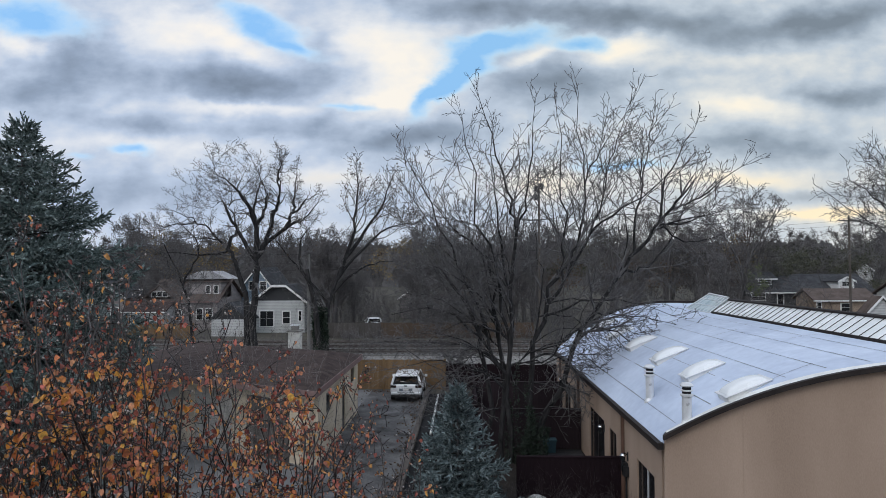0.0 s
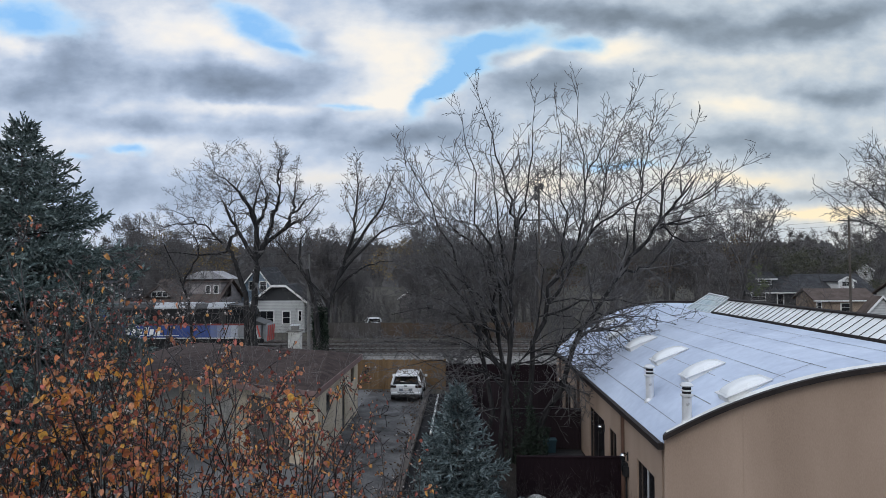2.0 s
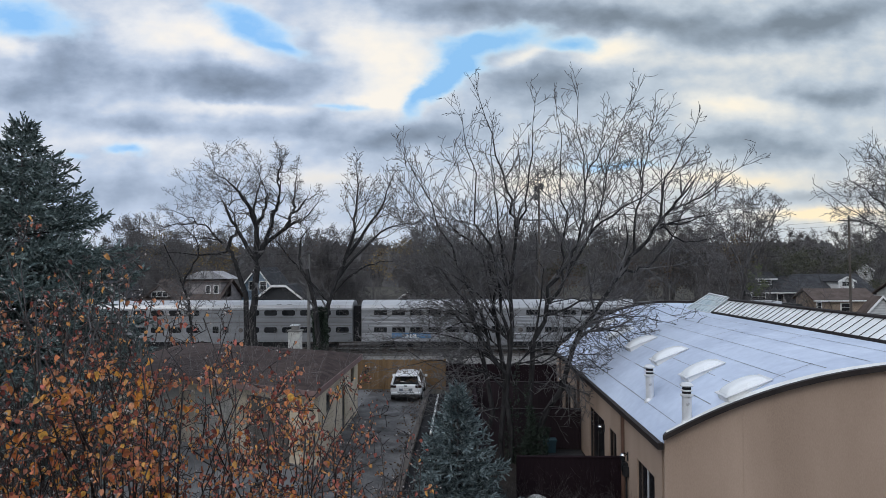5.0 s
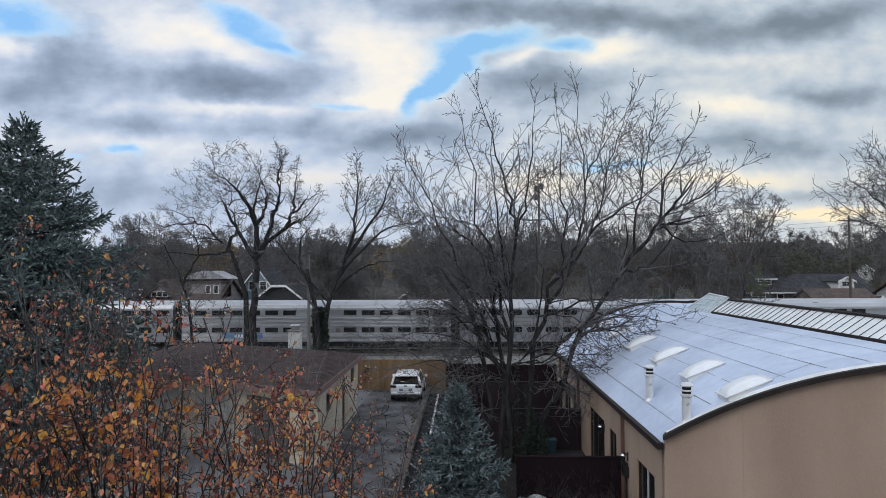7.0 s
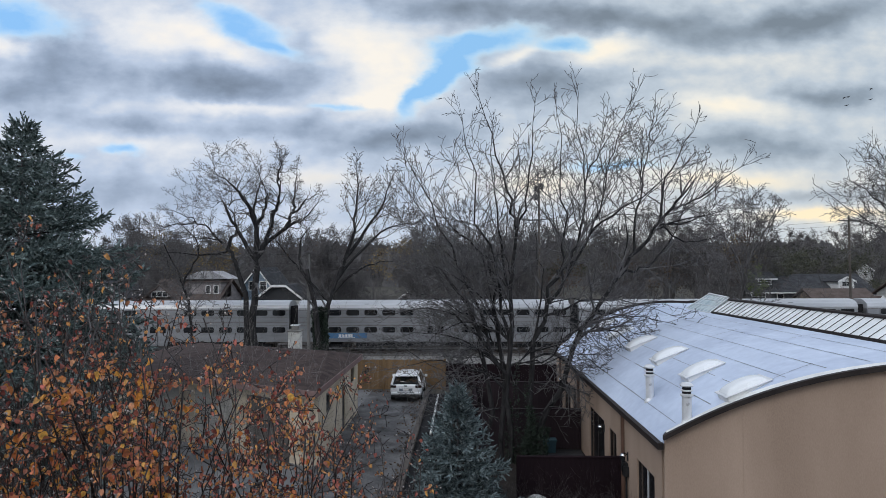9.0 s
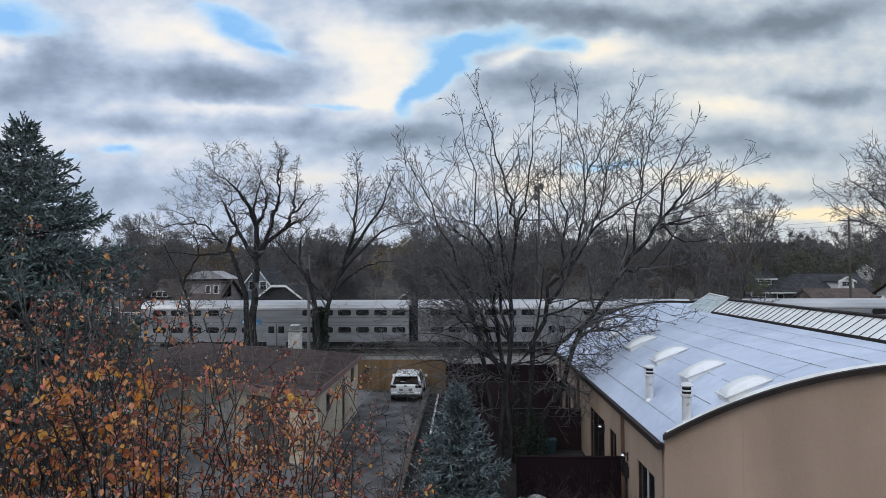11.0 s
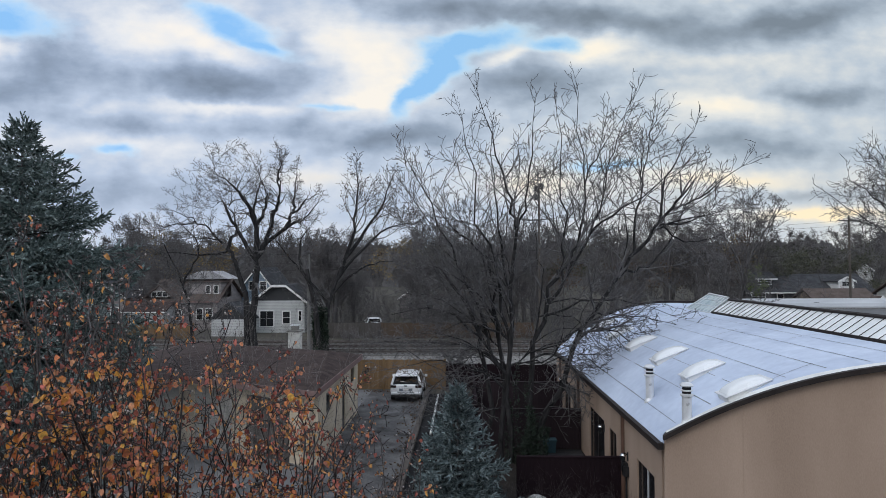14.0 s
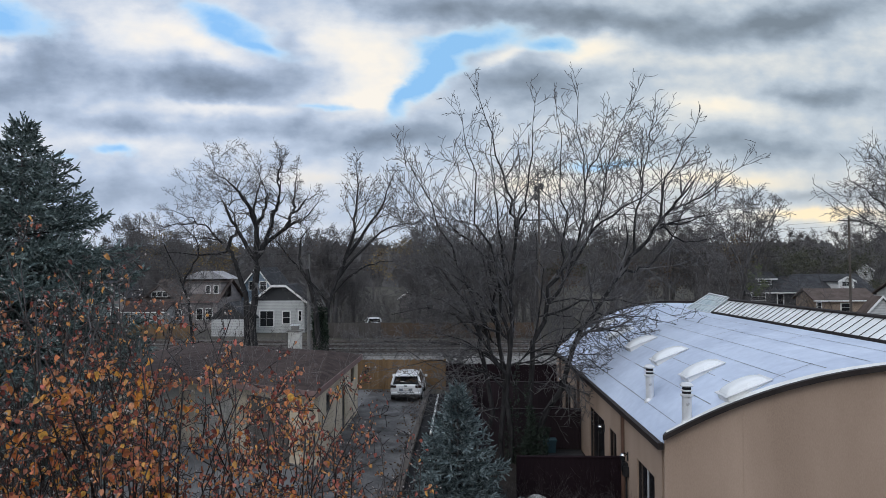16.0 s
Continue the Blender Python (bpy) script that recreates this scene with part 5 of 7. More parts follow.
# ---- the pear tree in the foreground ----
def pear_tree():
    rng = random.Random(17)
    tree = thing("pear_tree", pose(-2.25, 4.9, 0), "ornamental pear tree with sparse orange and red autumn leaves", "tree")
    spec = dict(step=0.10, wander=0.27, up=0.08, levels=3, kids=(6, 4, 2), angle=(38, 86), ratio=0.48, thin=0.6, min_r=0.0034, min_len=0.10)
    stems, twigs = [], []
    stems.append((0, [(Vector((0, 0, -0.2)), 0.13), (Vector((0.05, 0, 1.5)), 0.11), (Vector((0.02, 0.05, 3.2)), 0.085), (Vector((0, 0, 5.2)), 0.05)]))
    for i in range(90):
        a, q = rng.uniform(0, 6.283), math.sqrt(rng.random())
        ex, ey = 2.05 * q * math.cos(a), 1.35 * q * math.sin(a)
        if ex > 0.5 and rng.random() < 0.1:
            continue
        top = 8.25 - 0.18 * (ex + 1.9) - 0.34 * max(0, ex + 0.1) + rng.uniform(-0.9, 0.0) - 0.12 * abs(ey)
        z0 = rng.uniform(2.2, 4.8)
        pts3 = curve3(Vector((0, 0, z0)), Vector((ex * rng.uniform(0.5, 0.85), ey * rng.uniform(0.4, 0.8), z0 + (top - z0) * rng.uniform(0.3, 0.5))), Vector((ex, ey, top)), 9)
        pts = [(p + bend(rng, 0.115) * (0 < k < 9), max(0.019 * (1 - k / 9.0) ** 0.7, 0.0045)) for k, p in enumerate(pts3)]
        stems.append((2, pts))
        ln = sum((b[0] - a_[0]).length for a_, b in zip(pts, pts[1:]))
        branch_off(rng, twigs, pts, ln * 0.55, 0, spec, 0.4)
    v, f = tube_mesh(stems)
    mesh_ob("trunk", v, f, TWIG, tree, smooth=True)
    v, f = tube_mesh(twigs, (5, 5, 4, 3))
    crown = mesh_ob("crown", v, f, TWIG, tree)
    ends = [p for lv, pts in twigs + stems[1:] for p, r in pts[1:] if p.z > 4.9]
    rng.shuffle(ends)
    # leaves: pointed ovals, creased along the rib and curling
    meshes = []
    for k in range(14):
        vs, fs = [], []
        curl, crease, twist = rng.uniform(0.2, 1.0), rng.uniform(0.15, 1.1), rng.uniform(-0.9, 0.9)
        for i in range(6):
            q = 0.95 * i / 5
            w = 0.43 * math.sin(math.pi * q ** 0.85) ** 0.62 + 0.004
            z = -curl * q * q
            wl, wr = w * rng.uniform(0.8, 1.1), w * rng.uniform(0.8, 1.1)
            vs += [(q - 0.1 * curl * q, -wl, z + crease * wl - twist * q * wl), (q, 0, z), (q - 0.1 * curl * q, wr, z + crease * wr + twist * q * wr)]
        for i in range(5):
            o = 3 * i
            fs += [(o, o + 1, o + 4, o + 3), (o + 1, o + 2, o + 5, o + 4)]
        me = bpy.data.meshes.new("leaf")
        me.from_pydata(vs, [], fs)
        me.materials.append(PEAR_LEAF)
        me.polygons.foreach_set("use_smooth", [True] * len(me.polygons))
        meshes.append(me)
    near = [p for p in sorted(ends, key=lambda p: p.y)[:int(len(ends) * 0.6)] if rng.random() < 0.58 - 0.19 * p.x - 0.6 * (p.z > 7.3) - 0.22 * (p.z - 6.4)]
    rng.shuffle(near)
    # leaves hang in loose clusters of one to four
    near = [p + bend(rng, 0.03) * (k > 0) for p in near[:1000] for k in range(rng.choice((1, 1, 2, 2, 3, 5)))]
    warm, warm_faces = [], []
    for p in near[300:2400]:
        sz = rng.uniform(0.028, 0.058)
        m = Matrix.LocRotScale(p, Euler((rng.uniform(-0.8, 0.8), rng.uniform(0.1, 1.6), rng.uniform(0, 6.283))), (sz, sz, sz))
        o, curl = len(warm), rng.uniform(0.1, 0.6)
        crease, twist = rng.uniform(0.15, 1.1), rng.uniform(-0.8, 0.8)
        for q, w in ((0, 0.02), (0.18, 0.33), (0.48, 0.43), (0.8, 0.33), (0.97, 0.09)):
            warm += [m @ Vector((q, -w, (crease - twist * q) * w - curl * q * q)), m @ Vector((q, 0, -curl * q * q)), m @ Vector((q, w, (crease + twist * q) * w - curl * q * q))]
        for k in range(4):
            b = o + 3 * k
            warm_faces += [(b, b + 1, b + 4, b + 3), (b + 1, b + 2, b + 5, b + 4)]
    tagged(mesh_ob("orange_leaves", warm, warm_faces, PEAR_LEAF, crown, smooth=True), kind="stuff")
    for p in near[:300]:
        ob = new("leaf", rng.choice(meshes))
        ob.parent = crown
        s = rng.uniform(0.036, 0.070)
        ob.matrix_basis = Matrix.LocRotScale(p, Euler((rng.uniform(-0.6, 0.6), rng.uniform(0.2, 1.5), rng.uniform(0, 6.283))), (s, s, s))
    verts, faces = [], []
    for p in ends[300:6500] + [p for p in ends[6500:15000] if 0.0 < p.x < 1.5 and p.z < 7.2]:
        if (p.x > 1.2 or p.z > 7.5) and rng.random() < 0.3:
            continue
        s = rng.uniform(0.017, 0.040) * (0.95 if p.x > 0.5 else 1.0)
        m = Matrix.LocRotScale(p, Euler((rng.uniform(-0.8, 0.8), rng.uniform(0.1, 1.7), rng.uniform(0, 6.283))), (s, s, s))
        o = len(verts)
        curl, crease, twist = rng.uniform(0.1, 1.1), rng.uniform(0.2, 1.4), rng.uniform(-0.8, 0.8)
        for q, w in ((0, 0.03), (0.2, 0.34), (0.5, 0.42), (0.8, 0.33), (0.96, 0.1)):
            verts += [m @ Vector((q, -w, (crease - twist * q) * w - curl * q * q)), m @ Vector((q, 0, -curl * q * q)), m @ Vector((q, w, (crease + twist * q) * w - curl * q * q))]
        for k in range(4):
            b = o + 3 * k
            faces += [(b, b + 1, b + 4, b + 3), (b + 1, b + 2, b + 5, b + 4)]
    tagged(mesh_ob("small_leaves", verts, faces, PEAR_SMALL, crown, smooth=True), kind="stuff")
    verts, faces = [], []
    for p in ends[5500:9000]:
        r = rng.uniform(0.006, 0.0115)
        o = len(verts)
        q = p + Vector((rng.uniform(-0.02, 0.02), rng.uniform(-0.02, 0.02), rng.uniform(-0.03, 0.02)))
        verts += [q + Vector(c) * r for c in ((1, 0, 0), (0, 1, 0), (-1, 0, 0), (0, -1, 0), (0, 0, 1), (0, 0, -1))]
        faces += [(o, o + 1, o + 4), (o + 1, o + 2, o + 4), (o + 2, o + 3, o + 4), (o + 3, o, o + 4), (o + 1, o, o + 5), (o + 2, o + 1, o + 5), (o + 3, o + 2, o + 5), (o, o + 3, o + 5)]
    tagged(mesh_ob("fruit", verts, faces, FRUIT, crown, smooth=True), "small pale brown fruits, lightened further for bright glints", kind="stuff")


pear_tree()


# ---- far woods ----
def wood_mesh(seed, height, spread, count):
    """One far tree as arrays of vertices and faces, one metre-scaled, for joining."""
    rng = random.Random(seed)
    spec = dict(step=1.5, wander=0.2, up=0.03, levels=3, kids=(7, 6, 6), angle=(34, 78), ratio=0.42, thin=0.5, min_r=0.02, min_len=0.6, least=1)
    br = []
    for i in range(count):
        a = rng.uniform(0, 6.283)
        e = Vector((spread * math.cos(a) * rng.uniform(0.3, 1), spread * math.sin(a) * rng.uniform(0.3, 1), height * rng.uniform(0.75, 1.0)))
        pts = [(p, max(0.24 * (1 - k / 6.0), 0.04)) for k, p in enumerate(curve3(Vector((0, 0, -0.5)), Vector((e.x * 0.25, e.y * 0.25, height * 0.45)), e, 6))]
        br.append((3, pts))
        branch_off(rng, br, pts, height * 0.75, 0, spec, 0.25)
    v, f = tube_mesh(br, (3,))
    f = [q for q in f if len(q) == 4]
    return np.array([tuple(p) for p in v], dtype=np.float32), np.array(f, dtype=np.int32)


def joined(name, pieces, material, label, category):
    vs, fs, o = [], [], 0
    for (v, f), (x, y, z, s, turn) in pieces:
        c, n = math.cos(turn), math.sin(turn)
        m = np.array([[c, n, 0], [-n, c, 0], [0, 0, 1]], dtype=np.float32) * s
        vs.append(v @ m + np.array([x, y, z], dtype=np.float32))
        fs.append(f + o)
        o += len(v)
    vs, fs = np.concatenate(vs), np.concatenate(fs)
    me = bpy.data.meshes.new(name)
    me.vertices.add(len(vs))
    me.vertices.foreach_set("co", vs.ravel())
    k = fs.shape[1]
    me.loops.add(fs.size)
    me.loops.foreach_set("vertex_index", fs.ravel())
    me.polygons.add(len(fs))
    me.polygons.foreach_set("loop_start", np.arange(0, fs.size, k, dtype=np.int32))
    me.update(calc_edges=True)
    me.materials.append(material)
    return tagged(new(name, me), label, category, kind="stuff")


rng = random.Random(40)
KINDS = [wood_mesh(50 + k, 15 + k, 4.5 + 0.5 * k, 5) for k in range(4)]
pieces = []
for i in range(52):
    q = (i + rng.random()) / 52
    y = 100 + 140 * q
    x = y * (-0.80 + 1.6 * ((i * 0.618 + 0.1 * rng.random()) % 1.0))
    pieces.append((rng.choice(KINDS), (x, y, 0, rng.uniform(0.7, 1.0) * (1 + (y - 98) / 300), rng.uniform(0, 6.28))))
for i in range(7):
    pieces.append((KINDS[(2 + i) % 4], (30.5 + 2.4 * i + rng.uniform(-0.8, 0.8), rng.uniform(98, 108), 0, rng.uniform(0.95, 1.1), rng.uniform(0, 6.28))))
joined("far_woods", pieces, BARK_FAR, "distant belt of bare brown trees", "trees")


# ---- trees and brush nearer the houses ----
def brush(name, spots, low, high, per, material, label, seed, r=0.012, lean=0.22):
    """Clumps of thin upright shoots, joined."""
    rng = random.Random(seed)
    br = []
    for x, y in spots:
        for i in range(per):
            h = rng.uniform(low, high)
            p = Vector((x + rng.gauss(0, 0.7), y + rng.gauss(0, 0.5), -0.1))
            d = Vector((rng.gauss(0, lean), rng.gauss(0, lean), 1)).normalized()
            pts = [(p, r)]
            for k in range(4):
                d = (d + bend(rng, 0.22)).normalized()
                p = p + d * h / 4
                pts.append((p, r * (1 - 0.2 * k)))
            br.append((3, pts))
            for k in range(6):
                a = pts[rng.randint(1, 4)][0]
                e = (d + bend(rng, 0.6)).normalized()
                b, c = a + e * h * 0.16, a + (e + bend(rng, 0.25)) * h * 0.32
                br.append((3, [(a, r * 0.6), (b, r * 0.5), (c, r * 0.35)]))
                for g in range(2):
                    br.append((3, [(b, r * 0.4), (b + (e + bend(rng, 0.6)) * h * 0.13, r * 0.3)]))
    v, f = tube_mesh(br, (3,))
    return tagged(mesh_ob(name, v, f, material), label, "shrubs", kind="stuff")


rng = random.Random(77)
brush("railway_brush", [(rng.uniform(-45, 20), rng.uniform(72.6, 75.2)) for i in range(70)], 0.5, 1.6, 7, BARK_FAR, "dead brown brush along the railway", 5, r=0.014)
brush("near_brush", [(rng.uniform(-30, 8), rng.uniform(52, 60)) for i in range(40)], 0.5, 2.0, 7, BARK, "thin bare brush beside the gravel", 6, r=0.012)
brush("patio_brush", [(rng.uniform(0.2, 4.6), rng.uniform(17.5, 21.0)) for i in range(26)], 0.5, 1.5, 12, TWIG, "dark bare shrubs beside the patio fence", 7, r=0.006)

MIDKINDS = [wood_mesh(90 + k, 12 + 1.2 * k, 4.0 + 0.5 * k, 6) for k in range(3)]
mid = []
for i in range(34):
    y = rng.uniform(79, 100)
    x = rng.choice((rng.uniform(-22, 36), rng.uniform(-20, 16), rng.uniform(-75, -42)))
    mid.append((rng.choice(MIDKINDS), (x, y, 0, rng.uniform(0.75, 1.1), rng.uniform(0, 6.28))))
joined("yard_trees", mid, BARK_FAR, "bare brown trees crowding behind the railway", "trees")


def foliage(name, spots, size, count, material, label, seed):
    """Loose crowns of late leaves: (x, y, z, half width, half height) each filled unevenly."""
    rng = random.Random(seed)
    pts = []
    for x, y, z, w, h in spots:
        for c in range(14):
            cx, cy, cz = x + rng.gauss(0, w * 0.45), y + rng.gauss(0, w * 0.45), z + rng.gauss(0, h * 0.45)
            for i in range(count // 14):
                pts.append(Vector((cx + rng.gauss(0, w * 0.2), cy + rng.gauss(0, w * 0.2), cz + rng.gauss(0, h * 0.17))))
    ob = leaf_cards(rng, pts, size, name, material, None)
    return tagged(ob, label, "foliage", kind="stuff")


foliage("ochre_foliage", [(-46, 100, 9.5, 4.0, 4.0), (-42, 104, 8, 3.5, 4), (-37, 102, 10, 2.5, 3), (-9.3, 105, 11.0, 2.6, 1.6), (-13, 110, 8.5, 3.5, 3), (8, 110, 9, 4, 4), (44, 108, 9.5, 3.5, 3.5), (47, 112, 8, 3, 3.5)],
        0.19, 900, OCHRE_LEAF, "thin ochre autumn foliage in the woods", 3)
foliage("olive_foliage", [(50, 112, 8, 4.5, 4.0), (56, 122, 8, 4, 4), (62, 126, 8, 4, 4), (70, 124, 7, 4, 3.5), (48, 102, 5.5, 2.0, 2.2), (30, 112, 8, 4.5, 4.5), (69.8, 114, 4.6, 2.2, 1.6), (12, 108, 9, 4, 3.2), (19, 111, 9, 4, 3.2), (26, 108, 9, 4, 3.2), (34, 111, 9, 4, 3.2), (41, 112, 9, 4, 3.2),
                         (48, 116, 9, 4, 3.0), (56, 120, 9, 4, 3.0), (65, 124, 9, 4, 3.0), (75, 128, 9, 4, 3.0), (-4, 108, 10.5, 4, 3.0)],
        0.19, 1500, OLIVE_LEAF, "thin olive foliage of distant trees", 4)
foliage("green_foliage", [(36.4, 84, 6.2, 1.0, 1.5), (37.6, 85, 5.2, 0.9, 1.0)],
        0.12, 900, GREEN_LEAF, "late green leaves of a shrub beside a bungalow", 12)
foliage("dry_foliage", [(40, 98, 8, 3.5, 4), (36, 104, 8, 3, 4), (26, 100, 7, 4, 4), (2, 104, 6, 4, 4), (16, 106, 7, 4, 4)],
        0.19, 1200, DRY_LEAF, "dry brown leaves clinging to distant trees", 8)

brush("thicket", [(rng.choice((rng.uniform(-18, 36), rng.uniform(-90, 100))), rng.uniform(80, 108)) for i in range(220)], 2.0, 6.5, 5, BARK_FAR, "dense bare thicket behind the fences", 15, r=0.03, lean=0.3)
brush("garage_saplings", [(rng.uniform(-10.5, -5.4), rng.uniform(22.5, 25.5)) for i in range(9)], 4.0, 6.6, 4, surface("pale_twig", (0.10, 0.09, 0.085), (0.20, 0.185, 0.175), 4, 0.8, 0.1), "thin pale bare saplings before the garage", 25, r=0.008, lean=0.12)


def litter():
    """Fallen leaves along the kerb and the fence."""
    rng = random.Random(61)
    pts = []
    for i in range(520):
        k = rng.random()
        if k < 0.45:
            x, y = -2.55 - abs(rng.gauss(0, 0.35)), rng.uniform(14, 42)
        elif k < 0.7:
            x, y = rng.uniform(-6.5, -2.5), 42.9 - abs(rng.gauss(0, 0.5))
        else:
            x, y = rng.uniform(-6.5, -2.5), rng.uniform(12, 42)
        pts.append(Vector((x, y, 0.05)))
    ob = leaf_cards(rng, pts, 0.09, "leaf_litter", DRY_LEAF, None)
    tagged(ob, "fallen brown leaves scattered on the driveway", "leaves", kind="stuff")


litter()


rng = random.Random(13)
sleeve = []
for x, y, z0, z1, r in ((1.9, 27.0, 0.0, 2.6, 0.20), (2.5, 27.0, 0.0, 3.4, 0.22), (2.75, 26.95, 0.0, 1.9, 0.24), (2.15, 26.9, 0.0, 4.2, 0.18), (3.0, 26.4, 0.0, 1.6, 0.34), (2.55, 26.5, 0.0, 2.4, 0.28)):
    for i in range(420 if r < 0.25 else 1300):
        z = z0 + (z1 - z0) * rng.random() ** 1.4
        a, rr = rng.uniform(0, 6.283), r * (1 - 0.5 * z / z1) * rng.uniform(0.5, 1.25)
        sleeve.append(Vector((x + 0.12 * z * (x - 2.2) + rr * math.cos(a) + 0.06 * math.sin(3 * z + x), y + rr * math.sin(a), z)))
tagged(leaf_cards(rng, sleeve, 0.055, "tree_ivy", IVY, None), "dark ivy climbing the stems of the bare tree", "ivy", kind="stuff")
rock = thing("boulder", pose(2.3, 20.85, 0.05), "pale rounded boulder among the shrubs", "boulder")
bm = bmesh.new()
bmesh.ops.create_icosphere(bm, subdivisions=3, radius=0.5)
for v in bm.verts:
    v.co *= 1 + 0.25 * noise.noise(v.co * 2.3)
    v.co.z = v.co.z * 0.9 + 0.3
part("stone", bm, STONE, rock, smooth=True)


def plain_wood(seed, height):
    """A very far tree: fewer, thicker branches."""
    rng = random.Random(seed)
    spec = dict(step=2.6, wander=0.2, up=0.03, levels=3, kids=(7, 6, 4), angle=(34, 78), ratio=0.42, thin=0.55, min_r=0.038, min_len=0.9, least=1)
    br = []
    for i in range(5):
        a = rng.uniform(0, 6.283)
        e = Vector((4.2 * math.cos(a) * rng.uniform(0.3, 1), 4.2 * math.sin(a) * rng.uniform(0.3, 1), height * rng.uniform(0.75, 1.0)))
        pts = [(p, max(0.2 * (1 - k / 5.0), 0.05)) for k, p in enumerate(curve3(Vector((0, 0, -0.5)), Vector((e.x * 0.25, e.y * 0.25, height * 0.45)), e, 5))]
        br.append((3, pts))
        branch_off(rng, br, pts, height * 0.7, 0, spec, 0.1)
    v, f = tube_mesh(br, (3,))
    return np.array([tuple(p) for p in v], dtype=np.float32), np.array([q for q in f if len(q) == 4], dtype=np.int32)


PLAIN = [plain_wood(200 + k, 15.0) for k in range(3)]
back = []
for i in range(46):
    y = 170 + 130 * rng.random()
    x = y * (-0.82 + 1.64 * ((i * 0.618) % 1.0))
    back.append((PLAIN[i % 3], (x, y, 0, rng.uniform(0.95, 1.25) * y / 165, rng.uniform(0, 6.28))))
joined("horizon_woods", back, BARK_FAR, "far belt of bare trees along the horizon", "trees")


def treeline(y, height, seed):
    """The farthest woods: a thick, jagged belt of crowns."""
    rng = random.Random(seed)
    n = int(1.8 * y / 0.9)
    verts, faces = [], []
    for i in range(n + 1):
        x = -0.9 * y + 0.9 * i
        h = height * (0.86 + 0.26 * noise.noise(Vector((x * 0.045, seed, 0))) + 0.10 * noise.noise(Vector((x * 0.17, seed, 3))) + rng.uniform(-0.06, 0.04))
        verts += [(x, y, -1.0), (x, y + rng.uniform(0, 1.5), h * 0.62), (x, y + 3 + rng.uniform(0, 2), h), (x, y + 14, -1.0)]
    for i in range(n):
        a = 4 * i
        faces += [(a + k, a + 4 + k, a + 5 + k, a + 1 + k) for k in range(3)]
    # the haze over these woods is painted as a paler base colour
    ob = mesh_ob("backdrop_treeline", verts, faces, surface("hazed_woods", (0.085, 0.083, 0.086), (0.17, 0.165, 0.166), 0.12, 1.0, 0.5, fine=0.9, stretch=(1, 1, 0.35), spec=0.05))
    tagged(ob, "hazy brown line of the farthest woods", "trees", kind="structure")


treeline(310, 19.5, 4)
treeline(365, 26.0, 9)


# ---- the train ----
RAIL_Z, TRACK_Y = 0.18, 63.15


def bogie(parent, x):
    b = part("bogie", box(x - 1.6, -1.15, 0.42, x + 1.6, -0.95, 0.72, bevel=0.04), BLACK, parent)
    part("bogie_frame", box(x - 1.3, 0.95, 0.42, x + 1.3, 1.15, 0.72), BLACK, b)
    for dx in (-1.15, 1.15):
        w = part("wheelset", lathe([(0.46, -0.80), (0.46, -0.68), (0.1, -0.66), (0.1, 0.66), (0.46, 0.68), (0.46, 0.80)], 18), RAIL, b)
        w.matrix_basis = pose(x + dx, 0, 0.46, 90, 0, 0)


def rounded_window(x, y, z, w, h, bm=None, r=0.1):
    """A window pane standing just off a wall that faces -y, with rounded corners."""
    bm = bm or bmesh.new()
    pts = []
    for cx, cz, a0 in ((x + w / 2 - r, z + h / 2 - r, 0), (x - w / 2 + r, z + h / 2 - r, 90), (x - w / 2 + r, z - h / 2 + r, 180), (x + w / 2 - r, z - h / 2 + r, 270)):
        for k in range(4):
            a = radians(a0 + 30 * k)
            pts.append((cx + r * math.cos(a), cz + r * math.sin(a)))
    return prism(pts, y, y + 0.05, bm)


COACH = 25.5


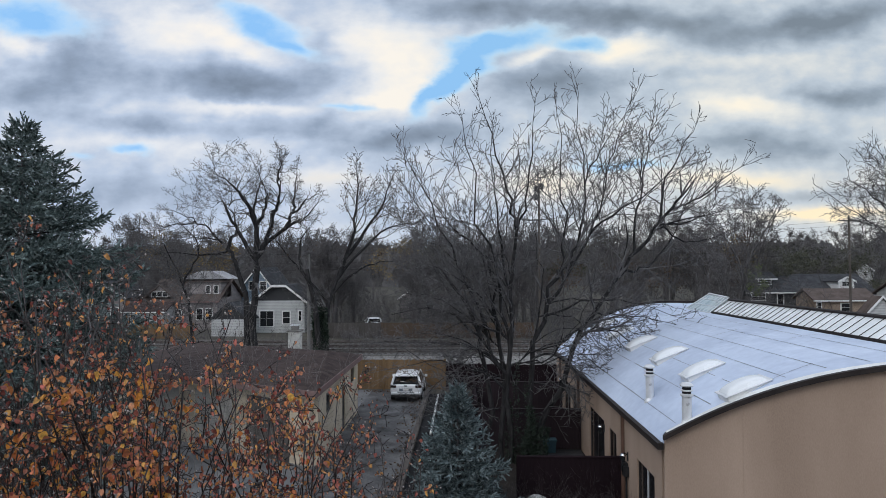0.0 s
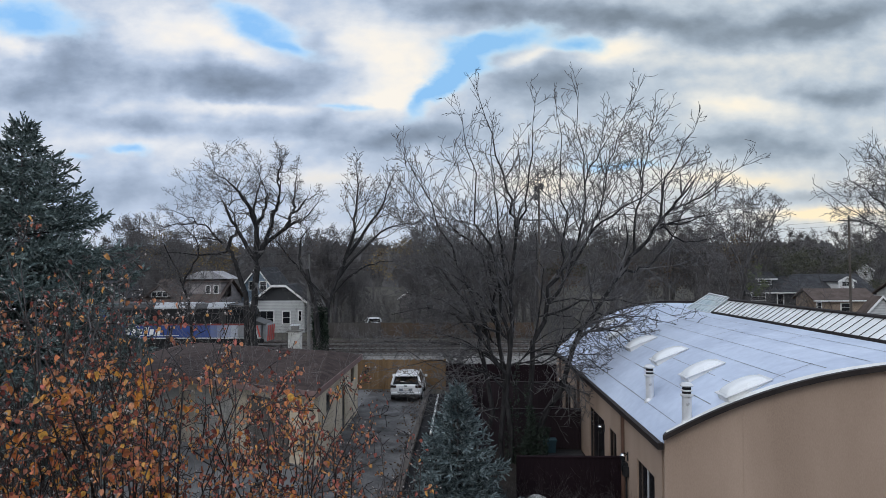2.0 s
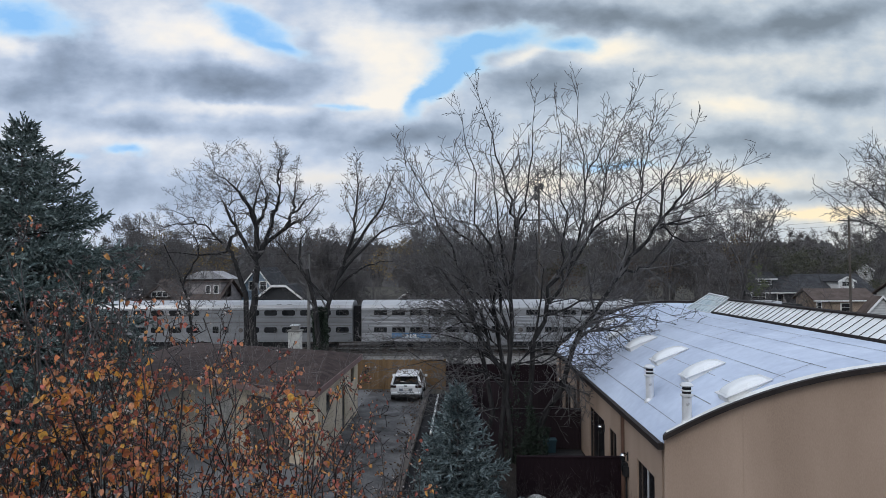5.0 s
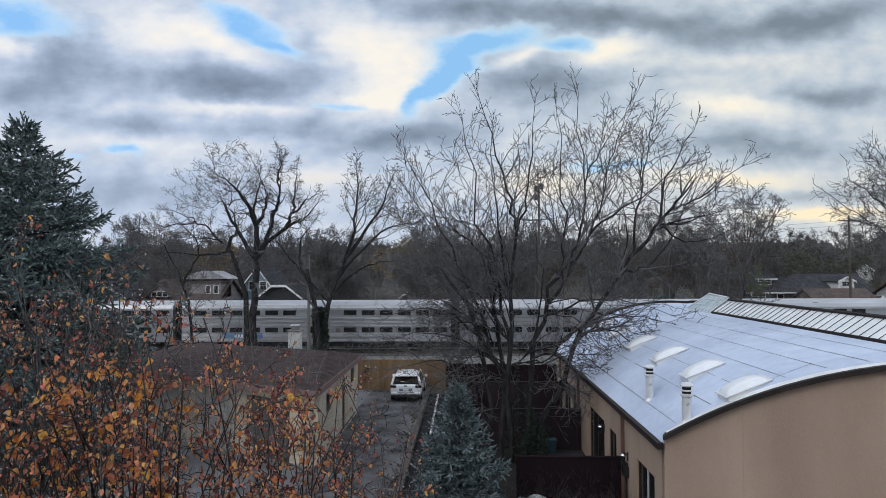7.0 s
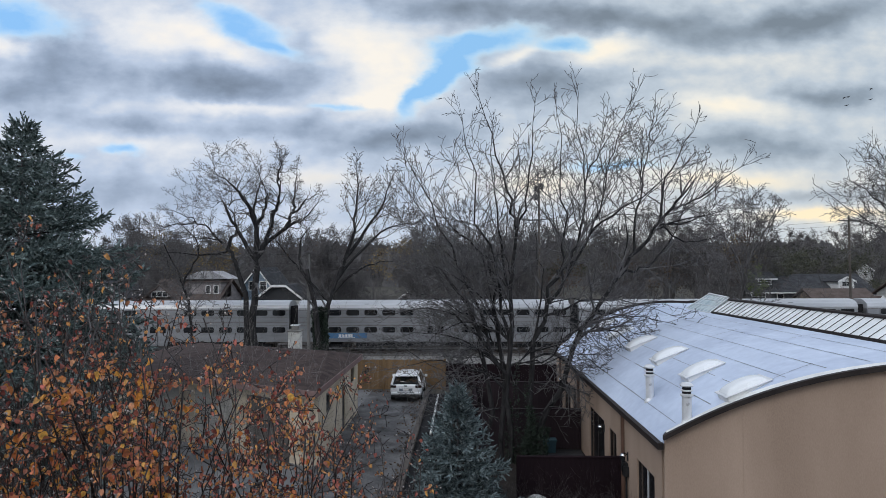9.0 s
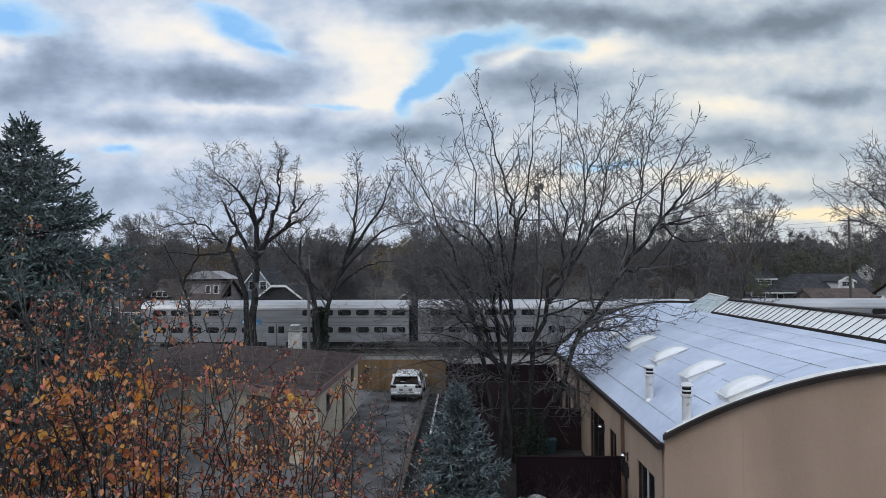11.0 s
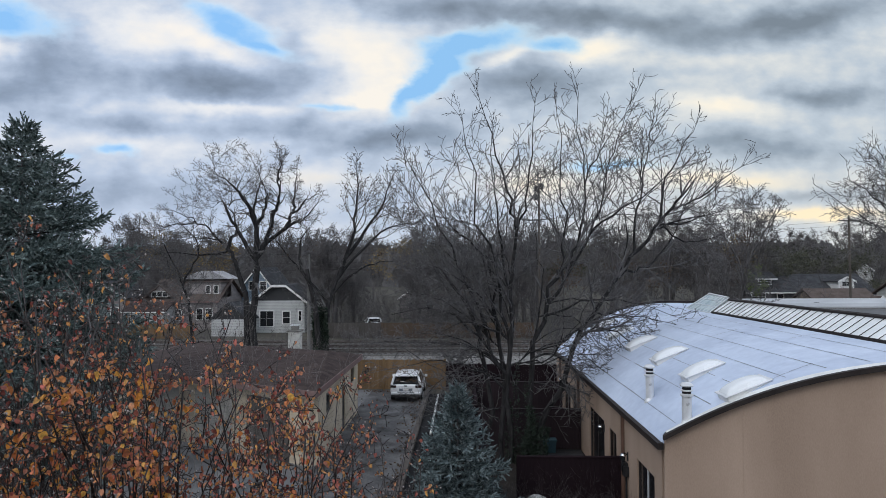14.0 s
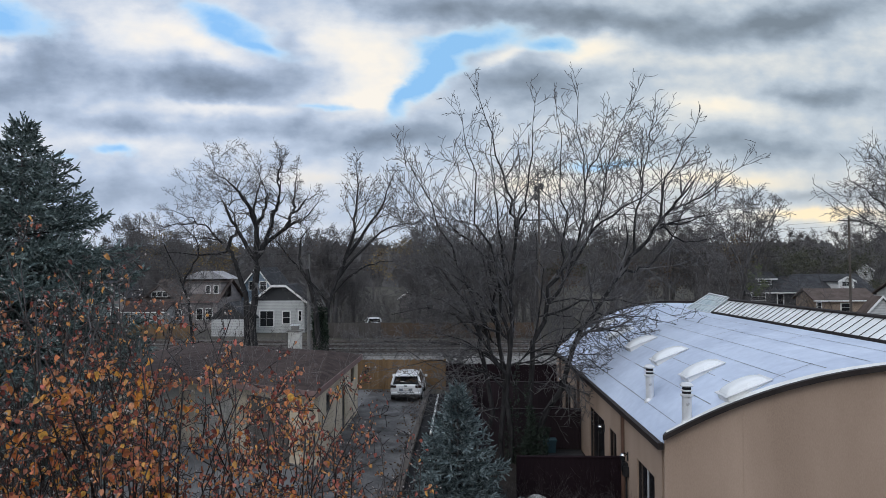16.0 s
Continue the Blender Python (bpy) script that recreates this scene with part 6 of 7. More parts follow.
def coach(fluted, banner, cab=False, band=0.0):
    """A two-deck gallery coach from x = -COACH to 0 with y = 0 on the track's middle."""
    c = thing("railway_coach", pose(0, TRACK_Y, RAIL_Z),
              ("fluted stainless steel" if fluted else "smooth grey steel") + " two-deck railway coach" + (" with a driving cab" if cab else " with dark windows"),
              "railway coach", "train")
    sk = STEEL if fluted else STEEL_SMOOTH
    hw = 1.5
    L = COACH
    body = part("body", prism([(-hw, 0.95), (hw, 0.95), (hw, 3.95), (-hw, 3.95)], -L, 0, axis="x"), sk, c)
    prof = [(-hw, 3.95), (-hw - 0.02, 4.12), (-hw + 0.10, 4.42), (-0.95, 4.68), (-0.4, 4.8), (0.4, 4.8), (0.95, 4.68), (hw - 0.10, 4.42), (hw + 0.02, 4.12), (hw, 3.95)]
    part("roof", prism(prof, -L, 0, axis="x"), ROOF_STEEL, c)
    part("skirt", box(-L + 5.5, -1.35, 0.55, -5.5, 1.35, 0.95), BLACK, c)
    part("end_door", box(-0.01, -0.5, 1.0, 0.25, 0.5, 3.2), BLACK, c)
    part("end_door", box(-L - 0.25, -0.5, 1.0, -L + 0.01, 0.5, 3.2), BLACK, c)
    part("gangway", box(-L - 0.42, -0.85, 0.95, -L - 0.01, 0.85, 4.3), BLACK, c)
    part("gangway", box(0.01, -0.85, 0.95, 0.42, 0.85, 4.3), BLACK, c)
    if fluted:
        for z0, z1, n in ((1.0, 1.75, 6), (2.42, 3.32, 7)):
            for i in range(n):
                z = z0 + (z1 - z0) * (i + 0.5) / n
                for x0, x1 in ((-L, -13.6), (-11.4, 0)):
                    part("flute", prism([(-hw - 0.07, z - 0.035), (-hw, z - 0.045), (-hw, z + 0.045), (-hw - 0.02, z + 0.035)], x0 + 0.05, x1 - 0.05, axis="x"), STEEL, body)
    else:
        for z in (2.45, 3.2, 3.92):
            part("belt", box(-L + 0.05, -hw - 0.02, z, -0.05, -hw, z + 0.035), RAIL, body)
        part("belt", box(-L + 0.05, -hw - 0.025, 2.78, -0.05, -hw, 2.81), RAIL, body)
    xs = [-0.95 - 1.7 * k for k in range(6)] + [-15.2 - 1.7 * k for k in range(6)]
    for x in xs:
        for z in (3.68, 2.08):
            if cab and z > 3 and x > -18 and x < -12.6:
                continue
            p = part("window", rounded_window(x, -hw - 0.045, z, 1.2 if fluted else 1.22, 0.46 if fluted else 0.52, r=0.05 if fluted else 0.16), GLASS_DARK, c)
            part("window_frame", rounded_window(x, -hw - 0.03, z, 1.32, 0.58 if fluted else 0.64, r=0.07 if fluted else 0.2), sk, p)
    for x in (-12.05, -13.0):
        d = part("door", box(x - 0.45, -hw - 0.03, 0.6, x + 0.45, -hw + 0.02, 2.62, bevel=0.01), STEEL_SMOOTH, c)
        part("pane", rounded_window(x, -hw - 0.05, 2.1, 0.56, 0.62, r=0.06), GLASS_DARK, d)
    part("door_gap", box(-12.54, -hw - 0.045, 0.62, -12.5, -hw - 0.02, 2.62), BLACK, c)
    part("round_window", rounded_window(-10.6, -hw - 0.04, 2.05, 0.42, 0.42, r=0.2), RAIL, c)
    for x in (-6, -7.0, -19):
        part("roof_vent", box(x - 0.22, -1.33, 4.36, x + 0.22, -1.2, 4.5), VENT_CAP, c)
    if banner:
        x, half_w = banner, 1.85 if not band else 1.0
        bn = part("banner", box(x - half_w, -hw - 0.06, 1.28 + band, x + half_w, -hw - 0.035, 1.78 + band), BANNER_BLUE, c, "blue banner with a white mark")
        for k, (dx, w) in enumerate(((-0.7, 0.25), (-0.38, 0.2), (-0.1, 0.2), (0.16, 0.14), (0.38, 0.2))):
            part("mark", box(x + dx - w / 2, -hw - 0.07, 1.42 + band, x + dx + w / 2, -hw - 0.055, 1.66 + band), PAINT_WHITE, bn)
        part("mark", box(x - 0.9, -hw - 0.07, 1.34 + band, x + 0.7, -hw - 0.055, 1.38 + band), PAINT_WHITE, bn)
    bogie(c, -3.3)
    bogie(c, -L + 3.3)
    for x0, x1 in ((-20, -17.6), (-17, -15), (-10, -8), (-7.6, -5.8)):
        part("equipment", box(x0, -1.3, 0.3, x1, -0.7, 0.6, bevel=0.04), CAR_LIGHT, c)
    return c


def locomotive():
    """From x = 0 (rear) to 16.8 (nose)."""
    c = thing("locomotive", pose(0, TRACK_Y, RAIL_Z), "blue, black and silver diesel locomotive with a red stripe", "locomotive", "train")
    hw = 1.5
    part("underframe", box(0.3, -1.3, 0.85, 16.4, 1.3, 1.2), BLACK, c)
    part("body", box(0.3, -hw + 0.02, 1.15, 13.0, hw - 0.02, 4.05), BLACK, c)
    part("blue_side", box(0.28, -hw, 1.38, 11.4, hw, 2.52), LOCO_BLUE, c, "blue lower side")
    part("blue_rear", box(0.25, -hw - 0.006, 2.52, 1.3, hw + 0.006, 4.05), LOCO_BLUE, c, "blue rear corner")
    for k, shade in enumerate(LOCO_FADE):
        part("fading_side", box(11.4 + 0.65 * k, -hw, 1.38, 12.05 + 0.65 * k, hw, 2.52), shade, c, "blue side fading to silver")
    part("white_side", box(14.0, -hw, 1.38, 16.2, hw, 2.52), LOCO_WHITE, c, "pale silver front side")
    part("sill_stripe", box(0.25, -hw - 0.012, 1.28, 16.2, hw + 0.012, 1.36), PAINT_WHITE, c, "white sill stripe")
    part("red_stripe", box(1.3, -hw - 0.01, 2.52, 15.0, hw + 0.01, 2.68), LOCO_RED, c, "red waist stripe")
    part("red_panel", prism([(1.5, 3.7), (1.9, 2.68), (4.2, 2.68), (3.8, 3.45), (3.0, 3.45), (2.8, 3.7)], -hw - 0.012, -hw + 0.01), LOCO_RED, c, "slanted red rear panel")
    roof = [(-hw, 4.05), (-hw, 4.2), (-1.15, 4.55), (1.15, 4.55), (hw, 4.2), (hw, 4.05)]
    part("roof", prism(roof, 0.3, 13.2, axis="x"), VENT_CAP, c)
    for x0, x1 in ((1.6, 5.9), (6.0, 8.4), (8.5, 9.9), (11.1, 13.1)):
        dark = x0 < 5
        part("roof_cowl", prism([(-hw - 0.02, 4.1), (-hw - 0.02, 4.22), (-1.12, 4.6), (1.12, 4.6), (hw + 0.02, 4.22), (hw + 0.02, 4.1)], x0, x1, axis="x"), CAR_LIGHT if dark else ROOF_STEEL, c, "dark roof cowl" if dark else "pale silver roof cowl")
    cabp = [(13.0, 2.52), (16.2, 2.52), (16.55, 2.65), (15.3, 3.1), (14.75, 4.35), (13.0, 4.5)]
    part("cab", prism(cabp, -hw + 0.03, hw - 0.03), CAR_LIGHT, c, "dark cab")
    part("nose", box(16.2, -1.2, 0.9, 16.75, 1.2, 2.6, bevel=0.12), LOCO_WHITE, c)
    for k in range(4):
        part("nose_stripe", prism([(-1.2 + 0.6 * k, 1.0), (-0.86 + 0.6 * k, 1.0), (-0.56 + 0.6 * k, 2.45), (-0.9 + 0.6 * k, 2.45)], 16.74, 16.77, axis="x"), NOSE_RED, c, "red warning stripe")
    part("cab_band", prism([(13.0, 2.74), (15.6, 2.74), (15.28, 3.08), (14.78, 4.22), (13.0, 4.3)], -hw + 0.012, hw - 0.012), BLACK, c, "black band round the cab")
    for k in range(4):
        part("side_stripe", prism([(15.3 + 0.26 * k, 1.4), (15.44 + 0.26 * k, 1.4), (15.14 + 0.26 * k, 2.5), (15.0 + 0.26 * k, 2.5)], -hw - 0.014, -hw + 0.01), NOSE_RED if k % 2 else PAINT_WHITE, c, "slanted stripe on the cab side")
    part("cab_window", prism([(13.4, 3.35), (14.55, 3.35), (14.4, 4.0), (13.4, 4.0)], -hw - 0.02, -hw + 0.05), GLASS_DARK, c)
    part("windscreen", prism([(15.36, 3.3), (15.4, 3.33), (14.98, 4.2), (14.92, 4.2)], -1.25, 1.25), GLASS_DARK, c)
    part("side_door", box(12.2, -hw - 0.03, 2.72, 12.9, -hw + 0.01, 3.8, bevel=0.02), CAR_LIGHT, c)
    for k, (dx, w, h) in enumerate(((-1.35, 0.32, 0.8), (-0.9, 0.3, 0.8), (-0.42, 0.42, 0.55), (0.1, 0.34, 0.7), (0.55, 0.32, 0.5), (1.05, 0.42, 0.5))):
        x = 5.05 + 1.2 * dx
        part("mark", prism([(x - 0.6 * w, 1.66), (x + 0.6 * w, 1.66), (x + 0.6 * w + h * 0.2, 1.66 + h), (x - 0.6 * w + h * 0.2, 1.66 + h)], -hw - 0.015, -hw + 0.01), PAINT_WHITE, c, "white mark")
    part("flag_mark", box(0.75, -hw - 0.02, 1.95, 1.3, -hw + 0.01, 2.3), PAINT_WHITE, c, "small pale mark")
    part("round_mark", prism([(1.85 + 0.2 * math.cos(0.785 * i), 2.1 + 0.2 * math.sin(0.785 * i)) for i in range(8)], -hw - 0.02, -hw + 0.01), PAINT_WHITE, c, "small pale round mark")
    part("mark_line", prism([(3.4, 1.53), (8.4, 1.53), (8.4, 1.59), (3.4, 1.59)], -hw - 0.015, -hw + 0.01), PAINT_WHITE, c)
    part("grille", box(4.6, -hw - 0.006, 2.85, 12.0, -hw + 0.01, 3.95), BLACK, c, "black radiator grille")
    part("fuel_tank", box(6.0, -1.3, 0.3, 10.6, 1.3, 0.9, bevel=0.1), BLACK, c)
    part("bell", lathe([(0.16, 0), (0.12, 0.2), (0.04, 0.25)], 10, at=(13.6, -0.6, 4.5)), RAIL, c)
    bogie(c, 3.4)
    bogie(c, 13.2)
    return c


PITCH = 26.35
loco = locomotive()
fleet = [coach(True, -20.8), coach(False, 0), coach(True, -19.6), coach(False, -20.8), coach(False, 0), coach(False, -14.9, cab=True, band=1.3)]


# ---- the parked car ----
def suv():
    s = thing("parked_car", pose(-3.45, 39.0, 0.03, 0, 0, 0), "white sport utility car parked before the cedar fence", "car")
    def loft(rings, name, material, label=""):
        bm = bmesh.new()
        rows = [[bm.verts.new(p) for p in ring] for ring in rings]
        n = len(rows[0])
        for r0, r1 in zip(rows, rows[1:]):
            for i in range(n):
                bm.faces.new((r0[i], r0[(i + 1) % n], r1[(i + 1) % n], r1[i]))
        bm.faces.new(rows[0][::-1])
        bm.faces.new(rows[-1])
        bmesh.ops.recalc_face_normals(bm, faces=bm.faces)
        return part(name, bm, material, s, label, smooth=True)

    def ring(y, w, low, belt, crown):
        right = [(w * 0.80, low), (w * 0.97, low + 0.10), (w, (low + belt) / 2), (w * 0.985, belt - 0.12), (w * 0.90, belt), (w * 0.5, crown)]
        return [(x, y, z) for x, z in right] + [(-x, y, z) for x, z in reversed(right)]

    loft([ring(-0.02, 0.80, 0.42, 0.92, 0.95), ring(0.03, 0.90, 0.34, 1.0, 1.03), ring(0.25, 0.935, 0.30, 1.03, 1.05), ring(1.2, 0.95, 0.28, 1.02, 1.04), ring(3.4, 0.94, 0.28, 0.99, 1.03),
          ring(4.1, 0.90, 0.30, 0.90, 0.98), ring(4.5, 0.80, 0.36, 0.78, 0.84), ring(4.62, 0.66, 0.42, 0.68, 0.72)], "body", CAR_WHITE)

    glass = []
    for q in (0.0, 0.5, 1.0):
        w, z = 0.885 - 0.165 * q - 0.03 * q * q, 1.0 + 0.52 * q
        yr, yf = 0.10 + 0.36 * q, 3.55 - 0.95 * q
        glass.append([(-w * 0.9, yr, z), (w * 0.9, yr, z), (w, yr + 0.25, z), (w, yf - 0.3, z), (w * 0.85, yf, z), (-w * 0.85, yf, z), (-w, yf - 0.3, z), (-w, yr + 0.25, z)])
    loft(glass, "greenhouse", GLASS_DARK, "dark tinted windows")
    roof_rings = []
    for y, w, z, h in ((0.30, 0.60, 1.50, 0.05), (0.42, 0.69, 1.50, 0.10), (1.0, 0.73, 1.50, 0.13), (1.9, 0.72, 1.49, 0.13), (2.5, 0.68, 1.47, 0.11), (2.8, 0.62, 1.44, 0.05)):
        roof_rings.append([(-w, y, z), (w, y, z), (w * 0.93, y, z + h * 0.6), (w * 0.6, y, z + h * 0.92), (0, y, z + h), (-w * 0.6, y, z + h * 0.92), (-w * 0.93, y, z + h * 0.6)])
    loft(roof_rings, "roof", CAR_WHITE)
    part("spoiler", prism([(0.16, 1.50), (0.45, 1.52), (0.45, 1.58), (0.2, 1.555)], -0.62, 0.62, axis="x"), CAR_WHITE, s)
    part("tailgate_crease", box(-0.72, -0.035, 0.80, 0.72, 0.05, 0.84, bevel=0.015), CAR_WHITE, s)
    for sx in (-1, 1):
        part("pillar", tube([(sx * 0.85, 0.16, 1.0), (sx * 0.70, 0.46, 1.53)], 0.08, 8), CAR_WHITE, s)
        part("pillar", tube([(sx * 0.86, 3.55, 1.0), (sx * 0.70, 2.7, 1.53)], 0.045, 6), CAR_WHITE, s)
        part("roof_rail", tube([(sx * 0.66, 0.6, 1.58), (sx * 0.66, 0.75, 1.645), (sx * 0.66, 2.3, 1.645), (sx * 0.66, 2.5, 1.58)], 0.018, 6), BLACK, s)
        part("tail_lamp", box(sx * 0.93 - 0.38 * (sx > 0), -0.045, 0.84, sx * 0.93 + 0.38 * (sx < 0), 0.16, 1.0, bevel=0.04), RED_LENS, s, "dark red tail lamp")
        part("reflector", box(sx * 0.8 - 0.12, -0.02, 0.5, sx * 0.8 + 0.12, 0.05, 0.55), RED_LENS, s)
        part("mirror", box(sx * 1.02 - 0.1, 3.0, 1.02, sx * 1.02 + 0.1, 3.12, 1.2, bevel=0.03), CAR_WHITE, s)
        for y in (0.95, 3.65):
            w = part("wheel", lathe([(0.36, -0.11), (0.36, 0.11)], 20), TYRE, s)
            w.matrix_basis = pose(sx * 0.84, y, 0.35, 0, 90, 0)
            part("rim", lathe([(0.23, -0.125), (0.23, 0.125)], 14), GALV, w)
    part("bumper", box(-0.86, -0.05, 0.30, 0.86, 0.2, 0.52, bevel=0.05), CAR_LIGHT, s, "black plastic bumper")
    part("plate", box(-0.17, -0.036, 0.70, 0.17, 0.01, 0.81), PAINT_WHITE, s)
    part("plate_recess", box(-0.40, -0.028, 0.64, 0.40, 0.02, 0.86, bevel=0.02), surface("blue_grey_plastic", (0.10, 0.12, 0.15), (0.18, 0.20, 0.24), 4, 0.4, 0.0), s, "blue grey number plate recess")
    part("badge_bar", box(-0.5, -0.022, 0.9, 0.5, 0.03, 0.94), GALV, s)
    part("badge", box(-0.09, -0.045, 0.93, 0.09, 0.0, 1.0, bevel=0.02), CAR_LIGHT, s)
    part("bumper_cover", box(-0.89, -0.09, 0.44, 0.89, 0.16, 0.63, bevel=0.06), CAR_WHITE, s)
    part("bumper_slot", box(-0.52, -0.098, 0.565, 0.52, -0.06, 0.60, bevel=0.008), CAR_LIGHT, s)
    part("wiper", tube([(0.05, 0.16, 1.06), (-0.35, 0.20, 1.12)], 0.012, 4), BLACK, s)
    return s


parked = suv()
far_car = copy_thing(parked, pose(-11.0, 81.0, 0.35, 0, 0, 12))
tagged(far_car, "white car parked behind the fence across the railway", "car")
rng = random.Random(9)
leaf_cards(rng, [Vector((-3.45 + rng.uniform(-0.62, 0.62), 39.0 + 0.22 + rng.uniform(-0.02, 0.1), 1.10 + rng.uniform(0, 0.3))) for i in range(80)] +
           [Vector((-3.45 + rng.uniform(-0.6, 0.6), 39.0 + rng.uniform(0.5, 2.4), 1.665 + rng.uniform(0, 0.02))) for i in range(26)], 0.1, "car_leaves", DRY_LEAF, None)
tagged(bpy.data.objects["car_leaves"], "fallen brown leaves lying on the parked car", "leaves", kind="stuff")


# ---- houses ----
def gable_house(name, x, y, turn, w, d, eave, ridge, wall, roof, label, windows, clipped=0.0, over=0.45, gable=None, trim=PAINT_WHITE, along=False):
    """A house whose gable end faces -y; windows as (x, z, width, height) on that end, from the middle."""
    h = thing(name, pose(x, y, 0, 0, 0, turn), label, "house", "houses")
    a = w / 2
    part("wall", box(-a, 0, -0.5, a, d, eave), wall, h)
    if gable is None:
        gable = wall
    if along:
        part("gable", prism([(0, eave), (d, eave), (d / 2, ridge - 0.15)], -a, a, axis="x"), gable, h)
    else:
        part("gable", prism([(-a, eave), (a, eave), (clipped, ridge - 0.12), (-clipped, ridge - 0.12)] if clipped else [(-a, eave), (a, eave), (0, ridge - 0.12)], 0.01, d - 0.01), gable, h)
    s = (ridge - eave) / ((d / 2) if along else (a - clipped))
    for sg in (-1, 1):
        if along:
            e0, e1 = (-over, eave - s * over) if sg < 0 else (d + over, eave - s * over), (d / 2, ridge)
            prof = [e0, (e0[0], e0[1] + 0.16), (e1[0], e1[1] + 0.16), e1]
            part("roof", prism(prof, -a - over, a + over, axis="x"), roof, h)
        else:
            prof = [(sg * (a + over), eave - s * over), (sg * (a + over), eave - s * over + 0.16), (sg * clipped, ridge + 0.16), (sg * clipped, ridge)]
            part("roof", prism(prof, -over, d + over), roof, h)
            prof = [(sg * (a + over + 0.02), eave - s * over - 0.1), (sg * (a + over + 0.02), eave - s * over + 0.2), (sg * clipped, ridge + 0.2), (sg * clipped, ridge - 0.1)]
            part("bargeboard", prism(prof, -over - 0.06, -over), trim, h, "white bargeboard")
    if clipped:
        part("roof", prism([(-clipped, ridge), (clipped, ridge), (clipped, ridge + 0.16), (-clipped, ridge + 0.16)], -over, d + over), roof, h)
        part("bargeboard", box(-clipped, -over - 0.06, ridge - 0.1, clipped, -over, ridge + 0.2), trim, h, "white bargeboard")
    if along:
        part("gutter", box(-a - over, -over - 0.1, eave - s * over - 0.06, a + over, -over, eave - s * over + 0.1), trim, h, "white gutter")
    for wx, wz, ww, wh in windows:
        f = part("window", box(wx - ww / 2 - 0.11, -0.07, wz - wh / 2 - 0.11, wx + ww / 2 + 0.11, 0.0, wz + wh / 2 + 0.11), trim, h, "white window frame")
        n = 2 if ww > 1.3 else 1
        for k in range(n):
            x0 = wx - ww / 2 + ww * k / n + 0.02
            x1 = wx - ww / 2 + ww * (k + 1) / n - 0.02
            part("pane", box(x0, -0.085, wz + 0.02, x1, -0.06, wz + wh / 2), GLASS_DARK, f)
            part("pane", box(x0, -0.085, wz - wh / 2, x1, -0.06, wz - 0.02), GLASS_DARK, f)
    return h


gable_house("house", -23.4, 83.0, 0, 6.4, 13.0, 4.05, 5.85, SIDING_GREY, SHINGLE_GREY, "pale grey bungalow with a clipped dark gable and white trim",
            [(-1.6, 1.75, 1.7, 1.9), (0.9, 1.9, 0.9, 1.5), (2.65, 2.1, 0.35, 1.2)], clipped=0.9, gable=SIDING_DARK)
gable_house("house", -31.0, 98.0, 0, 5.2, 10.0, 4.9, 8.3, SIDING_BLUE, SHINGLE_GREY, "pale blue house with a steep gable and white trim",
            [(0.9, 5.6, 0.9, 1.2), (-0.8, 5.6, 0.8, 1.2), (-1.3, 2.4, 0.9, 1.3)])
h1 = gable_house("house", -38.3, 88.0, 0, 10.0, 10.0, 3.9, 6.6, SIDING_MAUVE, SHINGLE_TAUPE, "large house with taupe shingle roof and mauve dormers",
                 [(-1.0, 1.9, 2.2, 1.4), (2.6, 2.0, 0.8, 1.4), (3.9, 2.0, 0.8, 1.4)], along=True)
for ob in h1.children:
    if ob.name.startswith("gutter"):
        ob.data.materials[0] = FASCIA
dm = part("dormer", box(0.6, 1.2, 4.2, 5.0, 5.2, 6.3), SIDING_MAUVE, h1, "mauve dormer")
part("dormer_roof", box(0.3, 0.9, 6.3, 5.3, 5.4, 6.45), SHINGLE_TAUPE, dm)
for x in (3.3, 4.4):
    part("dormer_window", box(x - 0.35, 1.1, 4.7, x + 0.35, 1.2, 5.9), PAINT_WHITE, dm)
    part("dormer_pane", box(x - 0.24, 1.08, 4.8, x + 0.24, 1.1, 5.8), GLASS_DARK, dm)
g2 = part("front_gable", prism([(-4.4, 4.4), (-1.2, 4.4), (-2.8, 5.9)], -0.2, 4.0), SIDING_MAUVE, h1)
part("gable_window", box(-3.9, -0.3, 4.35, -1.7, -0.2, 5.1), PAINT_WHITE, g2)
for k in range(3):
    part("gable_pane", box(-3.8 + 0.72 * k, -0.32, 4.42, -3.2 + 0.72 * k, -0.3, 5.02), GLASS_DARK, g2)
for sg in (-1, 1):
    part("gable_roof", prism([(-2.8 + sg * 1.95, 4.2), (-2.8 + sg * 1.95, 4.36), (-2.8, 6.08), (-2.8, 5.92)], -0.5, 4.2), SHINGLE_TAUPE, g2)
up = part("upper_roof", prism([(-2.0, 6.7), (5.2, 6.7), (2.6, 7.9), (1.2, 7.9)], 3.8, 8.5), SHINGLE_LIGHT, h1, "pale upper hipped roof")
porch = gable_house("porch_house", -41.5, 84.5, 0, 5.0, 4.0, 2.7, 3.6, SIDING_WHITE, SHINGLE_BROWN, "small white porch with brown roof", [(-1.2, 1.6, 1.2, 1.1)], along=True)
gable_house("garage", -28.3, 78.5, 0, 4.2, 5.5, 2.0, 3.9, SIDING_WHITE, SHINGLE_GREY, "small white garage with a dark pointed roof", [], over=0.15, gable=SIDING_DARK, trim=SIDING_DARK)
gable_house("house", -7.0, 108.0, 0, 7.0, 10.0, 3.2, 5.6, SIDING_MAUVE, SHINGLE_TAUPE, "mauve house half hidden behind bare trees", [(-1.5, 2.0, 1.0, 1.4), (1.5, 2.0, 1.0, 1.4)])
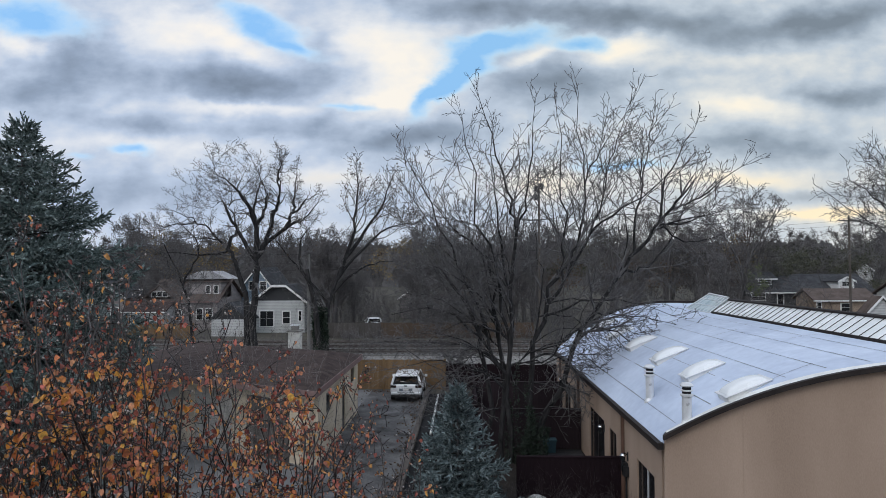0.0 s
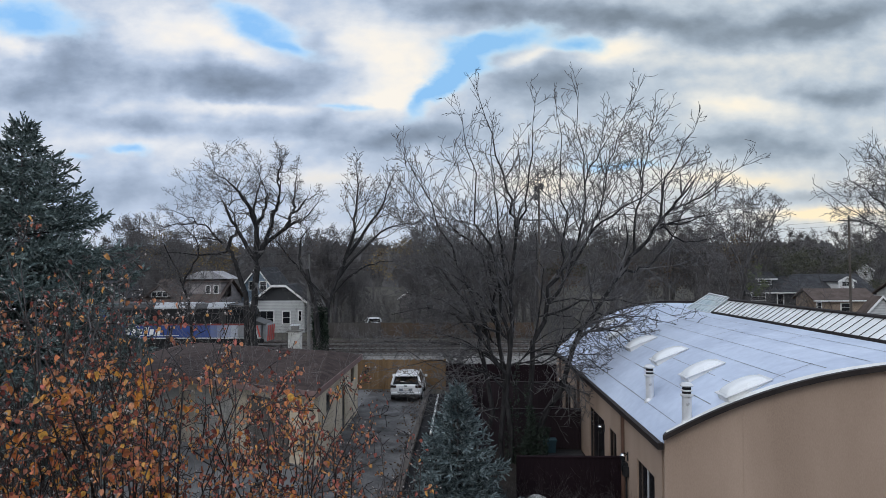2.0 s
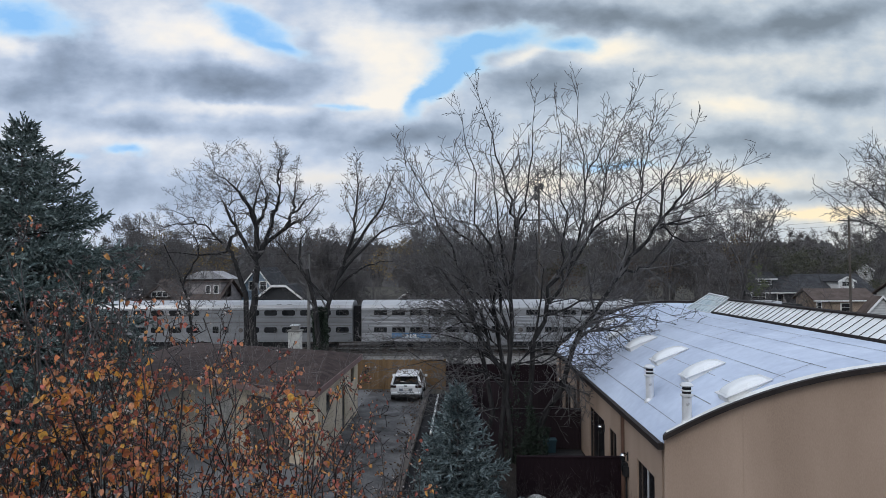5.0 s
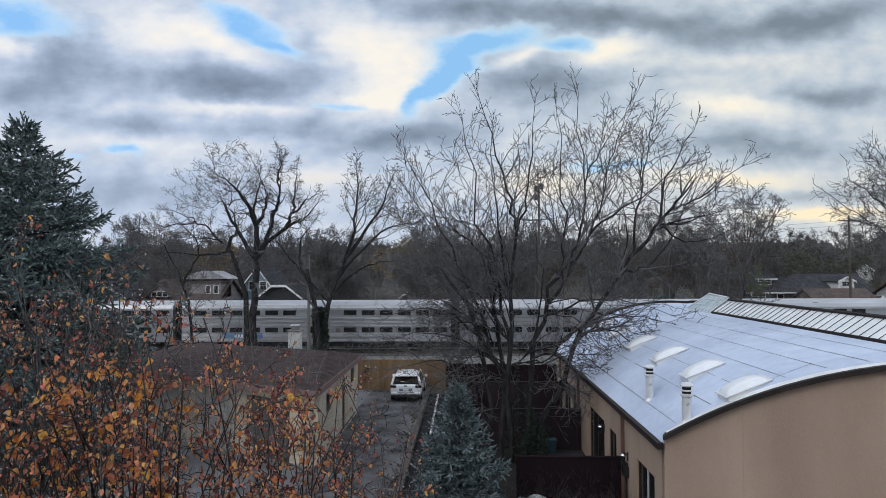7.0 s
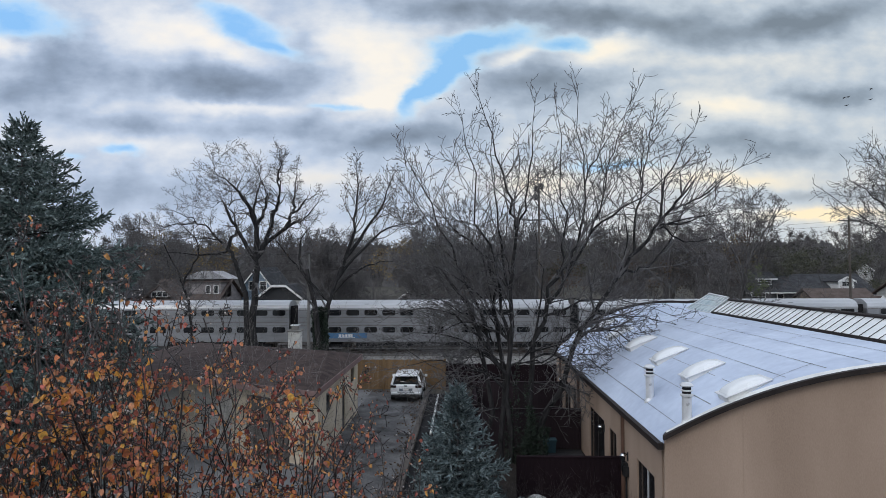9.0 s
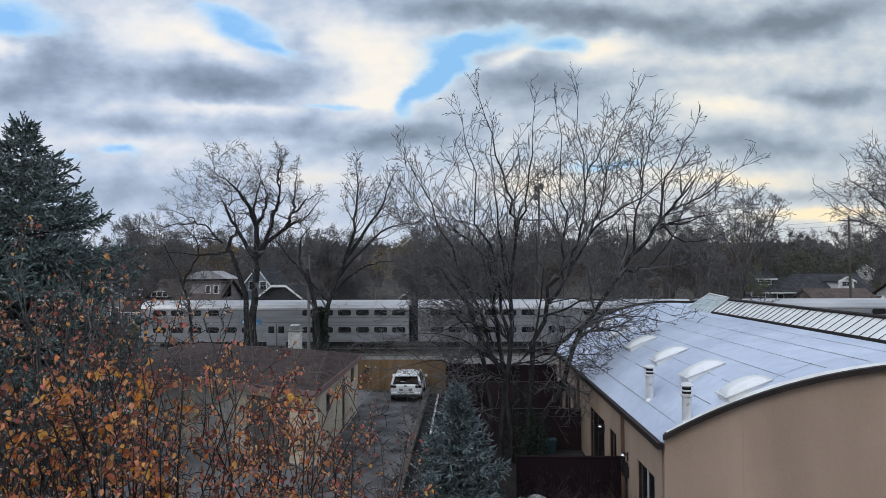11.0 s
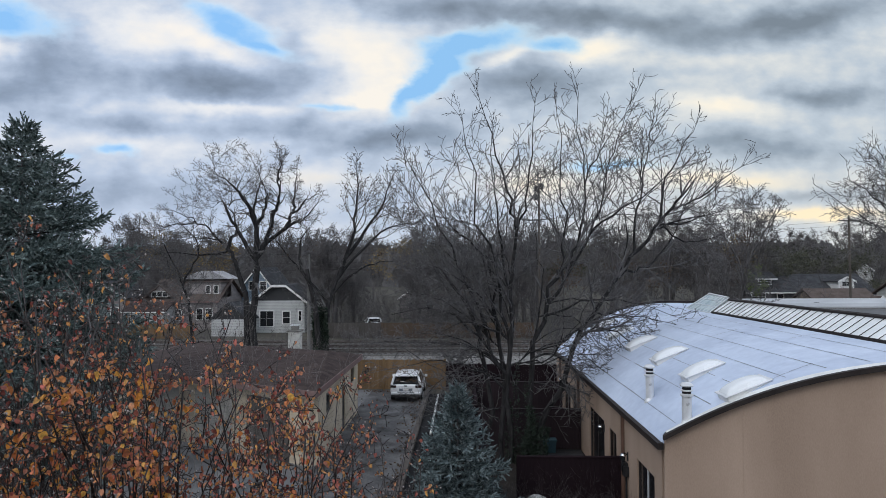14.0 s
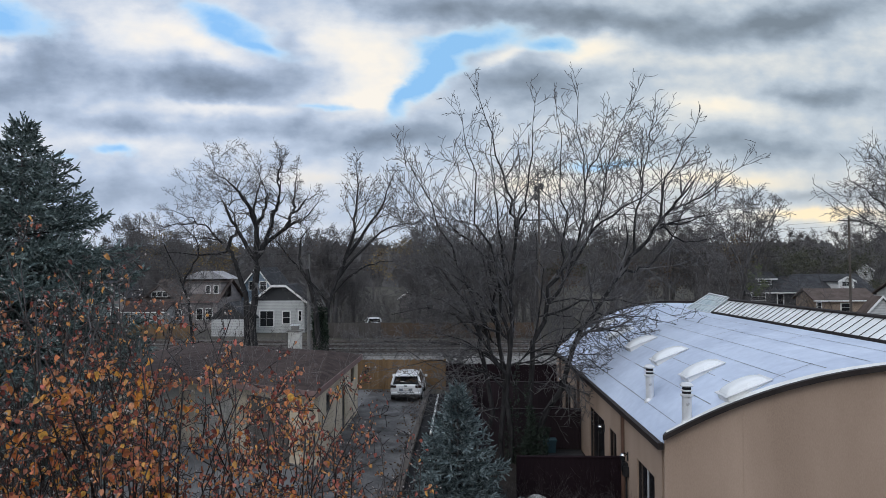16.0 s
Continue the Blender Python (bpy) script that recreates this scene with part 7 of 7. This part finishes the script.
gable_house("house", -52.0, 92.0, 0, 8.0, 9.0, 4.2, 6.4, SIDING_MAUVE, SHINGLE_GREY, "mauve house half hidden behind the spruce", [(1.5, 5.3, 0.9, 1.2), (2.5, 2.0, 1.0, 1.4)])
gable_house("house", 44.9, 96.0, 0, 8.0, 10.0, 4.5, 6.6, SIDING_DARK, SHINGLE_GREY, "charcoal bungalow with white windows and a dark roof", [(-2.5, 3.8, 1.9, 1.0), (0.6, 3.3, 0.8, 1.7)], along=True)
gable_house("dormer", 43.4, 96.2, 0, 2.3, 3.0, 6.5, 7.2, SIDING_DARK, SHINGLE_GREY, "small dark dormer with white windows", [(0, 5.95, 1.7, 0.75)], along=True)
gable_house("house", 50.0, 88.0, 0, 7.6, 5.0, 3.75, 4.95, BRICK_TAN, SHINGLE_TAUPE, "tan brick ranch house with a low brown roof", [(0.15, 2.7, 1.2, 0.95), (-3.3, 2.85, 0.5, 0.9), (3.5, 2.7, 1.0, 0.8)], along=True)
gable_house("house", 60.7, 108.0, 0, 11.5, 12.0, 3.6, 6.7, SIDING_WHITE, SHINGLE_GREY, "low house with a broad charcoal roof", [], along=True)
gable_house("dormer", 61.4, 107.4, 0, 2.4, 4.0, 5.7, 6.35, PAINT_WHITE, SHINGLE_GREY, "white arched dormer on the charcoal roof", [(0, 5.3, 1.4, 0.6)], over=0.25)
gable_house("house", 49.2, 79.0, 0, 3.6, 1.6, 2.5, 4.4, SIDING_WHITE, SHINGLE_TAUPE, "small pale grey gable with white trim", [], over=0.25)
gable_house("house", 90.0, 150.0, -31, 3.0, 3.2, 7.3, 8.6, SIDING_WHITE, SHINGLE_LIGHT, "distant white gabled house", [(0, 6.6, 0.8, 0.8)], over=0.25)
gable_house("house", 63.2, 90.0, 0, 7.0, 7.0, 4.3, 6.0, SIDING_GREY, SHINGLE_TAUPE, "pale house with a brown roof", [(-1.6, 3.2, 1.4, 1.2)], along=True)


# ---- chimney, poles, wires ----
ch = thing("chimney", pose(-9.5, 36.9, 3.2), "white painted brick chimney with a metal cap", "chimney")
for k in range(8):
    part("brick_course", box(-0.36 + 0.004 * (k % 2), -0.36, 0.17 * k, 0.36, 0.36, 0.17 * k + 0.16, bevel=0.01), BRICK_WHITE, ch)
part("coping", box(-0.43, -0.43, 1.36, 0.43, 0.43, 1.46, bevel=0.02), CONCRETE, ch)
part("flue", box(-0.2, -0.2, 1.46, 0.2, 0.2, 1.72, bevel=0.02), CONCRETE, ch)
part("flue_cap", box(-0.26, -0.26, 1.72, 0.26, 0.26, 1.77), GALV, ch)
for ob in ch.children:
    ob.data.transform(Matrix.Scale(0.9, 4))


def utility_pole(x, y, h, material, label, arms=1, cans=False):
    p = thing("utility_pole", pose(x, y, 0), label, "utility pole", "utility poles")
    part("pole", tube([(0, 0, -0.3), (0, 0, h)], [0.17, 0.11], 8), material, p)
    for k in range(arms):
        a = part("crossarm", box(-1.2, -0.07, h - 0.55 - 0.9 * k, 1.2, 0.07, h - 0.43 - 0.9 * k), material, p)
        for dx in (-1.1, -0.6, 0.6, 1.1):
            part("insulator", lathe([(0.05, 0), (0.08, 0.05), (0.04, 0.18)], 8, at=(dx, 0, h - 0.43 - 0.9 * k)), PAINT_WHITE, a)
    if cans:
        for dx, z in ((-0.35, h - 0.9), (0.35, h - 0.7), (-0.35, h - 1.9)):
            part("transformer", lathe([(0.17, 0), (0.19, 0.1), (0.19, 0.6), (0.1, 0.68)], 10, at=(dx, 0, z)), VENT_CAP, p)
    return p


utility_pole(8.6, 74.5, 17.6, POLE_WOOD, "tall dark wooden pole with brackets", arms=0, cans=True)
utility_pole(45.9, 79.5, 14.0, POLE_WOOD, "brown wooden pole with one crossarm", arms=1)
utility_pole(-14.2, 60.0, 9.4, POLE_GREY, "pale weathered pole beside the railway", arms=0)


def wire(a, b, sag, r=0.014):
    pts = []
    for i in range(13):
        q = i / 12
        p = Vector(a).lerp(Vector(b), q)
        p.z -= sag * 4 * q * (1 - q)
        pts.append(p)
    ob = part("overhead_wire", tube(pts, r, 3), BLACK)
    tagged(ob, "thin black overhead wire between poles", "wire", "overhead wires")


for z in (13.55, 13.0):
    wire((45.9, 79.5, z), (140, 79.5, z), 1.2)
    wire((8.6, 74.5, z), (45.9, 79.5, z), 0.9)
for z in (10.0, 9.0, 8.2):
    wire((-80, 74.5, z + 0.4), (8.6, 74.5, z), 0.5)
wire((45.9, 79.5, 9.0), (5, 90, 12.4), 0.6)


# ---- birds ----
def bird(k):
    b = thing("starling", pose(0, 0, 0), "small dark bird in flight", "bird", "flock of birds")
    part("body", lathe([(0.004, -0.11), (0.03, -0.07), (0.042, 0.0), (0.03, 0.06), (0.02, 0.085), (0.004, 0.12)], 8), BIRD, b).matrix_basis = pose(0, 0, 0, 0, 90, 0)
    part("tail", prism([(-0.18, -0.035), (-0.18, 0.035), (-0.09, 0.015), (-0.09, -0.015)], -0.004, 0.004), BIRD, b).matrix_basis = pose(0, 0, 0, 90, 0, 0)
    wings = []
    for sg in (-1, 1):
        w = part("wing", prism([(-0.06, 0.0), (0.06, 0.0), (0.05, 0.09), (-0.02, 0.20), (-0.05, 0.12)] if sg > 0 else [(-0.06, 0.0), (-0.05, -0.12), (-0.02, -0.20), (0.05, -0.09), (0.06, 0.0)], -0.004, 0.004), BIRD, b)
        wings.append((sg, w))
    for ob in b.children:
        ob.data.transform(Matrix.Scale(0.62, 4))
    return b, wings


flock = [bird(k) for k in range(13)]


# ---- everything that moves ----
RUN = [(0, -69.2), (1.5, -44.0), (2.4, -28.71), (3.5, -10.13), (4.2, 2.2), (5.6, 26.9), (7.0, 51.9), (7.6, 62.8), (9.0, 89.35), (11.3, 132.7), (11.5, 136.5), (13.5, 174.3), (16, 221.7)]


def motions():
    drift = lambda t: pose(-1.22 * t * math.cos(radians(1.77)), -1.22 * t * math.sin(radians(1.77)), 7.85, 0, 0, 1.77)
    walk(sky, [(0, drift(0)), (8, drift(8)), (16, drift(16))])
    walk(loco, [(t, pose(x + 0.12, TRACK_Y, RAIL_Z)) for t, x in RUN])
    for k, c in enumerate(fleet):
        walk(c, [(t, pose(x - 0.42 - PITCH * k, TRACK_Y, RAIL_Z)) for t, x in RUN])
    rng = random.Random(12)
    for k, (b, wings) in enumerate(flock):
        dx, dy, dz = rng.uniform(-2.4, 1.8), rng.uniform(-0.9, 0.9), rng.uniform(-0.5, 0.5)
        rise = lambda t: float(np.interp(t, (0, 6.9, 7.5, 8.0, 8.5, 9.0, 16), (11.4, 11.6, 12.62, 14.3, 15.35, 16.0, 18.0)))
        at = lambda t: pose(-6.5 + 19.3 * (t - 7.5) + dx * max(0.5, 0.6 + 0.9 * (min(t, 9.5) - 7.5)), 16 + 10 * (t - 7.5) + dy, rise(t) + dz, 0, 0, 27)
        walk(b, [(t, at(t)) for t in (0, 4, 6.9, 7.2, 7.5, 8.0, 8.5, 9.0, 10, 13, 16)])
        beat, phase = 0.2, rng.random() * 0.2
        for sg, w in wings:
            rows = [(0, pose(0, 0, 0, 90))]
            for i in range(24):
                rows.append((7.1 + phase * 0.5 + i * beat / 2, pose(0, 0, 0, 90 + sg * (38 if i % 2 else -25))))
            rows.append((16, pose(0, 0, 0, 90)))
            walk(w, rows)


motions()
